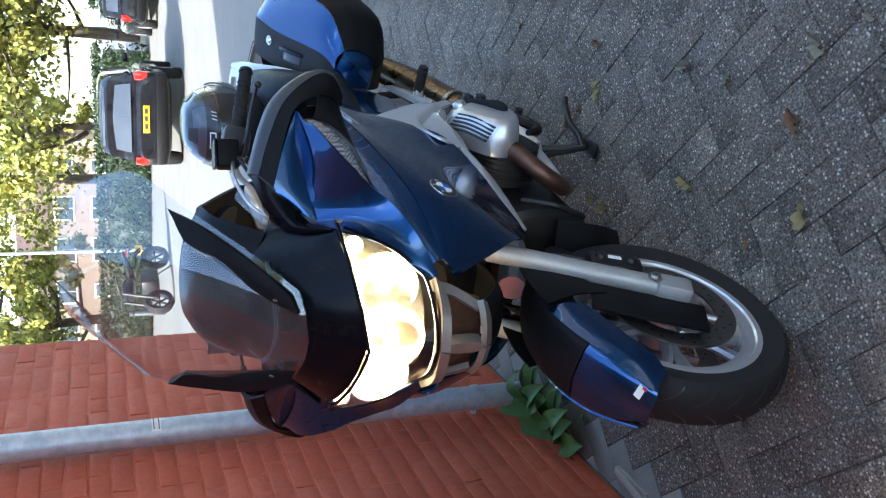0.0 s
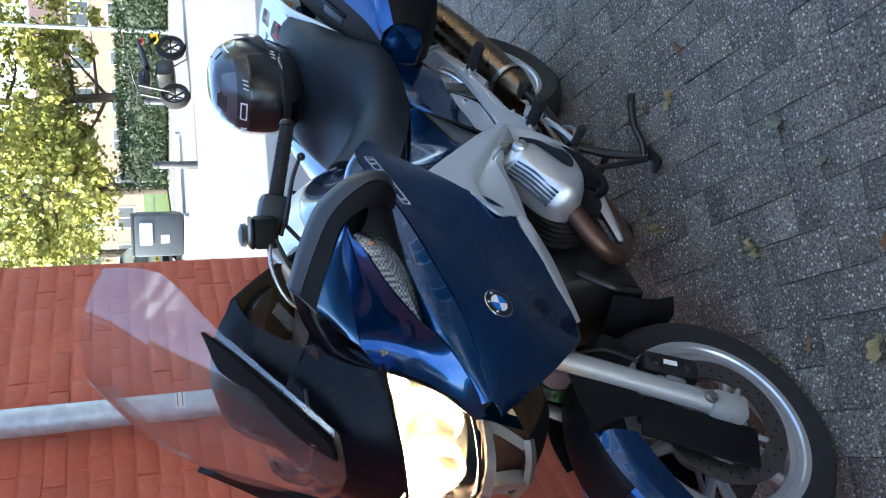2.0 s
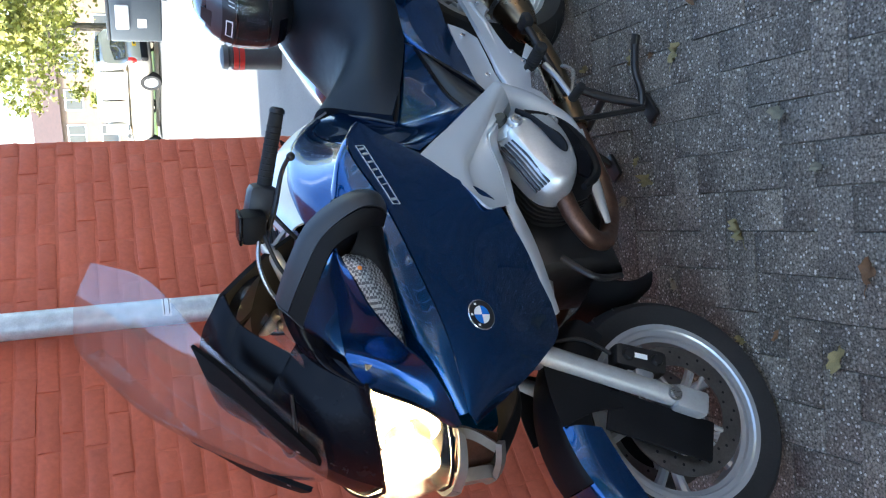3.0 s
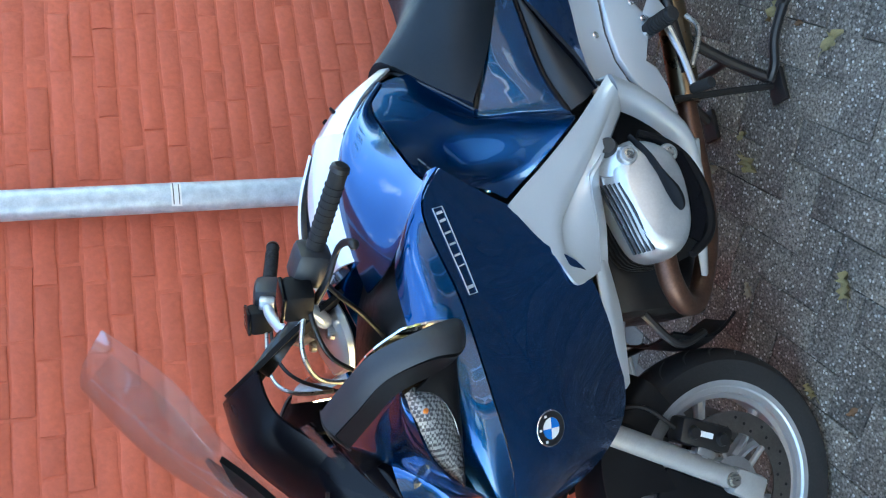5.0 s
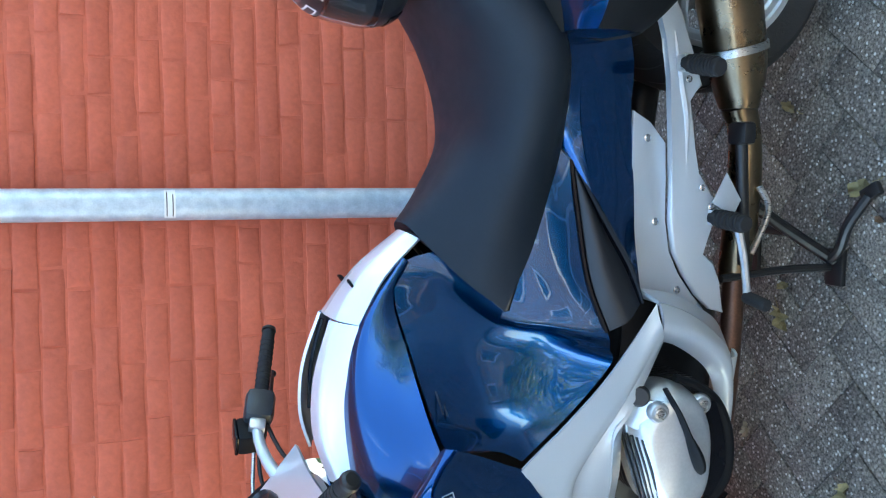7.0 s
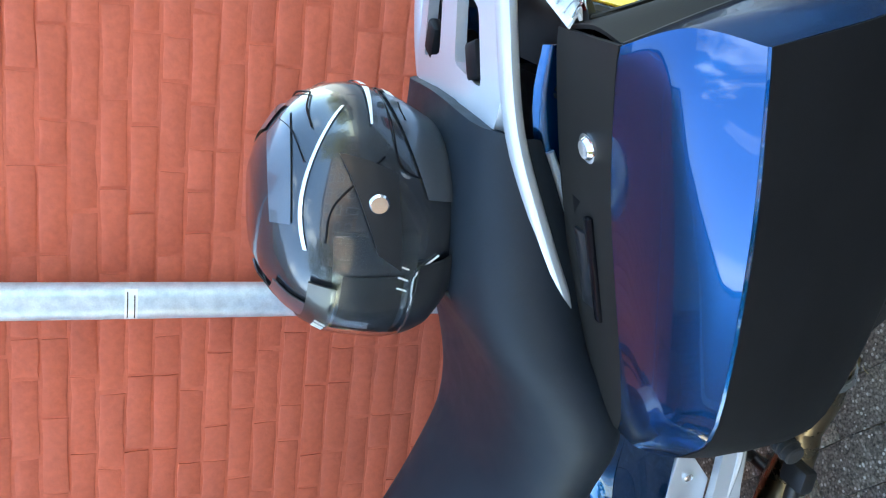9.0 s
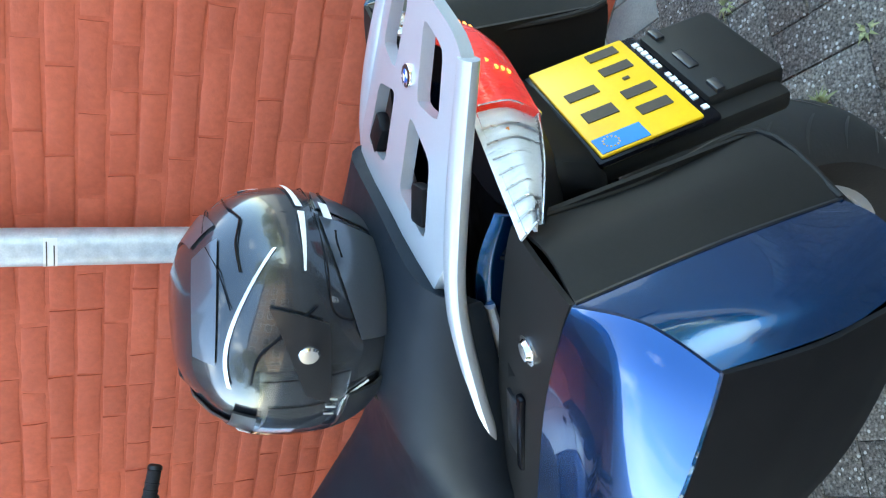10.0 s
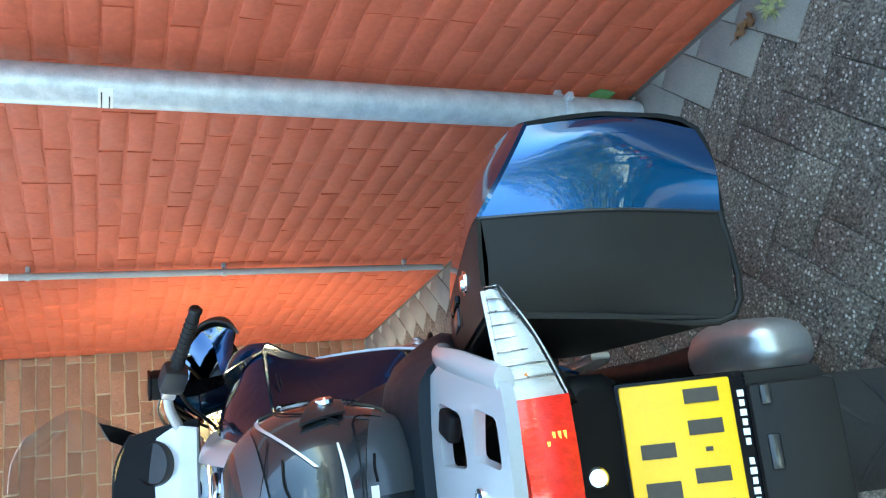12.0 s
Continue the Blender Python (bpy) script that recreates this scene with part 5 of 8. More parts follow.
# -- tank, silver top cover --
for s in (1, -1):
    TOP = [[(0.150, -0.300, 1.105), (0.225, -0.275, 1.085), (0.300, -0.200, 1.045), (0.325, -0.150, 1.012)],
           [(0.135, -0.200, 1.125), (0.200, -0.190, 1.105), (0.240, -0.140, 1.055), (0.252, -0.102, 1.016)],
           [(0.112, -0.080, 1.128), (0.145, -0.070, 1.112), (0.158, -0.030, 1.062), (0.155, 0.000, 1.026)],
           [(0.090, 0.040, 1.096), (0.102, 0.055, 1.082), (0.101, 0.078, 1.056), (0.092, 0.090, 1.036)],
           [(0.066, 0.160, 1.008), (0.070, 0.160, 1.006), (0.072, 0.158, 1.003), (0.070, 0.154, 1.000)]]
    KNEE = [[(0.322, -0.140, 1.006), (0.308, -0.143, 0.975), (0.300, -0.148, 0.940), (0.297, -0.155, 0.900), (0.298, -0.172, 0.862)],
            [(0.252, -0.100, 1.012), (0.238, -0.100, 0.960), (0.238, -0.100, 0.900), (0.262, -0.100, 0.835), (0.299, -0.103, 0.774)],
            [(0.155, 0.002, 1.022), (0.156, 0.010, 0.955), (0.175, 0.000, 0.880), (0.218, -0.010, 0.785), (0.293, -0.020, 0.686)],
            [(0.093, 0.092, 1.032), (0.106, 0.096, 0.955), (0.152, 0.040, 0.856), (0.200, 0.022, 0.762), (0.262, 0.000, 0.668)],
            [(0.068, 0.158, 0.999), (0.088, 0.148, 0.930), (0.142, 0.066, 0.826), (0.186, 0.046, 0.735), (0.226, 0.024, 0.652)]]
    skin("tank_top", TOP, "blue", s=-s, thick=0.005, ku=6, kv=6, label="metallic blue top of the fuel tank")
    KNEE += [[(0.100, 0.200, 0.862), (0.126, 0.190, 0.830), (0.148, 0.180, 0.795), (0.174, 0.140, 0.735), (0.196, 0.106, 0.672)], [(0.100, 0.320, 0.820), (0.130, 0.310, 0.792), (0.148, 0.300, 0.762), (0.164, 0.250, 0.727), (0.177, 0.220, 0.690)],
             [(0.100, 0.410, 0.780), (0.122, 0.402, 0.760), (0.140, 0.395, 0.738), (0.150, 0.375, 0.722), (0.160, 0.350, 0.701)]]
    skin("tank_side", KNEE, "blue", s=-s, thick=0.005, ku=7, kv=7, label="metallic blue hollowed fuel tank side", angle=70)
    for k in range(3):
        along("tank_groove", [(0.262 - 0.010 * k, -0.088 - 0.006 * k, 0.995 - 0.012 * k), (0.215 - 0.010 * k, -0.060 - 0.006 * k, 0.992 - 0.012 * k)], 0.0016, "helmetblack", s=s, n=6)
    cover = skin("tank_cover_edge", [[(0.062, 0.195, 0.972), (0.034, 0.203, 0.985), (0.0, 0.206, 0.989)], [(0.076, 0.125, 1.045), (0.042, 0.130, 1.072), (0.0, 0.132, 1.080)], [(0.090, 0.04, 1.098), (0.058, 0.045, 1.132), (0.0, 0.047, 1.142)]], "whitesilver", s=s, thick=0.006, label="pale silver tank cover")
    skin("tank_cover_arm", [[(0.090, 0.04, 1.098), (0.072, 0.043, 1.126), (0.046, 0.045, 1.142)], [(0.108, -0.06, 1.125), (0.088, -0.06, 1.160), (0.058, -0.06, 1.174)], [(0.118, -0.16, 1.128), (0.099, -0.16, 1.166), (0.068, -0.16, 1.178)], [(0.142, -0.235, 1.112), (0.126, -0.24, 1.142), (0.096, -0.245, 1.152)]], "whitesilver", cover, s, 0.006)
    bm = box(fresh(), (s * 0.036, 0.108, 1.098), (0.018, 0.032, 0.006), rot(38, s * -14, 0), 0.003)
    part("cover_slot", bm, "satin", cover)
part("tank_lid", panel(fresh(), [[(-0.05, 0.04, 1.128), (0, 0.042, 1.132), (0.05, 0.04, 1.128)], [(-0.068, -0.06, 1.146), (0, -0.06, 1.152), (0.068, -0.06, 1.146)], [(-0.085, -0.17, 1.148), (0, -0.17, 1.154), (0.085, -0.17, 1.148)], [(-0.10, -0.245, 1.125), (0, -0.25, 1.13), (0.10, -0.245, 1.125)]], 4, 4, 0.006), "blue", bike, "glossy blue tank lid")
part("filler_cap", lathe(fresh(), [(0, 0.006), (0.034, 0.006), (0.04, 0.002), (0.04, -0.01), (0, -0.01)], (0, -0.10, 1.156), (0, 0, 1), 28), "chrome", bike)
for s in (1, -1):
    along("lid_seam", [(0.055, 0.03, 1.138), (0.075, -0.06, 1.156), (0.09, -0.16, 1.158)], 0.004, "helmetblack", s=s, n=6)

# -- side covers under the seat --
for s in (1, -1):
    RIDGE = [(0.196, 0.150, 0.602), (0.180, 0.243, 0.645), (0.174, 0.330, 0.674), (0.176, 0.420, 0.695), (0.195, 0.570, 0.718), (0.188, 0.720, 0.785), (0.158, 0.950, 0.902), (0.156, 1.065, 0.922)]
    UPPER = [(0.192, 0.152, 0.606), (0.176, 0.250, 0.652), (0.160, 0.352, 0.703), (0.146, 0.405, 0.742), (0.200, 0.560, 0.772), (0.180, 0.720, 0.845), (0.150, 0.950, 0.935), (0.150, 1.060, 0.945)]
    LOWER = [(0.200, 0.105, 0.570), (0.170, 0.200, 0.566), (0.164, 0.300, 0.568), (0.163, 0.450, 0.580), (0.172, 0.560, 0.585), (0.165, 0.720, 0.640), (0.140, 0.950, 0.760), (0.130, 1.060, 0.820)]
    tail_top = skin("tail_cover", [[u, between(u, r, (0.004, 0, 0)), r] for u, r in zip(UPPER, RIDGE)], "blue", s=-s, thick=0.004, label="metallic blue tail cover")
    skin("tail_flank", [[r, between(r, w, (0.004, 0, 0)), w] for r, w in zip(RIDGE, LOWER)], "blue", tail_top, -s, 0.004)
    along("tail_seam", [(0.141, 0.398, 0.742), (0.153, 0.375, 0.724), (0.163, 0.350, 0.702)], 0.003, "helmetblack", tail_top, s, n=6)
    skin("knee_insert", [[(0.158, 0.352, 0.704), (0.161, 0.350, 0.701), (0.159, 0.346, 0.698)], [(0.175, 0.253, 0.694), (0.192, 0.248, 0.672), (0.178, 0.240, 0.646)], [(0.194, 0.124, 0.678), (0.218, 0.130, 0.645), (0.200, 0.152, 0.600)], [(0.224, 0.028, 0.652), (0.240, 0.050, 0.615), (0.224, 0.080, 0.580)]], "seatside", s=-s, thick=0.006, label="black plastic insert below the tank")
    along("insert_edge", [(0.160, 0.352, 0.703), (0.177, 0.253, 0.696), (0.196, 0.124, 0.680), (0.225, 0.028, 0.653)], 0.006, "satin", s=s, n=8)
    along("insert_edge", [(0.160, 0.350, 0.700), (0.181, 0.240, 0.644), (0.203, 0.152, 0.598), (0.226, 0.080, 0.578)], [0.006, 0.013, 0.013, 0.006], "satin", s=s, n=8, flat=0.6)
    screw((s * 0.156, 1.015, 0.918), (s, 0.1, 0.1), 0.018, mat="plastic", name="rubber_plug")

# -- rear frame plates, pegs --
for s in (1, -1):
    outline = [(0.449, 0.574), (0.355, 0.573), (0.271, 0.571), (0.177, 0.565), (0.113, 0.553), (0.078, 0.536), (0.052, 0.460), (0.048, 0.384), (0.081, 0.422), (0.123, 0.452), (0.170, 0.481), (0.236, 0.494), (0.320, 0.494), (0.387, 0.497), (0.427, 0.534)]
    plate = part("frame_plate", prism(fresh(), [(s * (0.150 + 0.022 * y), y, z) for y, z in outline], (s, 0, 0), 0.010, 0.003), "silver", bike, "silver frame cover plate")
    for x, y, z in ((0.171, 0.396, 0.543), (0.166, 0.232, 0.515), (0.163, 0.092, 0.455)):
        screw((s * x, y, z), (s, 0, 0), 0.008, plate, "chrome")
    outline = [(0.690, 0.560), (0.589, 0.514), (0.515, 0.506), (0.386, 0.494), (0.320, 0.490), (0.236, 0.490), (0.170, 0.477), (0.123, 0.448), (0.081, 0.418), (0.050, 0.382), (0.040, 0.345), (0.103, 0.362), (0.150, 0.378), (0.160, 0.415), (0.199, 0.396), (0.260, 0.372), (0.285, 0.388), (0.325, 0.433), (0.380, 0.440), (0.435, 0.445), (0.471, 0.465), (0.500, 0.428), (0.560, 0.455), (0.640, 0.485), (0.700, 0.525)]
    hang = part("peg_hanger", prism(fresh(), [(s * (0.160 + 0.022 * y), y, z) for y, z in outline], (s, 0, 0), 0.016, 0.006), "silver", bike, "silver footrest hanger")
    along("hanger_rib", [(0.186, 0.600, 0.500), (0.184, 0.500, 0.478), (0.182, 0.430, 0.462), (0.180, 0.330, 0.458)], [0.004, 0.008, 0.008, 0.003], "silver", hang, s, n=8)
    for q in ((0.192, 0.262, 0.402), (0.192, 0.300, 0.425), (0.196, 0.510, 0.470)):
        screw((s * q[0], q[1], q[2]), (s, 0, 0), 0.007, hang, "chrome")
    for y0, y1, z, x in ((0.240, 0.232, 0.382, 0.19), (0.540, 0.522, 0.478, 0.215)):
        peg = part("footrest", rod(fresh(), (s * (x - 0.01), y0, z + 0.005), (s * (x + 0.085), y1, z), 0.017, n=14), "rubber", hang, "ribbed rubber footrest")
        for k in range(7):
            f = 0.25 + 0.1 * k
            c = Vector((s * (x - 0.01), y0, z + 0.005)).lerp(Vector((s * (x + 0.085), y1, z)), f)
            part("rib", lathe(fresh(), [(0.016, -0.002), (0.0195, -0.001), (0.0195, 0.001), (0.016, 0.002)], c, (s * 0.095, y1 - y0, -0.005), 14, True), "rubber", peg)
        part("peg_mount", box(fresh(), (s * (x - 0.012), y0, z + 0.004), (0.03, 0.034, 0.03), bevel=0.007), "alu", peg)
    part("heel_plate", prism(fresh(), [(s * 0.196, 0.33, 0.372), (s * 0.196, 0.275, 0.335), (s * 0.196, 0.24, 0.355), (s * 0.196, 0.27, 0.405)], (s, 0, 0), 0.005, 0.002), "silver", hang)
along("gear_lever", [(0.20, 0.235, 0.345), (0.215, 0.16, 0.335), (0.22, 0.08, 0.325)], [0.010, 0.008, 0.008], "alu", n=8)
part("gear_pad", rod(fresh(), (0.215, 0.08, 0.325), (0.275, 0.07, 0.322), 0.013, n=12), "rubber", bike)
along("brake_pedal", [(-0.20, 0.235, 0.345), (-0.215, 0.16, 0.335), (-0.22, 0.08, 0.325)], [0.010, 0.008, 0.008], "alu", n=8)

# -- centre stand and side stand --
for s in (1, -1):
    leg = along("centre_stand_leg", [(s * 0.10, 0.27, 0.24), (s * 0.105, 0.20, 0.12), (s * 0.135, 0.135, 0.018)], 0.014, "black", n=10)
    part("foot_pad", box(fresh(), (s * 0.135, 0.12, 0.012), (0.05, 0.085, 0.014), bevel=0.004), "black", leg)
bm = rod(fresh(), (-0.11, 0.20, 0.12), (0.11, 0.20, 0.12), 0.012)
part("stand_cross_tube", bm, "black", bike)
along("stand_lever", [(0.135, 0.14, 0.03), (0.165, 0.165, 0.035), (0.195, 0.22, 0.045), (0.235, 0.285, 0.035)], 0.012, "black", n=10)
part("lever_tip", box(fresh(), (0.24, 0.292, 0.034), (0.05, 0.03, 0.016), rot(0, 0, 30), 0.005), "black", bike)
along("stand_brace", [(0.105, 0.10, 0.30), (0.115, 0.115, 0.15), (0.135, 0.12, 0.03)], 0.009, "black", n=8)
bm = rod(fresh(), (0.175, 0.14, 0.300), (0.205, 0.390, 0.345), 0.0125)
part("side_stand", bm, "black", bike, "folded black side stand")
part("side_stand_foot", box(fresh(), (0.208, 0.408, 0.348), (0.055, 0.045, 0.03), bevel=0.008), "black", bike)
along("stand_spring", [(0.16, 0.16, 0.27), (0.16, 0.25, 0.23), (0.14, 0.30, 0.24)], 0.007, "steel", n=8)

# -- silencer and final drive --
part("silencer", loft(fresh(), [[(0.135 + 0.045 * math.cos(a), 0.46, 0.30 + 0.035 * math.sin(a)) for a in [6.2832 * k / 16 for k in range(16)]],
                                [(0.140 + 0.060 * math.cos(a), 0.56, 0.315 + 0.062 * math.sin(a)) for a in [6.2832 * k / 16 for k in range(16)]],
                                [(0.158 + 0.065 * math.cos(a), 0.80, 0.385 + 0.070 * math.sin(a)) for a in [6.2832 * k / 16 for k in range(16)]],
                                [(0.176 + 0.055 * math.cos(a), 1.00, 0.455 + 0.060 * math.sin(a)) for a in [6.2832 * k / 16 for k in range(16)]]], 4), "muffler", bike, "bronzed steel silencer")
part("tail_pipe", lathe(fresh(), [(0.028, -0.10), (0.030, 0.045), (0.038, 0.052), (0.050, 0.05), (0.052, 0.0), (0.052, -0.02), (0.04, -0.03)], (0.180, 1.03, 0.468), (0.06, 0.94, 0.33), 28, True), "steel", bike, "round steel tail pipe")
part("tail_pipe_inside", lathe(fresh(), [(0, -0.09), (0.0275, -0.09), (0.0275, 0.04)], (0.180, 1.03, 0.468), (0.06, 0.94, 0.33), 24), "helmetblack", bike)
along("collector", [(0.080, 0.10, 0.245), (0.095, 0.28, 0.245), (0.125, 0.40, 0.27), (0.135, 0.47, 0.30)], [0.035, 0.038, 0.034, 0.036], "muffler", n=14)
part("silencer_strap", lathe(fresh(), [(0.064, -0.008), (0.068, -0.008), (0.068, 0.008), (0.064, 0.008)], (0.142, 0.58, 0.322), (0.07, 0.93, 0.28), 24, True), "steel", bike)
part("drive_shaft", loft(fresh(), [ring_y(0.30, 0.035, 0.34, 0.41, 2.5, 16, -0.14), ring_y(0.60, 0.036, 0.30, 0.38, 2.5, 16, -0.145), ring_y(0.76, 0.045, 0.26, 0.38, 2.5, 16, -0.15)], 3), "black", bike, "black shaft drive arm")
part("final_drive", loft(fresh(), [ring_y(0.755, 0.045, 0.24, 0.39, 2.5, 16, -0.155), ring_y(0.80, 0.06, 0.22, 0.41, 2.5, 16, -0.16), ring_y(0.91, 0.05, 0.24, 0.39, 2.5, 16, -0.16), ring_y(0.945, 0.02, 0.28, 0.35, 2.5, 16, -0.16)], 3), "alu", bike, "cast aluminium shaft drive housing")
part("shock", rod(fresh(), (0.0, 0.36, 0.42), (0.0, 0.32, 0.70), 0.03), "black", bike)

# -- seat --
SEAT = [[(0.147, 0.068, 0.830), (0.112, 0.128, 0.892), (0.055, 0.196, 0.958), (0, 0.208, 0.972)],
        [(0.150, 0.170, 0.800), (0.148, 0.215, 0.855), (0.085, 0.270, 0.905), (0, 0.285, 0.912)],
        [(0.148, 0.300, 0.768), (0.172, 0.335, 0.815), (0.115, 0.375, 0.850), (0, 0.385, 0.860)],
        [(0.152, 0.410, 0.748), (0.205, 0.450, 0.795), (0.140, 0.480, 0.848), (0, 0.485, 0.860)],
        [(0.205, 0.545, 0.770), (0.232, 0.560, 0.800), (0.165, 0.595, 0.880), (0, 0.600, 0.892)],
        [(0.186, 0.660, 0.830), (0.200, 0.680, 0.872), (0.150, 0.700, 0.945), (0, 0.705, 0.958)],
        [(0.166, 0.800, 0.880), (0.178, 0.810, 0.922), (0.135, 0.820, 0.975), (0, 0.825, 0.985)],
        [(0.148, 0.935, 0.945), (0.148, 0.945, 0.962), (0.120, 0.955, 0.985), (0, 0.962, 0.990)]]
seat = part("seat", panel(fresh(), [r + [(-x, y, z) for x, y, z in r[-2::-1]] for r in SEAT], 6, 4, -0.03), "seat", bike, "long black touring seat", 60)
for s in (1, -1):
    full = [r + [(-x, y, z) for x, y, z in r[-2::-1]] for r in SEAT]
    seam = smooth_line([(s * x, y, z) for x, y, z in ((0.040, 0.205, 0.965), (0.100, 0.215, 0.930), (0.130, 0.290, 0.872), (0.146, 0.370, 0.842), (0.152, 0.440, 0.842), (0.146, 0.510, 0.850), (0.118, 0.570, 0.875), (0.080, 0.610, 0.895))], 4)
    part("seat_seam", tube(fresh(), [p for p, n in laid(full, seam, 0.005)], 0.0022, k=1, n=6), "helmetblack", seat)
    along("seat_edge", [(0.150, 0.066, 0.828), (0.153, 0.170, 0.796), (0.151, 0.300, 0.764), (0.156, 0.410, 0.744), (0.208, 0.545, 0.766), (0.190, 0.660, 0.826), (0.170, 0.800, 0.876)], 0.006, "helmetblack", seat, s, n=8)
    along("seat_front_edge", [(0.150, 0.066, 0.828), (0.116, 0.122, 0.888), (0.058, 0.188, 0.956), (0.0, 0.203, 0.974)], 0.005, "helmetblack", seat, s, n=8)

# -- luggage rack with grab rails --
def rack_z(y):
    return 1.002 + (y - 0.94) * 0.105


def pierced_plate(outer, holes, height, thick):
    """A flat plate with openings, rounded at its corners."""
    bm = fresh()
    edges = []
    for loop in [outer] + holes:
        pts = []
        for i, q in enumerate(loop):
            a, c = Vector((*loop[i - 1], 0)), Vector((*loop[(i + 1) % len(loop)], 0))
            b = Vector((*q, 0))
            r = min(0.012, (a - b).length * 0.35, (c - b).length * 0.35)
            p0, p1 = b + (a - b).normalized() * r, b + (c - b).normalized() * r
            pts += [p0, (p0 + p1) / 4 + b / 2, p1]
        vs = [bm.verts.new((p.x, p.y, height(p.y) - 4.0 * p.x * p.x * 0.12)) for p in pts]
        edges += [bm.edges.new((vs[k], vs[(k + 1) % len(vs)])) for k in range(len(vs))]
    r = bmesh.ops.triangle_fill(bm, use_beauty=True, use_dissolve=False, edges=edges, normal=(0, 0, 1))
    faces = [f for f in r["geom"] if isinstance(f, bmesh.types.BMFace)]
    ext = bmesh.ops.extrude_face_region(bm, geom=faces)
    for v in [g for g in ext["geom"] if isinstance(g, bmesh.types.BMVert)]:
        v.co.z -= thick
    return bm


half = [(0.100, 0.936), (0.150, 0.940), (0.166, 1.00), (0.152, 1.12), (0.124, 1.228), (0.095, 1.246), (0.04, 1.255)]
RACK_OUT = [(0.05, 0.962)] + half + [(-x, y) for x, y in half[::-1]] + [(-0.05, 0.962)]
win = [[(0.114, 0.992), (0.030, 1.008), (0.028, 1.112), (0.094, 1.090)], [(0.098, 1.142), (0.040, 1.134), (0.026, 1.230), (0.082, 1.220)]]
win += [[(-x, y) for x, y in w[::-1]] for w in win]
rack = part("luggage_rack", pierced_plate(RACK_OUT, win, rack_z, 0.016), "silver", bike, "silver luggage rack with four openings")
emblem((0.006, 1.150, rack_z(1.150) + 0.0005), (0, -0.11, 1), (0, -1, 0), 0.014, rack)
for s in (1, -1):
    along("grab_rail", [(0.176, 0.652, 0.832), (0.200, 0.72, 0.862), (0.196, 0.82, 0.915), (0.176, 0.95, 0.972), (0.155, 1.08, 1.000), (0.122, 1.23, 1.018)], [0.010, 0.016, 0.017, 0.017, 0.018, 0.016], "silver", rack, s, n=12, flat=0.75)
    part("rack_pad", box(fresh(), (s * 0.082, 1.022, rack_z(1.0) - 0.008), (0.036, 0.050, 0.018), rot(6, 0, s * 20), 0.006), "plastic", rack)
    screw((s * 0.178, 0.842, 0.872), (s, 0, 0.2), 0.009, rack, "chrome")
    along("rail_bracket", [(0.160, 0.74, 0.835), (0.168, 0.84, 0.870), (0.160, 0.93, 0.915)], [0.010, 0.016, 0.012], "silver", rack, s, n=10, flat=0.6)

# -- tail: lamp, plate, mudguard --
TL_TOP = [(0.248, 1.104, 0.968), (0.175, 1.136, 0.977), (0.100, 1.166, 0.983), (0.0, 1.200, 0.986)]
TL_LOW = [(0.246, 1.114, 0.950), (0.182, 1.150, 0.928), (0.104, 1.166, 0.902), (0.0, 1.192, 0.914)]
mid = [tuple((a + b) / 2 + d for a, b, d in zip(p, q, (0, 0.012, 0))) for p, q in zip(TL_TOP, TL_LOW)]
lamp = part("tail_lamp", panel(fresh(), [across(r[2:]) for r in (TL_TOP, mid, TL_LOW)], 5, 5, 0.02), "taillit", bike, "lit red tail lamp")
for s in (1, -1):
    sig = skin("rear_indicator", [r[:3] for r in (TL_TOP, mid, TL_LOW)], "lens", lamp, s, 0.004, label="clear rear indicator lens")
    sig.visible_shadow = False
    skin("indicator_bowl", [[(x * 0.985, y - 0.012, z) for x, y, z in r[:3]] for r in (TL_TOP, mid, TL_LOW)], "clearbowl", sig, s, 0.004)
    bm = bmesh.new()
    bmesh.ops.create_icosphere(bm, subdivisions=2, radius=0.0075, matrix=Matrix.Translation((s * 0.128, 1.150, 0.950)))
    part("amber_bulb", bm, "orange", sig)
    for k in range(7):
        f = 0.10 + 0.12 * k
        a, b = (tuple(p + (q - p) * f for p, q in zip(r[0], r[2])) for r in (TL_TOP, TL_LOW))
        along("lens_rib", [tuple(v * 0.988 if n == 0 else v - (0.004 if n == 1 else 0) for n, v in enumerate(a)), tuple(v * 0.988 if n == 0 else v + (0.006 if n == 1 else 0) for n, v in enumerate(between(a, b, (0, 0, 0)))), tuple(v * 0.988 if n == 0 else v - (0.004 if n == 1 else 0) for n, v in enumerate(b))], 0.0016, "steel", sig, s, n=5)
    skin("indicator_stem", [[(0.240, 1.095, 0.938), (0.178, 1.140, 0.922), (0.102, 1.155, 0.896)], [(0.19, 1.05, 0.89), (0.15, 1.07, 0.86), (0.09, 1.09, 0.84)], [(0.13, 1.0, 0.86), (0.11, 1.04, 0.83), (0.08, 1.06, 0.80)]], "plastic", s=s, thick=0.006)
bm = fresh()
for s in (1, -1):
    for k in range(4):
        c, nrm = on_skin(flip([r[2:] for r in (TL_TOP, mid, TL_LOW)], s), (s * 0.050, 1.21 - 0.004 * k, 0.958 - 0.011 * k), 0.001)
        box(bm, c, (0.020, 0.003, 0.003), rot(0, 0, s * 6))
tagged(part("lamp_facets", bm, "tailspark", lamp), "glowing facets of the tail lamp", kind="stuff")
tilt = math.degrees(math.atan2(0.066, 0.127))
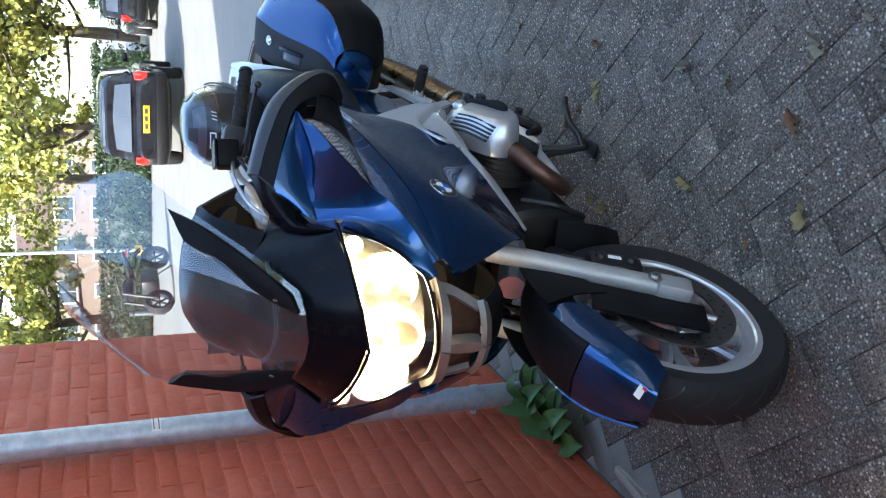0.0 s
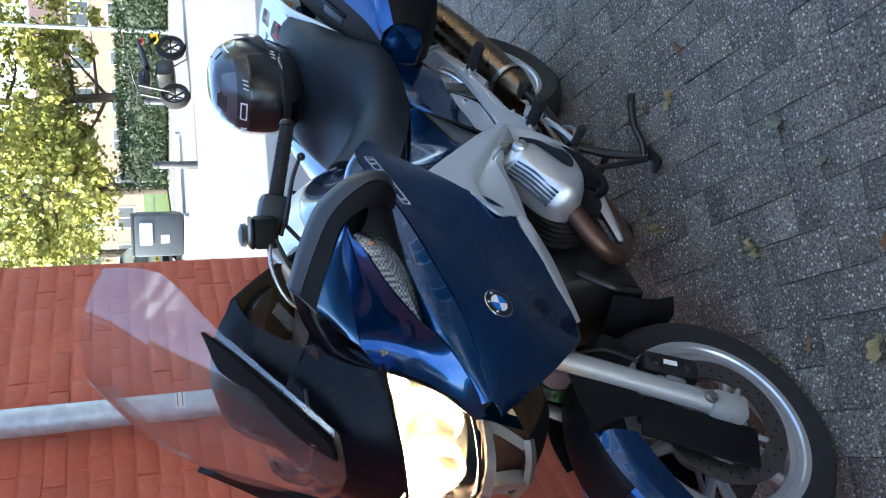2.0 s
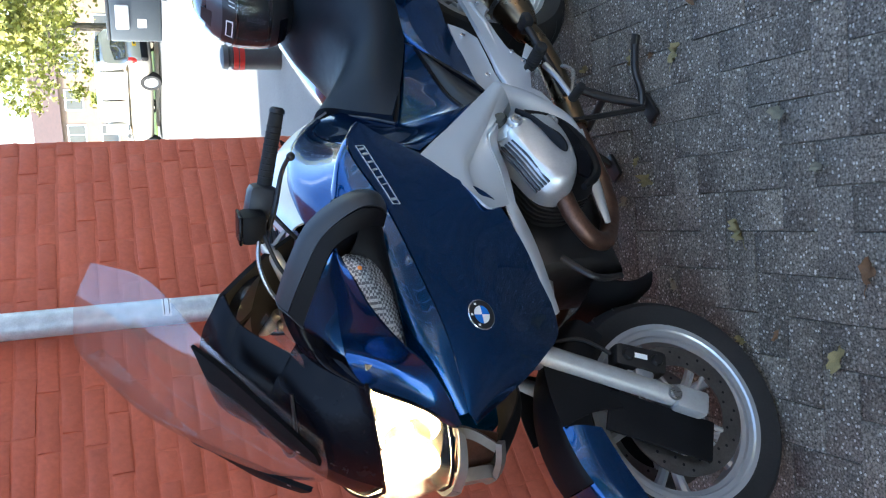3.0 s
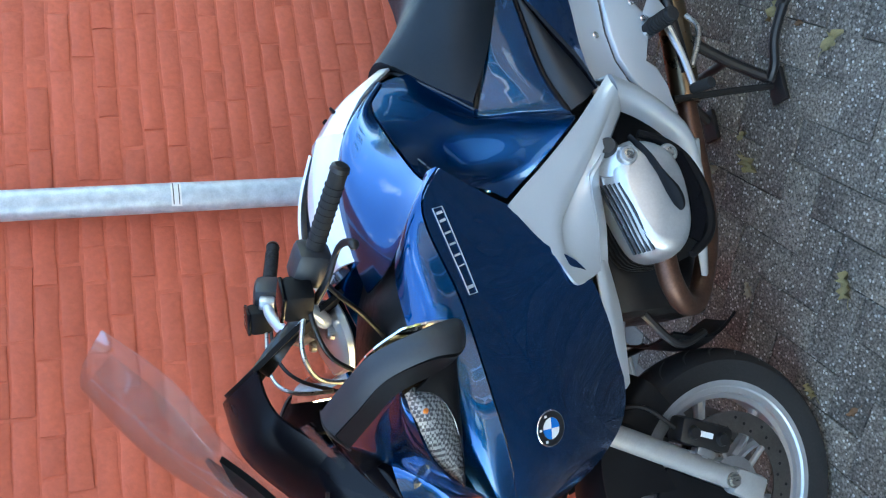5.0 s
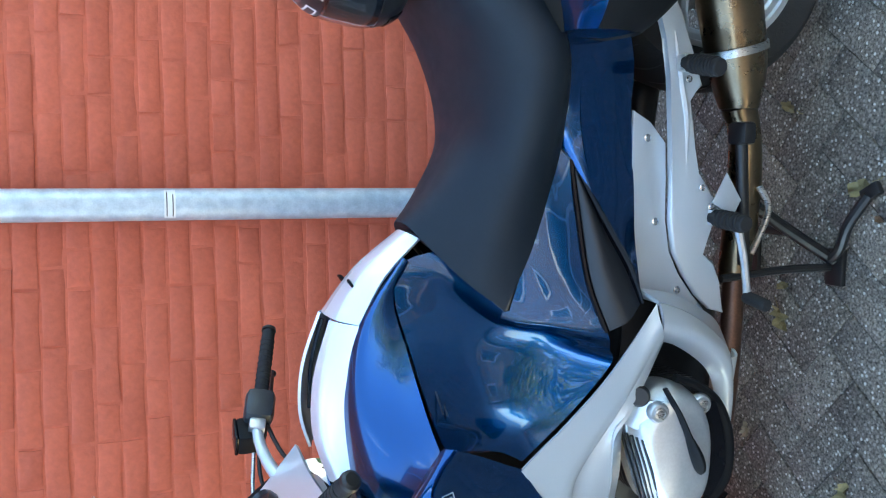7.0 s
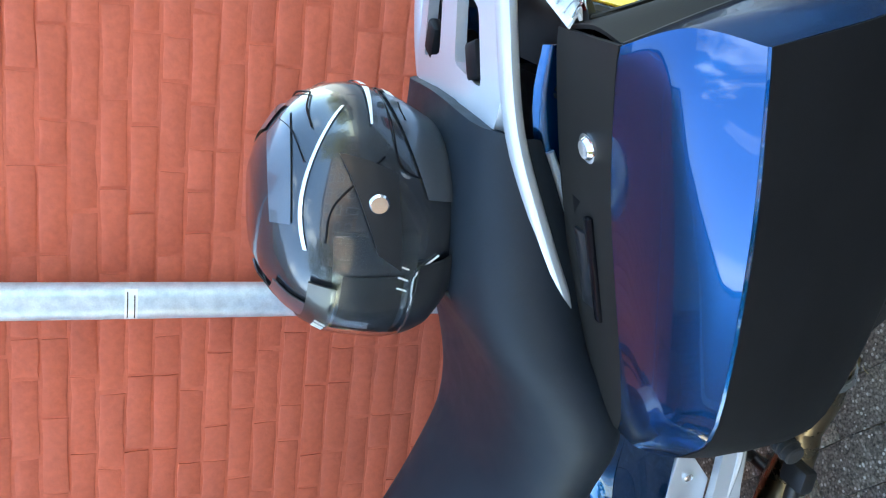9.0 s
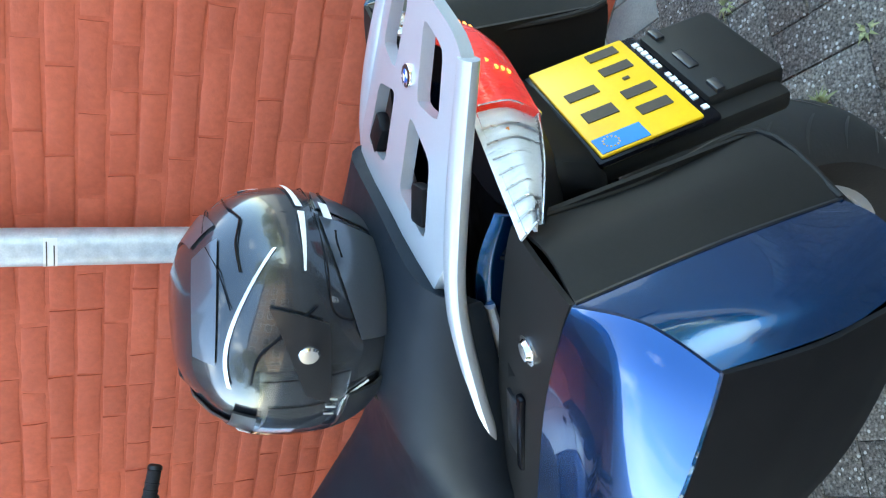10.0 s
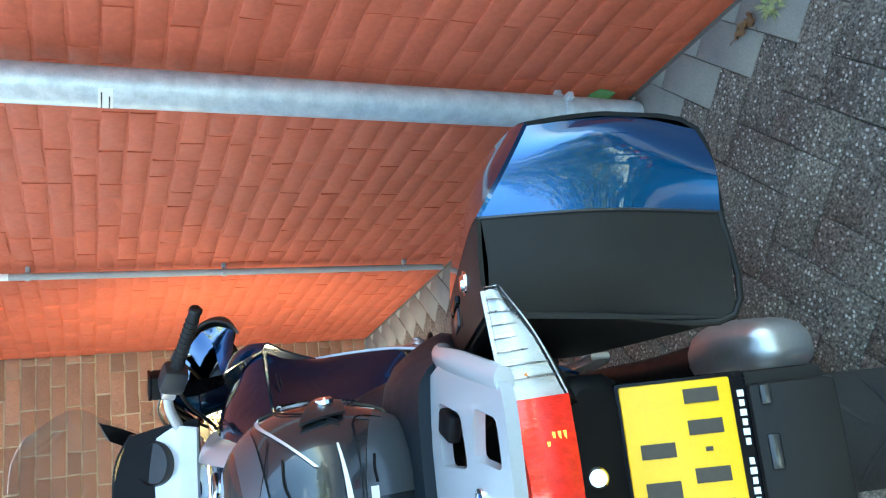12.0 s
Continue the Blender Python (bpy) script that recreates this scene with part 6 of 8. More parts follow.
tail = part("tail_bridge", loft(fresh(), [ring_y(1.02, 0.10, 0.78, 0.90, 3.5, 16), ring_y(1.08, 0.13, 0.76, 0.885, 3.5, 16), ring_y(1.104, 0.11, 0.79, 0.87, 3.5, 16)], 3), "plastic", bike, "black tail bridge above the number plate")
part("lock", lathe(fresh(), [(0, 0.004), (0.011, 0.004), (0.014, 0.0), (0.014, -0.012), (0, -0.012)], (0.003, 1.108, 0.842), (0, 1, 0.45), 20), "chrome", tail)
R_PLATE = rot(tilt, 0, 0)


def on_plate(x, v, h):
    """A point on the plate: x to the left, v up along it, h above it."""
    return Vector((0, 1.1385, 0.7285)) + R_PLATE @ Vector((x, h, v))


holder = part("plate_holder", box(fresh(), on_plate(0, -0.045, -0.022), (0.222, 0.03, 0.30), R_PLATE, 0.008), "casegrey", bike, "black number plate holder and spray guard")
part("plate_flap", box(fresh(), on_plate(-0.006, -0.148, -0.006), (0.175, 0.03, 0.112), R_PLATE, 0.008), "casegrey", holder)
part("flap_slot", box(fresh(), on_plate(-0.006, -0.113, 0.0095), (0.045, 0.004, 0.016), R_PLATE, 0.003), "helmetblack", holder)
for s in (1, -1):
    part("flap_notch", box(fresh(), on_plate(s * 0.072 - 0.006, -0.112, 0.008), (0.026, 0.012, 0.014), R_PLATE, 0.003), "helmetblack", holder)
frame_ob = part("plate_frame", box(fresh(), on_plate(0, -0.008, -0.005), (0.224, 0.012, 0.172), R_PLATE, 0.006), "satin", bike)
plate = part("number_plate", box(fresh(), on_plate(0, 0.0, 0.003), (0.212, 0.006, 0.143), R_PLATE, 0.003), "yellow", bike, "yellow number plate with plain dark bars")
for x, v, w, h in ((0.035, 0.032, 0.036, 0.044), (-0.015, 0.032, 0.030, 0.044), (0.060, -0.032, 0.030, 0.044), (0.020, -0.032, 0.030, 0.044), (-0.012, -0.032, 0.009, 0.009), (-0.040, -0.032, 0.030, 0.044), (-0.080, -0.032, 0.030, 0.044)):
    part("plate_bar", box(fresh(), on_plate(x - 0.006, v, 0.0066), (w * 0.62, 0.002, h), R_PLATE), "ink", plate)
part("plate_blue_strip", box(fresh(), on_plate(0.088, 0.035, 0.0066), (0.030, 0.0016, 0.066), R_PLATE, 0.0), "plateblue", plate, "blue corner strip of the plate")
bm = fresh()
for k in range(12):
    a = 6.2832 * k / 12
    box(bm, on_plate(0.088 + 0.010 * math.cos(a), 0.048 + 0.010 * math.sin(a), 0.0078), (0.002, 0.001, 0.002), R_PLATE)
part("star_ring", bm, "yellow", plate)
for k in range(15):
    if k not in (1, 8):
        part("dealer_bar", box(fresh(), on_plate(0.088 - 0.0122 * k, -0.083, 0.002), (0.0085, 0.003, 0.008 - 0.002 * (k % 2)), R_PLATE), "white", frame_ob, "plain white bar")
part("rear_mudguard", panel(fresh(), [[(-0.10, 1.09, 0.79), (0, 1.10, 0.80), (0.10, 1.09, 0.79)], [(-0.10, 1.02, 0.70), (0, 1.03, 0.71), (0.10, 1.02, 0.70)], [(-0.09, 0.85, 0.66), (0, 0.85, 0.67), (0.09, 0.85, 0.66)]], 4, 4, 0.008), "plastic", bike)


# -- side cases --
CASE = [(0.575, ((0.200, 0.778), (0.265, 0.776), (0.325, 0.750), (0.328, 0.705), (0.310, 0.660), (0.265, 0.648), (0.200, 0.660))),
        (0.620, ((0.195, 0.800), (0.295, 0.800), (0.385, 0.765), (0.388, 0.700), (0.362, 0.630), (0.285, 0.608), (0.195, 0.620))),
        (0.700, ((0.193, 0.832), (0.308, 0.830), (0.442, 0.788), (0.448, 0.700), (0.420, 0.605), (0.305, 0.582), (0.190, 0.590))),
        (0.900, ((0.198, 0.905), (0.318, 0.903), (0.478, 0.846), (0.484, 0.740), (0.462, 0.628), (0.318, 0.604), (0.188, 0.606))),
        (1.040, ((0.208, 0.946), (0.336, 0.944), (0.474, 0.876), (0.478, 0.755), (0.452, 0.650), (0.320, 0.632), (0.186, 0.636))),
        (1.092, ((0.215, 0.958), (0.342, 0.955), (0.464, 0.882), (0.466, 0.760), (0.438, 0.668), (0.320, 0.655), (0.182, 0.660)))]


def case_at(y, x, z, s, grow=0.0):
    """A corner of a side case; its rear end leans back towards the ground."""
    return (s * x, y + 0.36 * max(0.0, (y - 0.70) / 0.39) * (0.955 - z), z + grow)


for s in (1, -1):
    rings = [[case_at(y, x, z, s) for x, z in ring] for y, ring in CASE]
    case = part("side_case", panel(fresh(), [[r[5], r[6], between(r[6], r[0], (0, 0, 0)), r[0]] for r in rings], 5, 1, 0.006 * s), "casegrey", bike, "dark grey hard side case with a blue lid", 50)
    part("case_top", panel(fresh(), [[r[0], between(r[0], r[1], (0, 0, 0.002)), r[1]] for r in rings], 5, 3, 0.006 * s), "casegrey", case)
    lid = part("case_lid", panel(fresh(), [[r[1], between(r[1], r[2], (s * 0.006, 0, 0.010) if r is not rings[-1] else (0, 0.016, 0.004)), r[2]] for r in rings], 5, 6, 0.006 * s), "blue", case, "metallic blue case lid", 50)
    part("lid_bumper", panel(fresh(), [[r[2], between(r[2], r[3], (s * 0.004, 0, 0)), r[3], r[4], r[5]] for r in rings], 5, 4, 0.006 * s), "plastic", case, "dark lower bumper of the case lid", 50)
    part("lid_edge", tube(fresh(), [tuple(r[2]) for r in rings], 0.0045, k=5, n=8), "blue", lid)
    part("lid_seam", tube(fresh(), [(r[1][0], r[1][1], r[1][2] + 0.001) for r in rings], 0.0025, k=5, n=6), "helmetblack", lid)
    first, last = rings[0], rings[-1]
    cap = fresh()
    centre = tuple(sum(p[k] for p in first) / len(first) - (0.012 if k == 1 else 0) for k in range(3))
    loft(cap, [first, [tuple(a * 0.45 + b * 0.55 for a, b in zip(p, centre)) for p in first]], 2)
    part("case_nose", cap, "blue", lid)
    # rear end: blue over the lid, dark over the inner half
    bulge = (0, 0.016, 0)
    part("lid_end", panel(fresh(), [[last[1], between(last[1], last[5], (s * 0.004, 0.012, 0)), last[5]], [between(last[1], last[2], (0, 0.016, 0.004)), between(between(last[1], last[2], bulge), last[4], (s * 0.012, 0.014, 0)), between(last[5], last[4], bulge)], [last[2], last[3], last[4]]], 5, 5, 0.005 * s), "blue", lid, angle=60)
    part("case_end", panel(fresh(), [[last[0], between(last[0], last[6], (0, -0.012, 0)), last[6]], [between(last[0], last[1], (0, 0.010, 0)), between(between(last[0], last[1], bulge), between(last[6], last[5], bulge), (0, 0.002, 0)), between(last[6], last[5], (0, 0.008, 0))], [last[1], between(last[1], last[5], (s * 0.004, 0.012, 0)), last[5]]], 5, 5, 0.005 * s), "casegrey", case, angle=60)
    part("end_seam", tube(fresh(), [last[1], between(last[1], last[5], (s * 0.004, 0.0125, 0)), last[5]], 0.0025, k=6, n=6), "helmetblack", case)
    part("end_rim", tube(fresh(), [last[0], between(last[0], last[6], (0, -0.012, 0)), last[6], last[5]], 0.005, k=5, n=8), "casegrey", case)
    # handle, latch and lock on the case's top
    part("handle_recess", box(fresh(), (s * 0.255, 0.815, 0.872), (0.062, 0.18, 0.010), rot(20.5, s * 2, 0), 0.004), "plastic", case)
    part("handle_pit", box(fresh(), (s * 0.246, 0.805, 0.8765), (0.030, 0.110, 0.006), rot(20.5, s * 2, 0), 0.002), "helmetblack", case)
    part("handle", box(fresh(), (s * 0.270, 0.812, 0.880), (0.014, 0.150, 0.010), rot(20.5, s * 2, 0), 0.004), "satin", case, "folded black carrying handle")
    part("latch", box(fresh(), (s * 0.252, 0.700, 0.832), (0.055, 0.050, 0.010), rot(20.5, s * 2, 0), 0.004), "plastic", case)
    part("case_lock", lathe(fresh(), [(0, 0.008), (0.011, 0.008), (0.014, 0.003), (0.018, 0.003), (0.019, -0.01), (0, -0.01)], (s * 0.279, 0.968, 0.930), (0, -0.36, 1), 22), "chrome", case)
    bm = fresh()
    for k in range(3):
        box(bm, (s * 0.4865, 0.950 + 0.018 * k, 0.795), (0.003, 0.013, 0.014))
    part("mark_bars", bm, "alu", case, "small plain metal mark")
    along("case_bracket", [(0.15, 0.70, 0.78), (0.185, 0.80, 0.80), (0.19, 0.95, 0.86)], 0.012, "black", case, s, n=8)

# -- handlebar --
for s, inner, outer in ((1, (0.235, -0.268, 1.236), (0.393, -0.134, 1.193)), (-1, (-0.268, -0.222, 1.236), (-0.428, -0.066, 1.187))):
    i, o = Vector(inner), Vector(outer)
    d = (o - i).normalized()
    bar = part("handlebar", tube(fresh(), [(s * 0.07, -0.335, 1.175), (s * 0.15, -0.335, 1.205), tuple(i - d * 0.03), tuple(o)], [0.016, 0.015, 0.012, 0.011], n=12), "silver", bike, "silver handlebar half")
    g = i + d * 0.055
    grip = part("grip", rod(fresh(), tuple(g), tuple(o), 0.0162, 0.0152, 20), "rubber", bar, "ribbed rubber grip")
    L = (o - g).length
    for k in range(9):
        c = g + d * (0.02 + (L - 0.05) * k / 8)
        part("grip_rib", lathe(fresh(), [(0.0150, -0.002), (0.0170, -0.001), (0.0170, 0.001), (0.0150, 0.002)], c, d, 20, True), "rubber", grip)
    part("bar_end", lathe(fresh(), [(0, 0.012), (0.011, 0.012), (0.016, 0.008), (0.0175, 0.0), (0, 0.0)], o, d, 20), "black", bar)
    sw = part("switch_block", box(fresh(), tuple(i + d * 0.02), (0.074, 0.062, 0.066), d.to_track_quat("X", "Z").to_matrix(), 0.016), "trimgrey", bar, "black switch housing")
    part("switch_button", box(fresh(), tuple(i + d * 0.02 + Vector((0, 0.022, 0.016))), (0.016, 0.014, 0.012), None, 0.003), "redband" if s < 0 else "orange", sw)
    part("switch_rocker", box(fresh(), tuple(i + d * 0.03 + Vector((0, 0.026, -0.004))), (0.014, 0.012, 0.018), None, 0.003), "black", sw)
    res = part("fluid_reservoir", box(fresh(), tuple(i + Vector((s * 0.005, -0.045, 0.022))), (0.066, 0.056, 0.052), rot(0, 0, s * 30), 0.009), "plastic", bar, "black fluid reservoir")
    part("reservoir_lid", box(fresh(), tuple(i + Vector((s * 0.005, -0.045, 0.050))), (0.064, 0.054, 0.008), rot(0, 0, s * 30), 0.003), "satin", res)
    lever = part("lever", tube(fresh(), [tuple(i + Vector((0, -0.05, -0.01))), tuple(i + d * 0.06 + Vector((0, -0.065, -0.012))), tuple(i + d * 0.13 + Vector((0, -0.062, -0.014))), tuple(o + Vector((0, -0.12 if s > 0 else -0.10, -0.008)))], [0.010, 0.008, 0.007, 0.006], n=10, flat=0.7), "black", bar, "black hand lever")
    bm = bmesh.new()
    bmesh.ops.create_icosphere(bm, subdivisions=2, radius=0.0095, matrix=Matrix.Translation(o + Vector((0, -0.125 if s > 0 else -0.105, -0.008))))
    part("lever_ball", bm, "black", lever)
    part("clamp", box(fresh(), tuple(i - d * 0.025), (0.03, 0.036, 0.036), d.to_track_quat("X", "Z").to_matrix(), 0.006), "alu", bar)
    along("cable", [tuple(i + Vector((0, -0.05, 0.0))), (s * 0.24, -0.36, 1.235), (s * 0.20, -0.42, 1.20), (s * 0.16, -0.46, 1.12)], 0.0045, "black", bar, 1, n=8)
    along("clutch_hose", [tuple(i + Vector((0, -0.06, 0.01))), (s * 0.215, -0.40, 1.255), (s * 0.16, -0.45, 1.22), (s * 0.12, -0.46, 1.14)], 0.0045, "steel", bar, 1, n=8)
    along("cable", [tuple(i + d * 0.02), (s * 0.22, -0.30, 1.19), (s * 0.17, -0.34, 1.13), (s * 0.12, -0.38, 1.08)], 0.005, "black", bar, 1, n=8)
yoke = part("fork_yoke", loft(fresh(), [ring_y(-0.43, 0.075, 1.125, 1.15, 3, 16), ring_y(-0.385, 0.125, 1.13, 1.165, 3, 16), ring_y(-0.335, 0.13, 1.14, 1.18, 3, 16), ring_y(-0.29, 0.06, 1.145, 1.175, 3, 16)], 3), "whitesilver", bike, "pale silver top yoke")
part("ignition_lock", lathe(fresh(), [(0, 0.012), (0.016, 0.012), (0.02, 0.008), (0.022, -0.01), (0, -0.01)], (0, -0.30, 1.178), (0, 0.2, 1), 20), "black", yoke)
for s in (1, -1):
    part("yoke_bolt", lathe(fresh(), [(0, 0.008), (0.012, 0.008), (0.015, 0.004), (0.015, -0.006), (0, -0.006)], (s * 0.095, -0.36, 1.176), (0, 0.1, 1), 18), "steel", yoke)


# ---- the helmet on the seat ----
HELMET = [(0.000, 0.096, -0.125, 0.100), (0.035, 0.116, -0.172, 0.128), (0.085, 0.128, -0.188, 0.156), (0.135, 0.133, -0.180, 0.172), (0.185, 0.128, -0.164, 0.166), (0.232, 0.108, -0.126, 0.136), (0.268, 0.068, -0.074, 0.084), (0.283, 0.020, -0.026, 0.024)]


def shell(theta, z, grow=0.0):
    """A place on the helmet: theta in degrees from its front to its left, z above its base."""
    k = max(i for i in range(len(HELMET) - 1) if HELMET[i][0] <= z + 1e-9)
    f = (z - HELMET[k][0]) / (HELMET[k + 1][0] - HELMET[k][0])
    pts = [HELMET[max(k - 1, 0)], HELMET[k], HELMET[k + 1], HELMET[min(k + 2, len(HELMET) - 1)]]
    v = []
    for c in range(1, 4):
        a, b, d, e = (q[c] for q in pts)
        v.append(0.5 * (2 * b + (d - a) * f + (2 * a - 5 * b + 4 * d - e) * f * f + (3 * b - a - 3 * d + e) * f ** 3))
    w, y0, y1 = v
    t = radians(theta)
    x, y = math.sin(t), -math.cos(t)
    p = 2.25
    r = (abs(x) ** p + abs(y) ** p) ** (-1 / p)
    half = -y0 if y < 0 else y1
    return Vector(((w + grow) * x * r, (half + grow) * y * r, z + grow * max(0.0, (z - 0.14) / 0.14)))


def patch(name, t0, t1, z0, z1, mat, parent, grow=0.0015, n=10, shape=None, thick=0.0):
    """A piece of the helmet's skin between two angles and two heights; shape bends its edges."""
    rows = []
    for i in range(n + 1):
        f = i / n
        row = []
        for j in range(n + 1):
            g = j / n
            th, z = t0 + (t1 - t0) * g, z0 + (z1 - z0) * f
            if shape:
                th, z = shape(g, f)
            row.append(shell(th, min(max(z, 0.0), 0.282), grow))
        rows.append(row)
    return part(name, panel(fresh(), rows, 1, 1, thick), mat, parent)


def helmet():
    t = thing("motorcycle_helmet", "glossy anthracite flip-up helmet with a pale slash resting on the seat", "helmet", m=BIKE_AT @ pose(0.0, 0.80, 0.985, 4, 0, -3))
    n = 48
    bm = fresh()
    rings = [[bm.verts.new(shell(360 * k / n, z)) for k in range(n)] for z in [0.283 * i / 28 for i in range(28)]]
    for a, b in zip(rings, rings[1:]):
        for k in range(n):
            bm.faces.new((a[k], a[(k + 1) % n], b[(k + 1) % n], b[k]))
    bm.faces.new(rings[-1])
    bm.faces.new(rings[0][::-1])
    part("shell", bm, "helmet", t, "glossy anthracite helmet shell")
    bm = fresh()
    pts = [tuple(shell(360 * k / 24, 0.004, 0.002)) for k in range(24)]
    tube(bm, pts, 0.007, k=2, n=8, closed=True)
    part("edge_rubber", bm, "rubber", t)
    port = patch("eye_port", -76, 76, 0.088, 0.172, "lining", t, 0.002)
    vis = patch("visor", -96, 96, 0.080, 0.180, "visor", port, 0.007, 16, lambda g, f: (-96 + 192 * g, 0.080 + 0.1 * f + 0.012 * abs(2 * g - 1) * (f - 0.5)), 0.002)
    vis.visible_shadow = False
    patch("chin_bar", -80, 80, 0.004, 0.082, "helmetblack", t, 0.0055, 14, lambda g, f: (-80 + 160 * g, 0.006 + 0.074 * f - 0.01 * abs(2 * g - 1)), 0.004)
    patch("brow", -70, 70, 0.178, 0.212, "helmetblack", t, 0.004, 12, None, 0.003)
    patch("brow_grey", -52, 52, 0.208, 0.250, "helmetgrey", t, 0.003, 12, None, 0.002)
    patch("brow_mark", -13, 13, 0.186, 0.204, "white", t, 0.0075, 6)
    patch("brow_oval", -11, 11, 0.189, 0.201, "helmetblack", t, 0.0082, 6)
    patch("top_vent", -16, 16, 0.238, 0.262, "helmetblack", t, 0.0035, 8, None, 0.002)
    patch("chin_vent", -20, 20, 0.03, 0.055, "satin", t, 0.0085, 8, None, 0.004)
    for s in (1, -1):
        side = patch("pivot_cover", s * 82, s * 126, 0.095, 0.165, "helmetblack", t, 0.0085, 10, lambda g, f: (s * (80 + 42 * g + 8 * f), 0.098 + 0.034 * f + 0.034 * f * g + 0.012 * g), 0.004)
        c = shell(s * 109, 0.134, 0.013)
        part("pivot_screw", lathe(fresh(), [(0, 0.003), (0.011, 0.003), (0.0135, 0.0), (0.0135, -0.006), (0, -0.006)], c, (s, 0.05, 0.12), 22), "chrome", side)
        # lower panel with its light grey sheen painted in as a crescent
        patch("lower_panel", 0, 0, 0, 0, "helmetgrey", t, 0.0026, 12, lambda g, f: (s * (112 + 64 * g), 0.016 + (0.046 + 0.040 * math.sin(1.5708 * g)) * f), 0.0015)
        patch("rear_mark", 0, 0, 0, 0, "white", t, 0.0030, 6, lambda g, f: (s * (144 + 34 * g), 0.133 - 0.012 * g + (0.003 + 0.006 * g) * f))
        patch("slash", 0, 0, 0, 0, "whitesilver", t, 0.0026, 16, lambda g, f: (s * (87 + 69 * g), 0.217 + 0.014 * math.sin(3.0 * g) - 0.055 * g * g + 0.0045 * f))
        # lighter patch: sky mirrored in the upper shell, put into the colour
        patch("upper_panel", 0, 0, 0, 0, "helmetgrey", t, 0.0022, 14, lambda g, f: (s * (100 + 74 * g), 0.236 - 0.012 * g * g + (0.022 + 0.006 * g) * f))
        for name, pts, r in (("cheek_ridge", [(129, 0.122), (121, 0.148), (108, 0.188), (92, 0.196)], 0.0014), 
                             ("white_line", [(58, 0.070), (74, 0.074), (82, 0.040)], 0.0016), ("seam_line", [(180, 0.196), (170, 0.203), (162, 0.207), (148, 0.206)], 0.0014), ("seam_line", [(173, 0.237), (152, 0.228), (131, 0.219)], 0.0008),
                             ("seam_line", [(124, 0.015), (122, 0.06), (126, 0.10), (148, 0.106), (178, 0.108)], 0.0010), ("vent_slot", [(152, 0.085), (160, 0.088), (168, 0.086)], 0.0025)):
            part(name, tube(fresh(), [tuple(shell(s * a, z, 0.0025)) for a, z in pts], r, k=6, n=6), "white" if name == "white_line" else "satin", t)
        for k in range(3):
            a = 30 + 5 * k
            part("dash", tube(fresh(), [tuple(shell(s * a, 0.182, 0.0075)), tuple(shell(s * (a + 2), 0.196, 0.0075))], 0.0015, k=2, n=6), "white", t)
            a = 70 + 5 * k
            part("dash", tube(fresh(), [tuple(shell(s * a, 0.086, 0.0095)), tuple(shell(s * (a + 2), 0.100, 0.0095))], 0.0013, k=2, n=6), "white", t)
    patch("rear_label", 176, 190, 0.085, 0.097, "white", t, 0.004, 5)
    along_strap = tube(fresh(), [(0.085, -0.10, 0.01), (0.125, -0.17, -0.06), (0.14, -0.22, -0.12)], 0.0035, k=6, n=6)
    part("chin_strap", along_strap, "lining", t)
    return t


helmet()


# ---- fallen leaves, weeds and litter ----
def leaf_mesh(seed, mat):
    rnd = random.Random(seed)
    bm = fresh()
    n = 18
    ring, mid = [], []
    for k in range(n):
        a = 6.2832 * k / n
        lobe = 0.84 + 0.16 * math.cos(5 * a) * rnd.uniform(0.3, 1.0)
        r = 0.5 * lobe * (1.12 if abs(math.sin(a)) < 0.6 else 0.85) * rnd.uniform(0.85, 1.1)
        ring.append(bm.verts.new((r * math.cos(a), 0.8 * r * math.sin(a), 0.10 + rnd.uniform(-0.02, 0.50))))
        mid.append(bm.verts.new((0.55 * r * math.cos(a), 0.45 * r * math.sin(a), 0.05 + rnd.uniform(0.0, 0.24))))
    c = bm.verts.new((0, 0, 0.05))
    for k in range(n):
        q = (k + 1) % n
        bm.faces.new((mid[k], ring[k], ring[q], mid[q]))
        bm.faces.new((c, mid[k], mid[q]))
    tube(bm, [(-0.45, 0, 0.08), (-0.7, 0.06, 0.10), (-0.85, 0.02, 0.04)], 0.018, k=3, n=5)
    return mesh_of("fallen_leaf", bm, mat, 180)


LEAVES = [(1.077, -0.842, 0.085, 0, 20), (1.063, -0.411, 0.080, 0, 70), (1.360, -0.500, 0.055, 2, 140), (1.255, 0.110, 0.080, 1, 10), (0.890, -0.024, 0.085, 0, 300), (0.745, -0.322, 0.055, 2, 80), (1.136, 0.275, 0.085, 1, 200),
          (1.470, -0.789, 0.085, 2, 45), (1.377, -0.320, 0.075, 2, 110), (1.405, 0.150, 0.055, 3, 260), (1.432, 0.720, 0.050, 2, 20), (1.225, 0.946, 0.050, 2, 80), (0.753, 0.026, 0.060, 2, 170), (0.936, 0.485, 0.060, 1, 150), (1.290, -0.763, 0.085, 3, 30),
          (0.512, -0.778, 0.060, 2, 60), (0.852, -0.611, 0.050, 0, 110), (0.960, -0.682, 0.040, 3, 200), (0.896, 0.057, 0.045, 0, 10), (1.183, 0.204, 0.040, 3, 340), (0.085, 0.769, 0.070, 3, 100), (0.078, 0.804, 0.060, 3, 190), (1.538, -0.916, 0.045, 2, 240)]
leaf_mats = ("leafdry", "leafdry", "leafpale", "leafbrown")
leaf_labels = ("curled yellow-green fallen leaf on the paving", "ochre crumpled fallen leaf on the paving", "pale grey-green dry leaf on the paving", "small brown crumpled leaf on the paving")
kept = {}
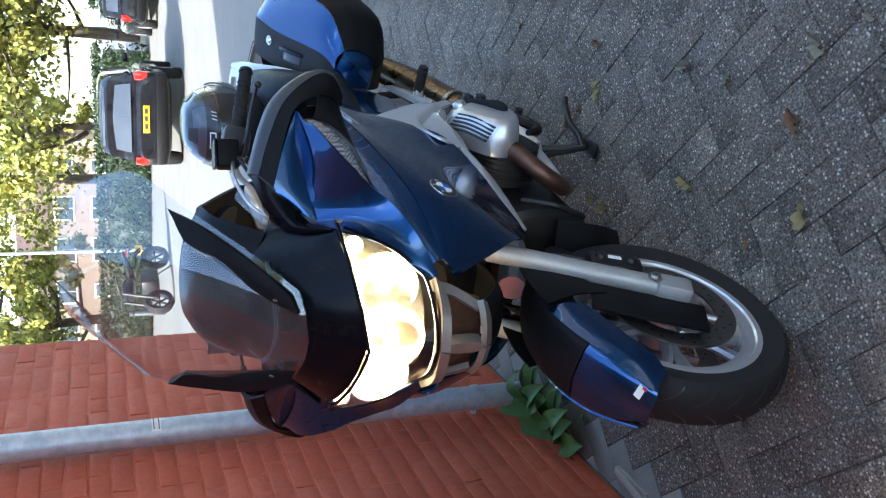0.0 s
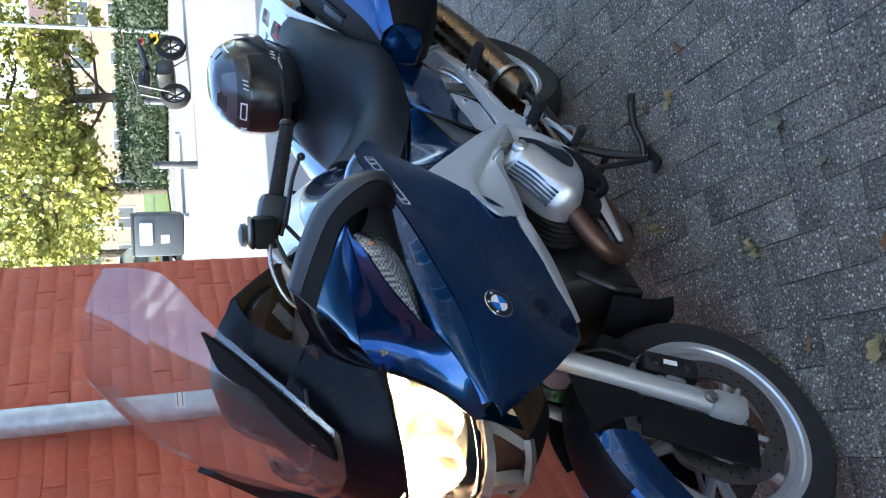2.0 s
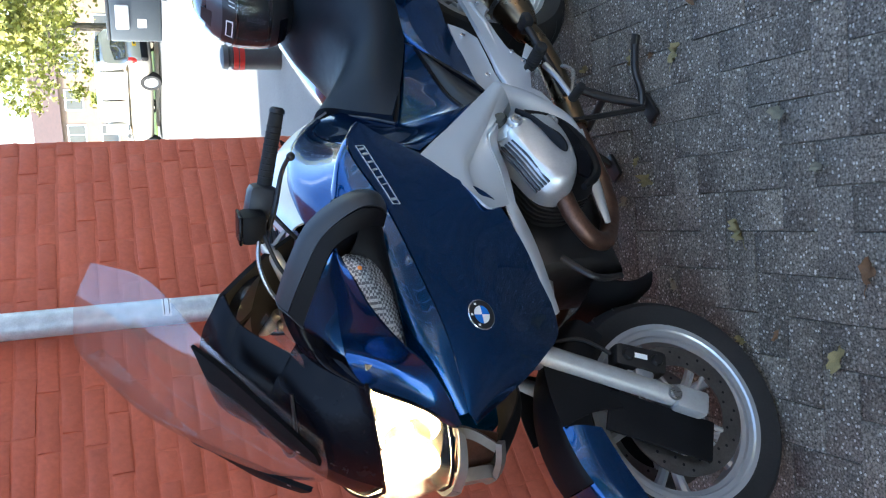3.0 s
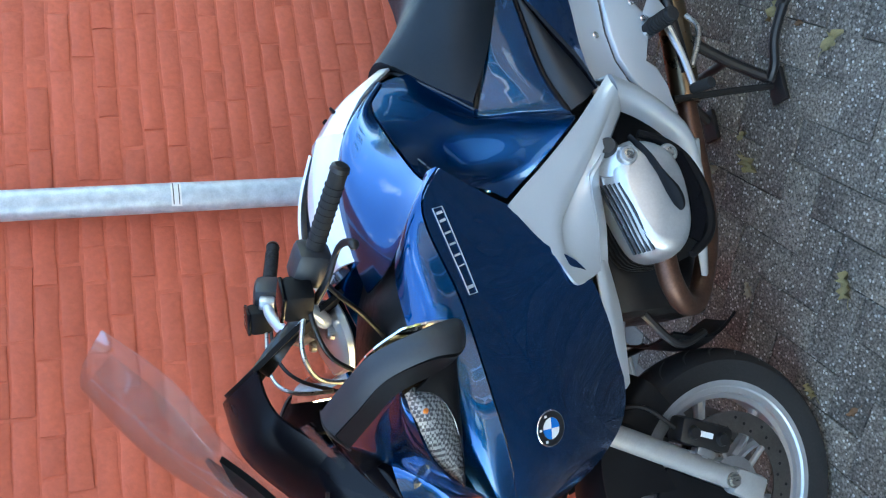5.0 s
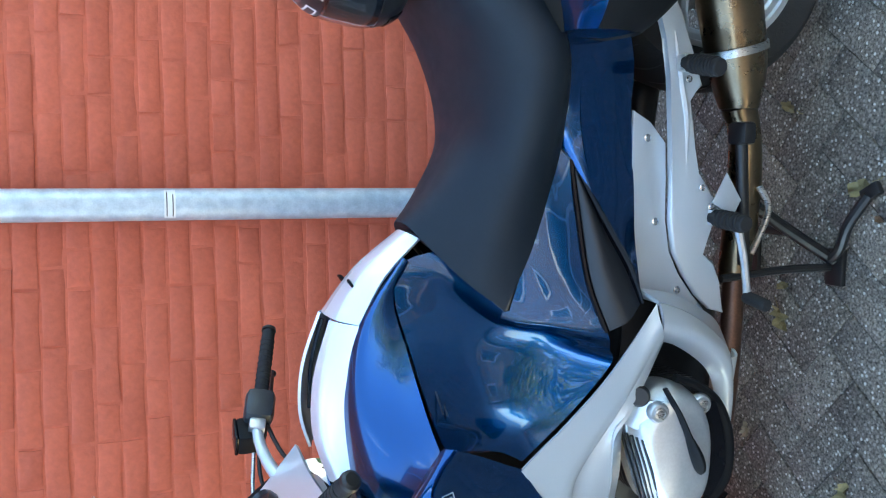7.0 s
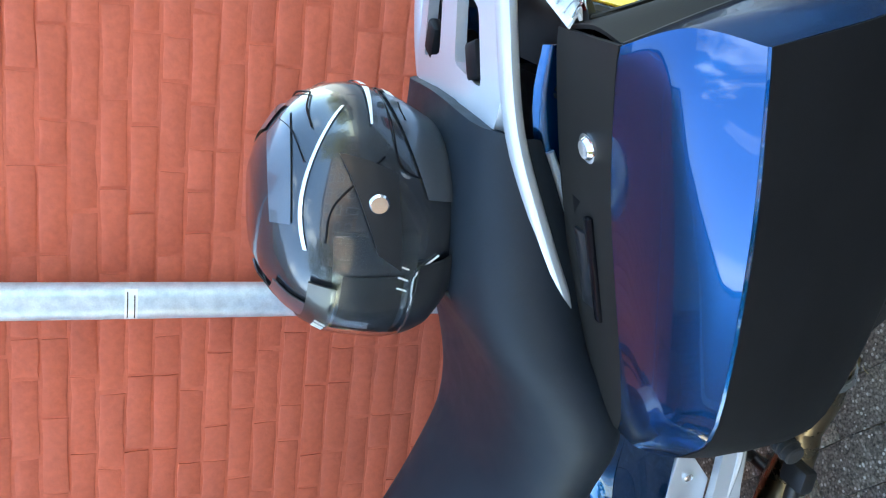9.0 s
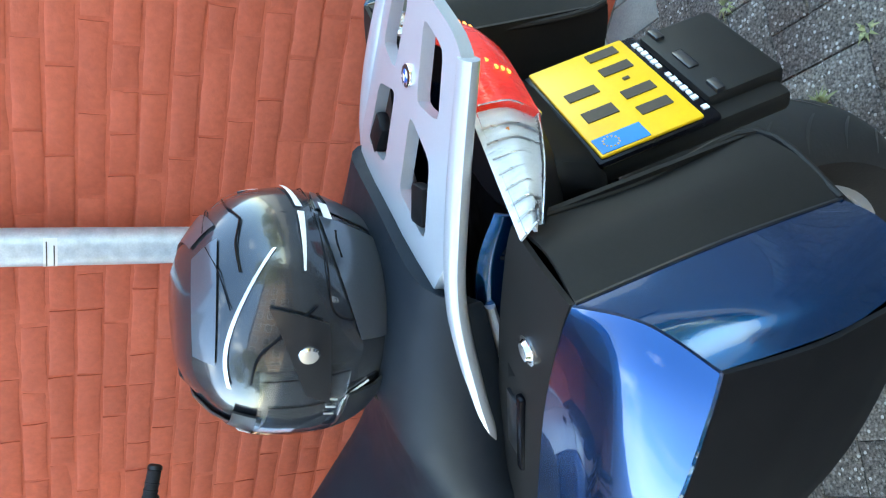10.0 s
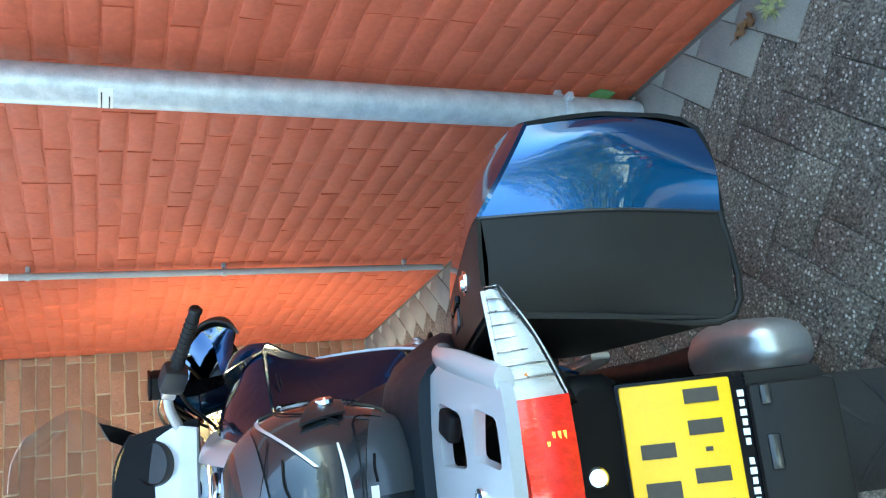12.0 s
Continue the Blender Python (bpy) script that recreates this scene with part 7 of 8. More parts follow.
for i, (x, y, size, k, ang) in enumerate(LEAVES):
    key = (k, i % 3)
    if key not in kept:
        kept[key] = leaf_mesh(50 + 7 * k + i % 3, leaf_mats[k])
    ob = tagged(new("fallen_leaf", kept[key]), leaf_labels[k], "leaf", "fallen leaves")
    ob.matrix_world = Matrix.Translation((x, y, 0.001)) @ Matrix.Rotation(radians(ang), 4, "Z") @ Matrix.Diagonal((size * 0.85, size * 0.72, size * 0.6, 1))


def tuft(x, y, size, seed, count=26, mat="weed"):
    rnd = random.Random(seed)
    t = thing("weed_tuft", "small tuft of pale weeds in a paving joint", "weed", "weeds in the joints", pose(x, y, -0.004))
    bm = fresh()
    for _ in range(count):
        a, L = rnd.uniform(0, 6.28), size * rnd.uniform(0.5, 1.1)
        d = Vector((math.cos(a), math.sin(a), 0))
        w = Vector((-d.y, d.x, 0)) * 0.0035
        p = [Vector((0, 0, 0)) + d * 0.004, d * L * 0.45 + Vector((0, 0, L * 0.35)), d * L + Vector((0, 0, L * rnd.uniform(0.1, 0.4)))]
        vs = [bm.verts.new(p[0] - w), bm.verts.new(p[0] + w), bm.verts.new(p[1] + w), bm.verts.new(p[1] - w), bm.verts.new(p[2])]
        bm.faces.new(vs[:4])
        bm.faces.new((vs[3], vs[2], vs[4]))
    tagged(part("foliage", bm, mat, t), kind="stuff")
    return t


for i, (x, y, sz, c) in enumerate(((0.770, 1.045, 0.045, 40), (0.413, 1.140, 0.035, 18), (0.074, 0.852, 0.040, 26), (0.511, 1.239, 0.025, 14), (0.790, 1.207, 0.030, 16), (0.089, 0.874, 0.045, 24), (0.16, -0.05, 0.03, 12))):
    tuft(x, y, sz, 80 + i, c)


def dock_plant(x, y):
    """A wilting broad-leaved weed against the wall."""
    rnd = random.Random(91)
    t = thing("dock_plant", "broad-leaved green weed growing against the wall", "weed", m=pose(x, y, -0.004))
    for k in range(15):
        a = radians(-95 + 190 * k / 14 + rnd.uniform(-12, 12))
        L, w, up = rnd.uniform(0.10, 0.20), rnd.uniform(0.035, 0.06), rnd.uniform(0.35, 1.0)
        d, sd = Vector((math.cos(a), math.sin(a), 0)), Vector((-math.sin(a), math.cos(a), 0))
        rows = []
        for i in range(6):
            f = i / 5
            c = d * L * (0.1 + f) + Vector((0, 0, up * L * math.sin(2.4 * f) * 0.9 + 0.01))
            ww = w * math.sin(math.pi * (0.06 + 0.90 * f)) * (1 + 0.15 * math.sin(9 * f))
            rows.append([c - sd * ww + Vector((0, 0, 0.012 * rnd.random())), c - Vector((0, 0, 0.006)), c + sd * ww + Vector((0, 0, 0.012 * rnd.random()))])
        part("leaf", panel(fresh(), rows, 2, 3, 0.0), "leafgreen", t)
    return t


dock_plant(0.045, 0.20)
dock_plant(0.035, 0.03)
bm = box(fresh(), (0, 0, 0.009), (0.028, 0.20, 0.016), None, 0.003)
for k in (-1, 1):
    box(bm, (k * 0.02, 0.02 * k, 0.006), (0.008, 0.16, 0.01), rot(0, 0, 6 * k), 0.002)
lath = tagged(part("wooden_lath", bm, "wood"), "piece of weathered grey lath lying at the wall", "wood")
lath.matrix_world = pose(0.075, -0.40, 0.0, 0, 0, -8)


# ---- the street behind ----
def leaf_crown(bm, centre, size, count, rnd, leaf=0.16, hollow=0.35, flat=1.0):
    """Many small leaves in uneven clumps about a centre."""
    clumps = []
    for _ in range(max(8, count // 60)):
        d = Vector((rnd.gauss(0, 1), rnd.gauss(0, 1), rnd.gauss(0, 1))).normalized()
        f = rnd.uniform(hollow, 1.0) ** 0.6
        clumps.append(Vector(centre) + Vector((d.x * size[0] * f, d.y * size[1] * f, d.z * size[2] * f)))
    for i in range(count):
        c = clumps[i % len(clumps)] + Vector((rnd.gauss(0, 1), rnd.gauss(0, 1), rnd.gauss(0, 0.8))) * 0.13 * sum(size) / 3
        a, b = Vector((rnd.gauss(0, 1), rnd.gauss(0, 1), rnd.gauss(0, 1))).normalized(), Vector((rnd.gauss(0, 1), rnd.gauss(0, 1), rnd.gauss(0, 1))).normalized()
        s = leaf * rnd.uniform(0.6, 1.3)
        w = a.cross(b).normalized() * s * 0.35
        vs = [bm.verts.new(c - a * s * 0.5), bm.verts.new(c + w), bm.verts.new(c + a * s * 0.5), bm.verts.new(c - w)]
        bm.faces.new(vs)


def tree(x, y, h, spread, seed, trunk_r=0.2, leaves=10500, low=0.16, leaf=0.22, mat="crown"):
    rnd = random.Random(seed)
    t = thing("tree", "tall street tree with a rough trunk and yellowing leaves", "tree", "street trees", pose(x, y, -0.04))
    bm = fresh()
    lean = (rnd.uniform(-0.3, 0.3), rnd.uniform(-0.3, 0.3))
    line = [(0, 0, 0), (lean[0] * 0.3, lean[1] * 0.3, h * 0.25), (lean[0], lean[1], h * 0.55), (lean[0] * 1.5, lean[1] * 1.5, h * 0.92)]
    tube(bm, line, [trunk_r * 1.25, trunk_r, trunk_r * 0.62, trunk_r * 0.12], k=4, n=10)
    tips = []
    for k in range(9):
        z = h * rnd.uniform(low, 0.7)
        a = rnd.uniform(0, 6.28)
        q = Vector((lean[0] * z / h * 1.6, lean[1] * z / h * 1.6, z))
        e = q + Vector((math.cos(a) * spread * 0.8, math.sin(a) * spread * 0.8, rnd.uniform(0.0, 0.22) * h))
        tube(bm, [q, q.lerp(e, 0.5) + Vector((0, 0, -0.05 * h * rnd.random())), e], [trunk_r * 0.4, trunk_r * 0.24, trunk_r * 0.06], k=3, n=6)
        tips.append(e)
    part("trunk", bm, "bark", t)
    bm = fresh()
    leaf_crown(bm, (lean[0], lean[1], h * 0.60), (spread, spread, h * 0.38), leaves // 2, rnd, leaf)
    for e in tips:
        leaf_crown(bm, e, (spread * 0.35, spread * 0.35, h * 0.1), leaves // 18, rnd, leaf)
    part("crown", bm, mat, t)
    return t


def hedge(x0, y0, x1, y1, h, depth, seed):
    rnd = random.Random(seed)
    L = math.hypot(x1 - x0, y1 - y0)
    t = thing("hedge", "dense clipped dark green hedge along the street", "hedge", m=Matrix.Translation((x0, y0, -0.035)) @ Matrix.Rotation(math.atan2(y1 - y0, x1 - x0), 4, "Z"))
    bm = box(fresh(), (L / 2, 0, h * 0.45), (L - 0.3, depth * 0.7, h * 0.86), bevel=0.2)
    part("core", bm, "hedge", t)
    bm = fresh()
    for i in range(int(L * 900)):
        u = rnd.uniform(0, L)
        side = rnd.random()
        if side < 0.62:
            c = Vector((u, (depth / 2 + rnd.gauss(0, 0.06)) * rnd.choice((-1, 1, 1)), rnd.uniform(0.03, h)))
        else:
            c = Vector((u, rnd.uniform(-depth / 2, depth / 2), h + rnd.gauss(0, 0.06)))
        a = Vector((rnd.gauss(0, 1), rnd.gauss(0, 1), rnd.gauss(0, 1))).normalized() * rnd.uniform(0.05, 0.1)
        b = a.cross(Vector((rnd.gauss(0, 1), rnd.gauss(0, 1), rnd.gauss(0, 1)))).normalized() * 0.035
        bm.faces.new([bm.verts.new(c - a), bm.verts.new(c + b), bm.verts.new(c + a), bm.verts.new(c - b)])
    tagged(part("leaves", bm, "hedge", t), kind="stuff")
    return t


def wheel_car(parent, c, r, w=0.2, mat="rim"):
    bm = lathe(fresh(), [(r * 0.64, -w / 2), (r * 0.93, -w / 2), (r, -w * 0.32), (r, w * 0.32), (r * 0.93, w / 2), (r * 0.64, w / 2)], c, (1, 0, 0), 28, True)
    ty = part("wheel", bm, "rubber", parent)
    s = 1 if c[0] > 0 else -1
    bm = lathe(fresh(), [(0, s * w * 0.36), (r * 0.2, s * w * 0.40), (r * 0.25, s * w * 0.30), (r * 0.55, s * w * 0.32), (r * 0.65, s * w * 0.46), (r * 0.66, -s * w * 0.4), (0, -s * w * 0.3)], c, (1, 0, 0), 24)
    for k in range(5):
        a = 6.283 * k / 5
        box(bm, (c[0] + s * w * 0.37, c[1] + math.cos(a) * r * 0.36, c[2] + math.sin(a) * r * 0.36), (0.03, r * 0.5, r * 0.16), rot(math.degrees(a), 0, 0), 0.006)
    part("rim", bm, mat, ty)


def car(name, label, m, paint, estate=True, length=4.45, width=1.74, height=1.44, group="parked cars"):
    """A parked car; its rear end looks along -y."""
    t = thing(name, label, "car", group, m)
    L, W = length / 2, width / 2
    bm = fresh()
    rings = []
    for y, w, z0, z1 in ((-L, 0.80, 0.42, 0.78), (-L + 0.06, 0.93, 0.30, 0.90), (-L + 0.35, 0.99, 0.24, 0.95), (-0.9, 1.0, 0.22, 0.95), (0.6, 1.0, 0.22, 0.93), (L - 0.9, 0.99, 0.22, 0.88), (L - 0.25, 0.93, 0.26, 0.74), (L, 0.74, 0.36, 0.62)):
        rings.append(ring_y(y, W * w, z0, z1, 4.5, 20))
    loft(bm, rings, 3)
    part("body", bm, paint, t)
    bm = fresh()
    rear = -L + 0.12 if estate else -L + 0.75
    prof = ((rear, 0.88, 0.90, 0.96), (rear + 0.10, 0.87, 0.88, 1.14), (rear + 0.32, 0.82, 0.88, height - 0.05), (0.0, 0.80, 0.88, height), (0.45, 0.80, 0.88, height - 0.05), (0.95, 0.85, 0.88, 1.16), (1.35, 0.87, 0.86, 0.93))
    loft(bm, [ring_y(y, W * w, z0, z1, 5, 20) for y, w, z0, z1 in prof], 3)
    part("cabin", bm, paint, t)
    # glass, proud of the cabin
    bm = fresh()
    panel(bm, [[(-W * 0.70, rear - 0.01, 0.98), (0, rear - 0.03, 0.98), (W * 0.70, rear - 0.01, 0.98)], [(-W * 0.66, rear + 0.09, 1.2), (0, rear + 0.07, 1.2), (W * 0.66, rear + 0.09, 1.2)], [(-W * 0.60, rear + 0.24, height - 0.09), (0, rear + 0.22, height - 0.08), (W * 0.60, rear + 0.24, height - 0.09)]], 3, 4, 0.01)
    part("rear_window", bm, "carglass", t)
    for s in (-1, 1):
        for y0, y1 in ((rear + 0.40, -0.55), (-0.48, 0.42), (0.48, 1.02)):
            top = height - 0.10 if y1 < 0.6 else height - 0.2
            bm = fresh()
            rows = [[(s * (W * 0.885 + 0.004), y0 - 0.02, 0.96), (s * (W * 0.885 + 0.004), y1 + 0.03, 0.96)], [(s * (W * 0.865 + 0.006), y0, 1.15), (s * (W * 0.865 + 0.006), y1, 1.15)], [(s * (W * 0.825 + 0.008), y0 + 0.03, top), (s * (W * 0.825 + 0.008), y1 - 0.06, top)]]
            panel(bm, rows, 3, 2, 0.012 * -s)
            part("side_window", bm, "carglass", t)
        bm = box(fresh(), (s * W * 0.86, -L + 0.08, 0.80), (0.16, 0.14, 0.24), bevel=0.03)
        part("tail_light", bm, "redlens", t, "red tail light")
        bm = box(fresh(), (s * W * 0.74, L - 0.10, 0.66), (0.32, 0.2, 0.13), bevel=0.04)
        part("headlight", bm, "lens", t, "clear headlight")
        bm = box(fresh(), (s * (W + 0.10), 0.86, 0.98), (0.2, 0.11, 0.13), bevel=0.035)
        part("wing_mirror", bm, paint, t)
        for y in (-L + 0.85, L - 0.85):
            wheel_car(t, (s * (W - 0.08), y, 0.315), 0.31)
    part("bumper", box(fresh(), (0, -L - 0.01, 0.46), (W * 1.86, 0.16, 0.2), bevel=0.05), "plastic", t)
    pl = part("number_plate", box(fresh(), (0, -L - 0.006, 0.72), (0.50, 0.02, 0.11), bevel=0.004), "yellow", t, "yellow number plate with plain bars")
    bm = fresh()
    for k in range(3):
        box(bm, (-0.13 + k * 0.14, -L - 0.018, 0.72), (0.10, 0.004, 0.06))
    part("print_bars", bm, "ink", pl)
    return t


def bollard(x, y, h=0.95, r=0.09, name="bollard", label="dark round street bollard on grey paving", bands=False):
    t = thing(name, label, "bollard", "street bollards", pose(x, y, -0.035))
    part("post", lathe(fresh(), [(0, 0), (r, 0), (r * 0.95, h * 0.82), (r * 0.8, h * 0.84), (r * 0.8, h * 0.87), (r * 0.97, h * 0.89), (r * 0.9, h * 0.97), (r * 0.5, h), (0, h)], n=20), "cargrey", t)
    if bands:
        for z in (h * 0.62, h * 0.72):
            part("band", lathe(fresh(), [(r * 0.98, z), (r * 1.02, z), (r * 1.02, z + 0.045), (r * 0.98, z + 0.045)], n=20, close=True), "redband", t, "red reflective band")
    return t


def waste_container(x, y):
    t = thing("waste_container", "dark grey street waste container with pale hatch", "waste container", m=pose(x, y, 0.03, 0, 0, 25))
    part("body", box(fresh(), (0, 0, 0.65), (1.15, 1.0, 1.3), bevel=0.08), "binblue", t)
    part("hatch", box(fresh(), (0.05, -0.51, 0.98), (0.62, 0.08, 0.34), bevel=0.04), "whitesilver", t, "pale metal filling hatch")
    part("lid", box(fresh(), (0, 0, 1.33), (1.1, 0.95, 0.08), bevel=0.03), "cargrey", t)
    part("sign", box(fresh(), (-0.1, -0.505, 0.5), (0.22, 0.008, 0.22), bevel=0.002), "white", t, "small pale sign")
    return t


def lamp_post(x, y):
    t = thing("street_lamp", "tall slim grey steel street lamp post", "street lamp", m=pose(x, y, -0.035))
    part("pole", tube(fresh(), [(0, 0, 0), (0, 0, 3.0), (0, 0, 6.5)], [0.085, 0.06, 0.045], k=4, n=12), "zinc", t)
    part("head", box(fresh(), (0.3, 0, 6.5), (0.7, 0.2, 0.12), bevel=0.04), "grey", t)
    return t


def house_row(name, label, m, length, bays, storey=2.7, levels=2, depth=8.0):
    """A terrace of houses; its front looks along -y."""
    t = thing(name, label, "house", m=m)
    h = storey * levels
    part("wall", box(fresh(), (0, depth / 2, h / 2), (length, depth, h)), "farbrick", t)
    bm = fresh()
    prism(bm, [(-length / 2 - 0.3, -0.4, h - 0.05), (-length / 2 - 0.3, depth + 0.4, h - 0.05), (-length / 2 - 0.3, depth / 2, h + 2.6)], (1, 0, 0), length + 0.6)
    part("roof", bm, "rooftile", t)
    step = length / bays
    for lv in range(levels):
        for b in range(bays):
            x = -length / 2 + step * (b + 0.5)
            door = lv == 0 and b % 3 == 1
            w, z0, z1 = (1.0, 0.05, 2.15) if door else (step * 0.55, 0.8 + storey * lv, 2.2 + storey * lv)
            bm = fresh()
            box(bm, (x, -0.01, (z0 + z1) / 2), (w + 0.14, 0.10, z1 - z0 + 0.14), bevel=0.01)
            wn = part("door" if door else "window", bm, "farwhite", t)
            bm = fresh()
            if door:
                box(bm, (x, -0.07, (z0 + z1) / 2), (w - 0.1, 0.04, z1 - z0 - 0.1), bevel=0.01)
                part("leaf", bm, "binblue", wn)
            else:
                for s in (-1, 1):
                    box(bm, (x + s * w / 4, -0.065, (z0 + z1) / 2), (w / 2 - 0.08, 0.03, z1 - z0 - 0.1))
                part("pane", bm, "farglass", wn)
    return t


def parked_motorcycle(m):
    t = thing("parked_motorcycle", "small naked motorcycle parked in front of the hedge", "motorcycle", m=m)
    for y, r in ((-0.68, 0.31), (0.68, 0.30)):
        bm = lathe(fresh(), [(r * 0.7, -0.06), (r * 0.9, -0.07), (r, 0), (r * 0.9, 0.07), (r * 0.7, 0.06)], (0, y, r), (1, 0, 0), 26, True)
        w = part("wheel", bm, "rubber", t)
        bm = lathe(fresh(), [(r * 0.62, -0.04), (r * 0.71, -0.05), (r * 0.71, 0.05), (r * 0.62, 0.04)], (0, y, r), (1, 0, 0), 26, True)
        for k in range(6):
            a = 6.283 * k / 6
            rod(bm, (0, y, r), (0, y + math.cos(a) * r * 0.65, r + math.sin(a) * r * 0.65), 0.018, n=6)
        part("rim", bm, "black", w)
    part("engine", box(fresh(), (0, 0.05, 0.45), (0.32, 0.44, 0.36), bevel=0.06), "black", t)
    bm = loft(fresh(), [ring_y(-0.05, 0.06, 0.80, 0.9, 2.5, 12), ring_y(0.1, 0.15, 0.74, 1.0, 2.5, 12), ring_y(0.35, 0.13, 0.76, 1.0, 2.5, 12), ring_y(0.5, 0.07, 0.78, 0.9, 2.5, 12)], 3)
    part("tank", bm, "carblack", t)
    bm = loft(fresh(), [ring_y(-0.85, 0.08, 0.92, 0.98, 3, 12), ring_y(-0.5, 0.14, 0.82, 0.93, 3, 12), ring_y(-0.05, 0.13, 0.74, 0.85, 3, 12)], 3)
    part("seat", bm, "seat", t)
    bm = fresh()
    for s in (-1, 1):
        rod(bm, (s * 0.1, 0.70, 0.3), (s * 0.1, 0.45, 0.98), 0.026)
    part("fork", bm, "black", t)
    bm = tube(fresh(), [(-0.38, 0.30, 1.08), (-0.2, 0.42, 1.06), (0, 0.45, 1.02), (0.2, 0.42, 1.06), (0.38, 0.30, 1.08)], 0.016, n=8)
    part("handlebar", bm, "black", t)
    for s in (-1, 1):
        bm = fresh()
        rod(bm, (s * 0.3, 0.38, 1.06), (s * 0.36, 0.36, 1.22), 0.006, n=6)
        box(bm, (s * 0.38, 0.36, 1.25), (0.13, 0.03, 0.08), bevel=0.012)
        part("mirror", bm, "black", t)
    part("number_plate", box(fresh(), (0, -0.98, 0.62), (0.21, 0.012, 0.15), bevel=0.004), "yellow", t, "yellow number plate")
    part("exhaust", tube(fresh(), [(0.1, 0.2, 0.3), (0.16, -0.2, 0.3), (0.18, -0.75, 0.42)], [0.03, 0.04, 0.055], n=10), "steel", t)
    part("tail_light", box(fresh(), (0, -0.90, 0.88), (0.14, 0.06, 0.06), bevel=0.015), "redlens", t)
    part("fender", tube(fresh(), [(0, -0.55, 0.70), (0, -0.82, 0.72), (0, -0.97, 0.60)], 0.06, n=8, flat=0.4), "plastic", t)
    rod_bm = fresh()
    rod(rod_bm, (-0.1, 0.0, 0.3), (-0.25, -0.02, 0.0), 0.013)
    part("side_stand", rod_bm, "black", t)
    return t


car("estate_car", "dark estate car parked with its rear towards the bike", pose(-1.15, 16.5, -0.035, 0, 0, 3), "carblack", True, 4.5, 1.82, 1.56)
car("hatchback", "dark hatchback parked on the paved street", pose(0.9, 23.2, -0.035, 0, 0, 8), "carblack", True, 4.1, 1.70, 1.44)
car("silver_car", "champagne silver car parked beside the grass", pose(-14.6, 21.2, -0.035, 0, 0, 82), "carsilver", True, 4.4, 1.80, 1.85)
hedge(-0.6, 25.9, -13.2, 27.4, 1.55, 1.3, 21)
hedge(6.5, 24.5, 0.6, 26.0, 1.6, 1.3, 22)
parked_motorcycle(pose(-5.5, 18.2, -0.035, 0, 6, 155) @ Matrix.Diagonal((1.5, 1.15, 1.15, 1)))
bollard(-7.3, 20.6)
bollard(-6.75, 15.7)
bollard(-2.25, 5.2, 0.55, 0.12, "striped_bollard", "dark bollard with red reflective bands", True)
waste_container(-10.6, 19.2)
lamp_post(-7.2, 26.2)
tree(-3.6, 28.6, 10.5, 3.6, 31, 0.27)
tree(-11.0, 30.0, 9.5, 3.2, 32, 0.18)
tree(-16.5, 33.0, 10.0, 3.4, 33, 0.19)
tree(1.5, 29.5, 9.5, 3.6, 34, 0.24)
tree(-7.2, 37.0, 11.0, 4.0, 35, 0.2)
tree(-23.0, 38.0, 10.0, 4.0, 36, 0.2)
tree(6.8, 31.0, 10.0, 4.0, 37, 0.2)
lawn = slab("lawn", (-40, 28.5, -0.034), (-6, 62, 0.02), "grass", "sunlit mown grass beyond the hedge")
slab("grass_verge", (-30, 22.6, -0.034), (-13.6, 28.4, 0.02), "grass", "narrow grass verge beside the street")
slab("kerb", (-16.0, 21.35, -0.034), (-8.6, 21.55, 0.08), "kerb", "pale concrete kerb of the street")
slab("kerb_island", (-14.5, 18.0, -0.034), (-9.4, 18.18, 0.07), "kerb", "pale concrete kerb of the container bay")
house_row("far_houses", "low row of brown brick houses beyond the lawn", pose(-34, 64, -0.035, 0, 0, 12), 46, 14)
house_row("street_houses", "row of brick houses with white window frames", pose(13.5, 2.0, -0.035, 0, 0, -90), 34, 12, levels=3)
tree(4.2, 27.5, 8.5, 3.4, 40, 0.2)
tree(-0.6, 31.5, 9.0, 3.6, 42, 0.2)
tree(-13.8, 27.8, 8.0, 3.0, 41, 0.16)
tree(9.0, -9.0, 9.0, 3.0, 38, 0.2)
tree(8.6, 9.0, 9.5, 3.2, 39, 0.2)


# ---- bricks of the walls ----
def brick_mesh(name, length, height, mat, seed, deep=0.012, wob=0.0016):
    """A brick's face: rounded, slightly crooked, its back at zero depth. Lies in the yz plane, facing +x."""
    rnd = random.Random(seed)
    bm = fresh()
    n = 4
    edge = []
    hl, hh = length / 2, height / 2
    for i in range(n):
        edge.append((-hl + length * i / n, -hh))
    edge += [(hl, -hh), (hl, 0)]
    for i in range(n):
        edge.append((hl - length * i / n, hh))
    edge += [(-hl, hh), (-hl, 0)]
    edge = [(y + rnd.uniform(-wob, wob) * 1.6, z + rnd.uniform(-wob, wob) * 1.3) for y, z in edge]
    k = len(edge)
    back = [bm.verts.new((-deep, y, z)) for y, z in edge]
    side = [bm.verts.new((-0.0022 + rnd.uniform(-0.0008, 0.0014), y, z)) for y, z in edge]
    face = [bm.verts.new((rnd.uniform(-0.0008, 0.0008), y - math.copysign(0.006, y), z - math.copysign(0.006, z) * (abs(z) > 0.001))) for y, z in edge]
    for a, b in ((back, side), (side, face)):
        for i in range(k):
            bm.faces.new((a[i], a[(i + 1) % k], b[(i + 1) % k], b[i]))
    bm.faces.new(face)
    return mesh_of(name, bm, mat, 60)


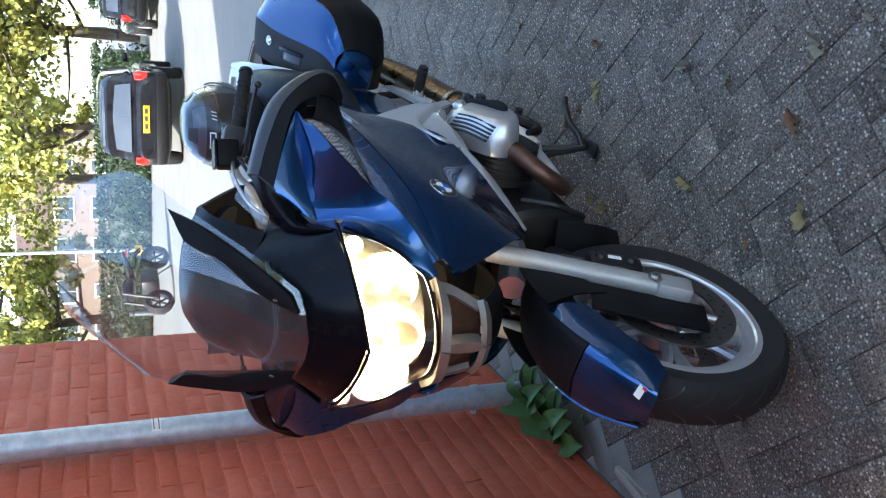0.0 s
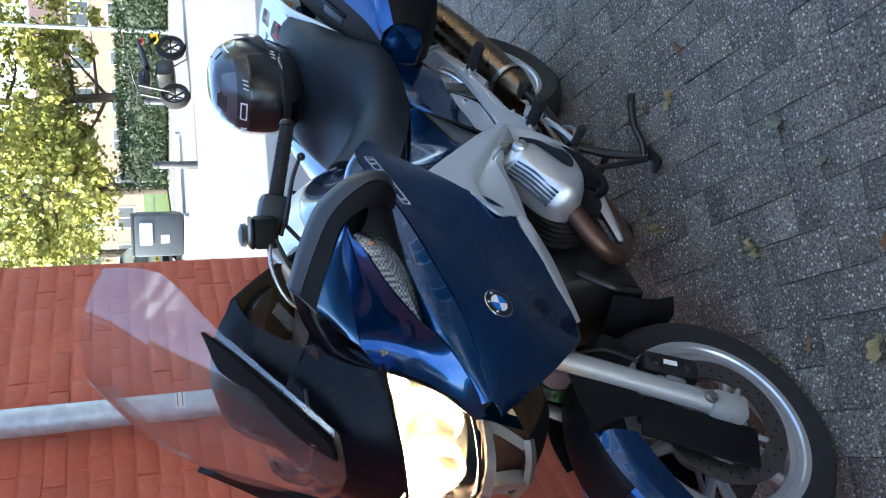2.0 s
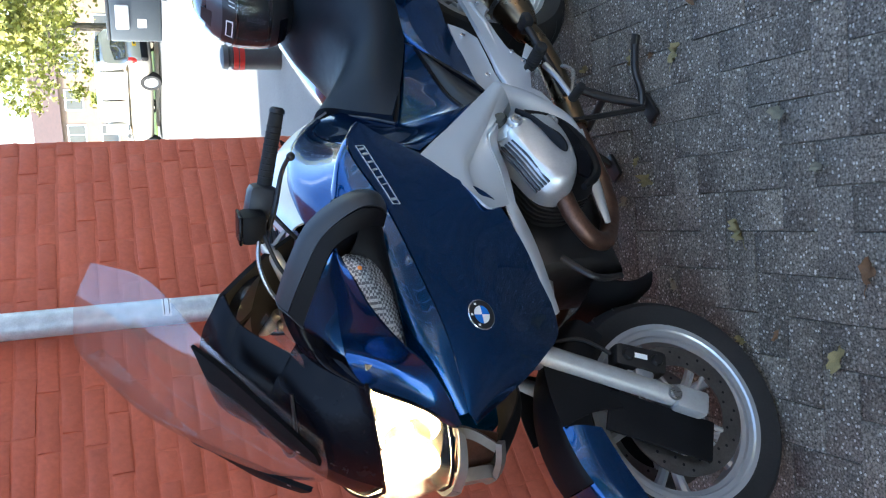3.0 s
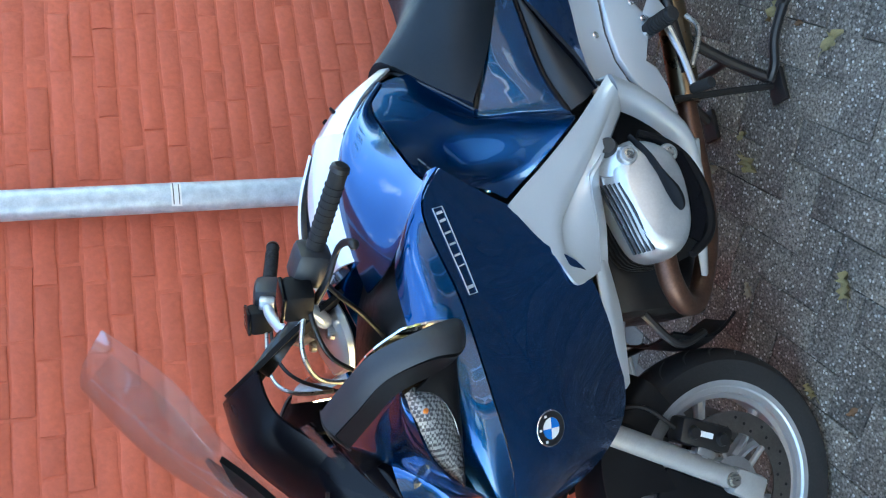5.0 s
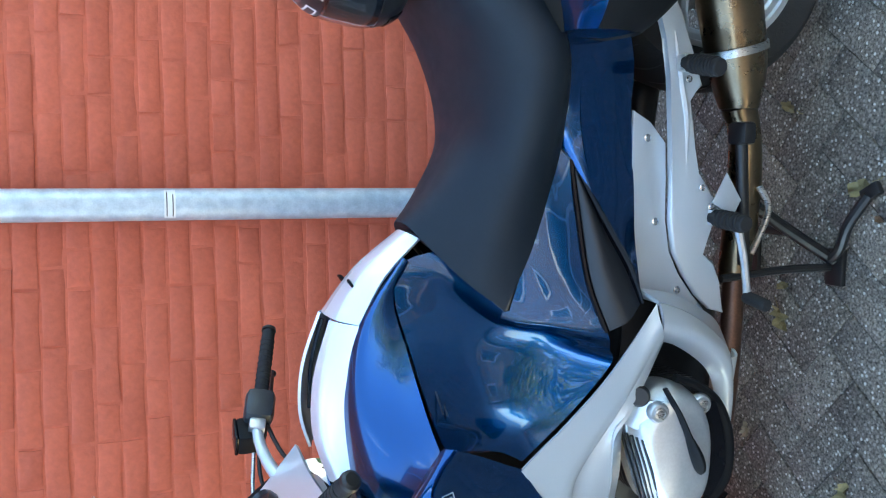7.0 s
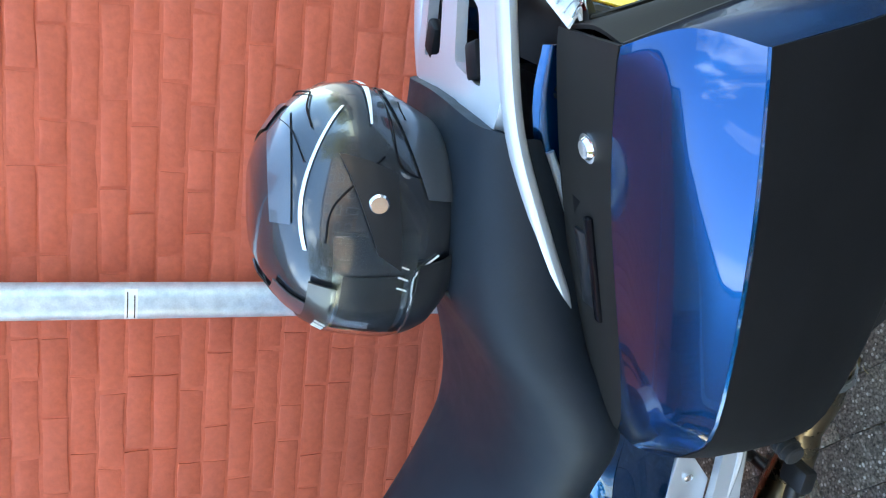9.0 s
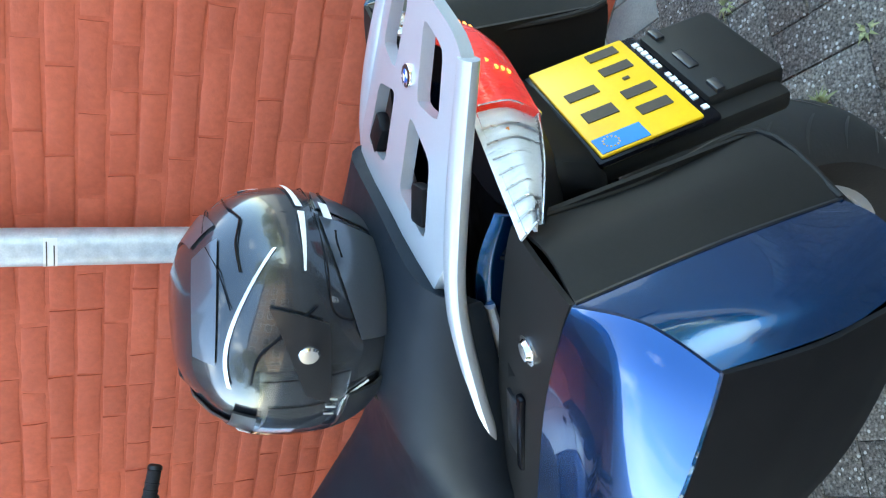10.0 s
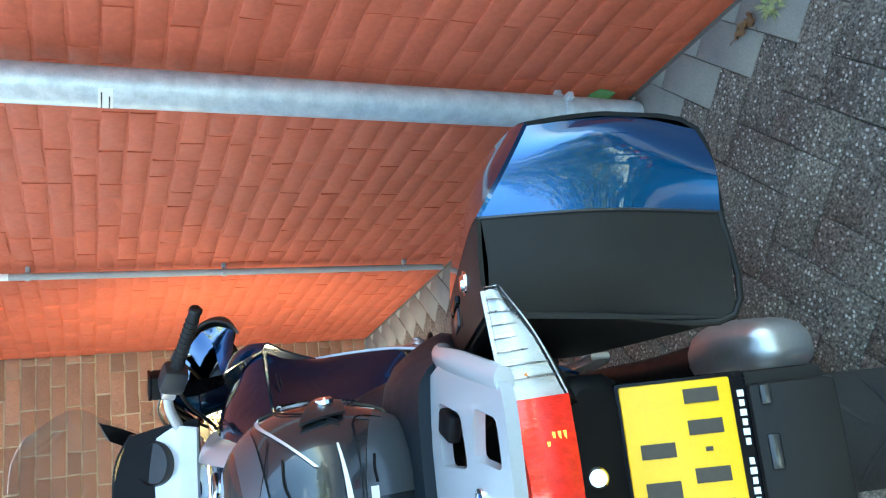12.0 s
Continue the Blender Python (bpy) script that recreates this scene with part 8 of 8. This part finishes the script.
def lay_wall(parent, mat, along, y0, y1, z0, z1, near, seed, turn):
    """Courses of stretchers and headers. near(y, z): whether a brick is an object of its own."""
    rnd = random.Random(seed)
    kinds = {(L, v): brick_mesh("brick", L, COURSE - JOINT, mat, 10 * v + int(L * 1000)) for L in (0.208, 0.100) for v in range(5)}
    rest = fresh()
    z = z0 + COURSE / 2
    row = 0
    while z < z1:
        y = y0 + rnd.choice((0.0, -0.05, -0.11, -0.16))
        while y < y1:
            L = 0.208 if rnd.random() < 0.74 else 0.100
            a, b = max(y, y0), min(y + L, y1)
            if b - a > 0.03:
                me = kinds[(L, rnd.randrange(5))]
                m = turn @ Matrix.Translation((rnd.uniform(-0.0018, 0.0018), (a + b) / 2, z + rnd.uniform(-0.0012, 0.0012)))
                m = m @ Euler((rnd.uniform(-0.012, 0.012), rnd.uniform(-0.03, 0.045), rnd.uniform(-0.014, 0.014))).to_matrix().to_4x4()
                m = m @ Matrix.Diagonal((1, (b - a) / L, 1, 1))
                if near((a + b) / 2, z):
                    ob = new("brick", me)
                    ob.parent = parent
                    ob.matrix_world = m
                else:
                    far_bricks.append((me, m, parent, mat))
            y += L + JOINT
        z += COURSE
        row += 1


def join_pieces(name, pieces, parent, mat, label):
    """All the pieces that are too many to pick apart, in one mesh."""
    vs, fs = [], []
    for me, m in pieces:
        base = len(vs)
        vs += [tuple(m @ v.co) for v in me.vertices]
        fs += [tuple(base + i for i in p.vertices) for p in me.polygons]
    me = bpy.data.meshes.new(name)
    me.from_pydata(vs, [], fs)
    me.materials.append(M[mat])
    finish(me, 60)
    ob = new(name, me)
    ob.parent = parent
    tagged(ob, label, kind="stuff")
    return ob


far_bricks = []
lay_wall(wall_west, "wall", None, WALL_S, WALL_N, 0.0, 3.0, lambda y, z: -0.75 < y and 0.62 < z < 1.78, 3, Matrix())
join_pieces("wall_bricks", [(a, b) for a, b, c, d in far_bricks], wall_west, "wall", "red painted bricks with shallow joints")
far_bricks = []
turn = Matrix.Translation((-0.303, WALL_N, 0)) @ Matrix.Rotation(radians(90), 4, "Z")
lay_wall(wall_north, "wall", None, 0.0, 2.0, 0.0, 3.0, lambda y, z: False, 5, turn)
join_pieces("wall_bricks", [(a, b) for a, b, c, d in far_bricks], wall_north, "wall", "red painted bricks with shallow joints")
far_bricks = []
turn = Matrix.Translation((0.95, WALL_S, 0)) @ Matrix.Rotation(radians(90), 4, "Z")
lay_wall(wall_return, "brown", None, 0.0, 0.95, 0.0, 3.4, lambda y, z: 1.15 < z < 2.4, 7, turn)
join_pieces("wall_bricks", [(a, b) for a, b, c, d in far_bricks], wall_return, "brown", "brown bricks with pale joints")


# ---- paving stones ----
def clip_left(poly, x):
    out = []
    for (ax, ay), (bx, by) in zip(poly, poly[1:] + poly[:1]):
        if ax >= x:
            out.append((ax, ay))
        if (ax >= x) != (bx >= x):
            f = (x - ax) / (bx - ax)
            out.append((x, ay + f * (by - ay)))
    return out


def stone(bm, poly, top, rnd, chamfer=0.003):
    c = (sum(p[0] for p in poly) / len(poly), sum(p[1] for p in poly) / len(poly))

    def inset(p, d):
        v = Vector((c[0] - p[0], c[1] - p[1]))
        return (p[0] + v.x / max(v.length, 1e-6) * d, p[1] + v.y / max(v.length, 1e-6) * d)
    rings = [[(*p, top - 0.03) for p in poly], [(*p, top - 0.003) for p in poly], [(*inset(p, chamfer), top + rnd.uniform(-0.0008, 0.0004)) for p in poly]]
    vs = [[bm.verts.new(p) for p in r] for r in rings]
    n = len(poly)
    for a, b in zip(vs, vs[1:]):
        for i in range(n):
            bm.faces.new((a[i], a[(i + 1) % n], b[(i + 1) % n], b[i]))
    bm.faces.new(vs[-1])


def lay_paving():
    rnd = random.Random(11)
    w, gap = 0.1055, 0.0016
    c45 = math.cos(radians(45))
    kinds = []
    for v in range(6):
        bm = fresh()
        q = [(-w + gap / 2, -w / 2 + gap / 2), (w - gap / 2, -w / 2 + gap / 2), (w - gap / 2, w / 2 - gap / 2), (-w + gap / 2, w / 2 - gap / 2)]
        q = [(x + rnd.uniform(-0.001, 0.001), y + rnd.uniform(-0.001, 0.001)) for x, y in q]
        stone(bm, q, 0.0, rnd)
        kinds.append(mesh_of("paving_stone", bm, "paver", 60))
    rest = []
    edge = fresh()
    for r in range(-70, 71):
        for c in range(-70, 71):
            k = (c - r) % 4
            if k == 0:
                u, v, ang = (c + 1) * w, (r + 0.5) * w, 45
            elif k == 3:
                u, v, ang = (c + 0.5) * w, (r + 1) * w, 135
            else:
                continue
            x, y = c45 * (u - v) + 0.05, c45 * (u + v)
            if not (-0.1 < x < 5.0 and -4.3 < y < 4.8):
                continue
            a = radians(ang)
            hx, hy = w - gap / 2, w / 2 - gap / 2
            quad = [(x + p * math.cos(a) - q * math.sin(a), y + p * math.sin(a) + q * math.cos(a)) for p, q in ((-hx, -hy), (hx, -hy), (hx, hy), (-hx, hy))]
            if min(p[0] for p in quad) < 0.012 or y < WALL_S + 0.1 and x < 1.05:
                if y < WALL_S:
                    continue
                cut = clip_left(quad, 0.012)
                if len(cut) > 2 and max(p[0] for p in cut) > 0.03:
                    stone(edge, cut, rnd.uniform(-0.002, 0.003), rnd)
                continue
            m = Matrix.Translation((x, y, rnd.uniform(-0.002, 0.002))) @ Euler((rnd.uniform(-0.005, 0.005), rnd.uniform(-0.005, 0.005), a + rnd.uniform(-0.012, 0.012) + (math.pi if rnd.random() < 0.5 else 0))).to_matrix().to_4x4()
            me = rnd.choice(kinds)
            if 0.1 < x < 2.05 and -1.35 < y < 1.35:
                ob = new("paving_stone", me)
                ob.parent = pavement
                ob.matrix_world = m
            else:
                rest.append((me, m))
    join_pieces("paving_stones", rest, pavement, "paver", "washed concrete paving stones in herringbone")
    tagged(part("edge_stones", edge, "smooth", pavement, angle=60), "smooth cut edge stones along the wall", kind="stuff")


lay_paving()
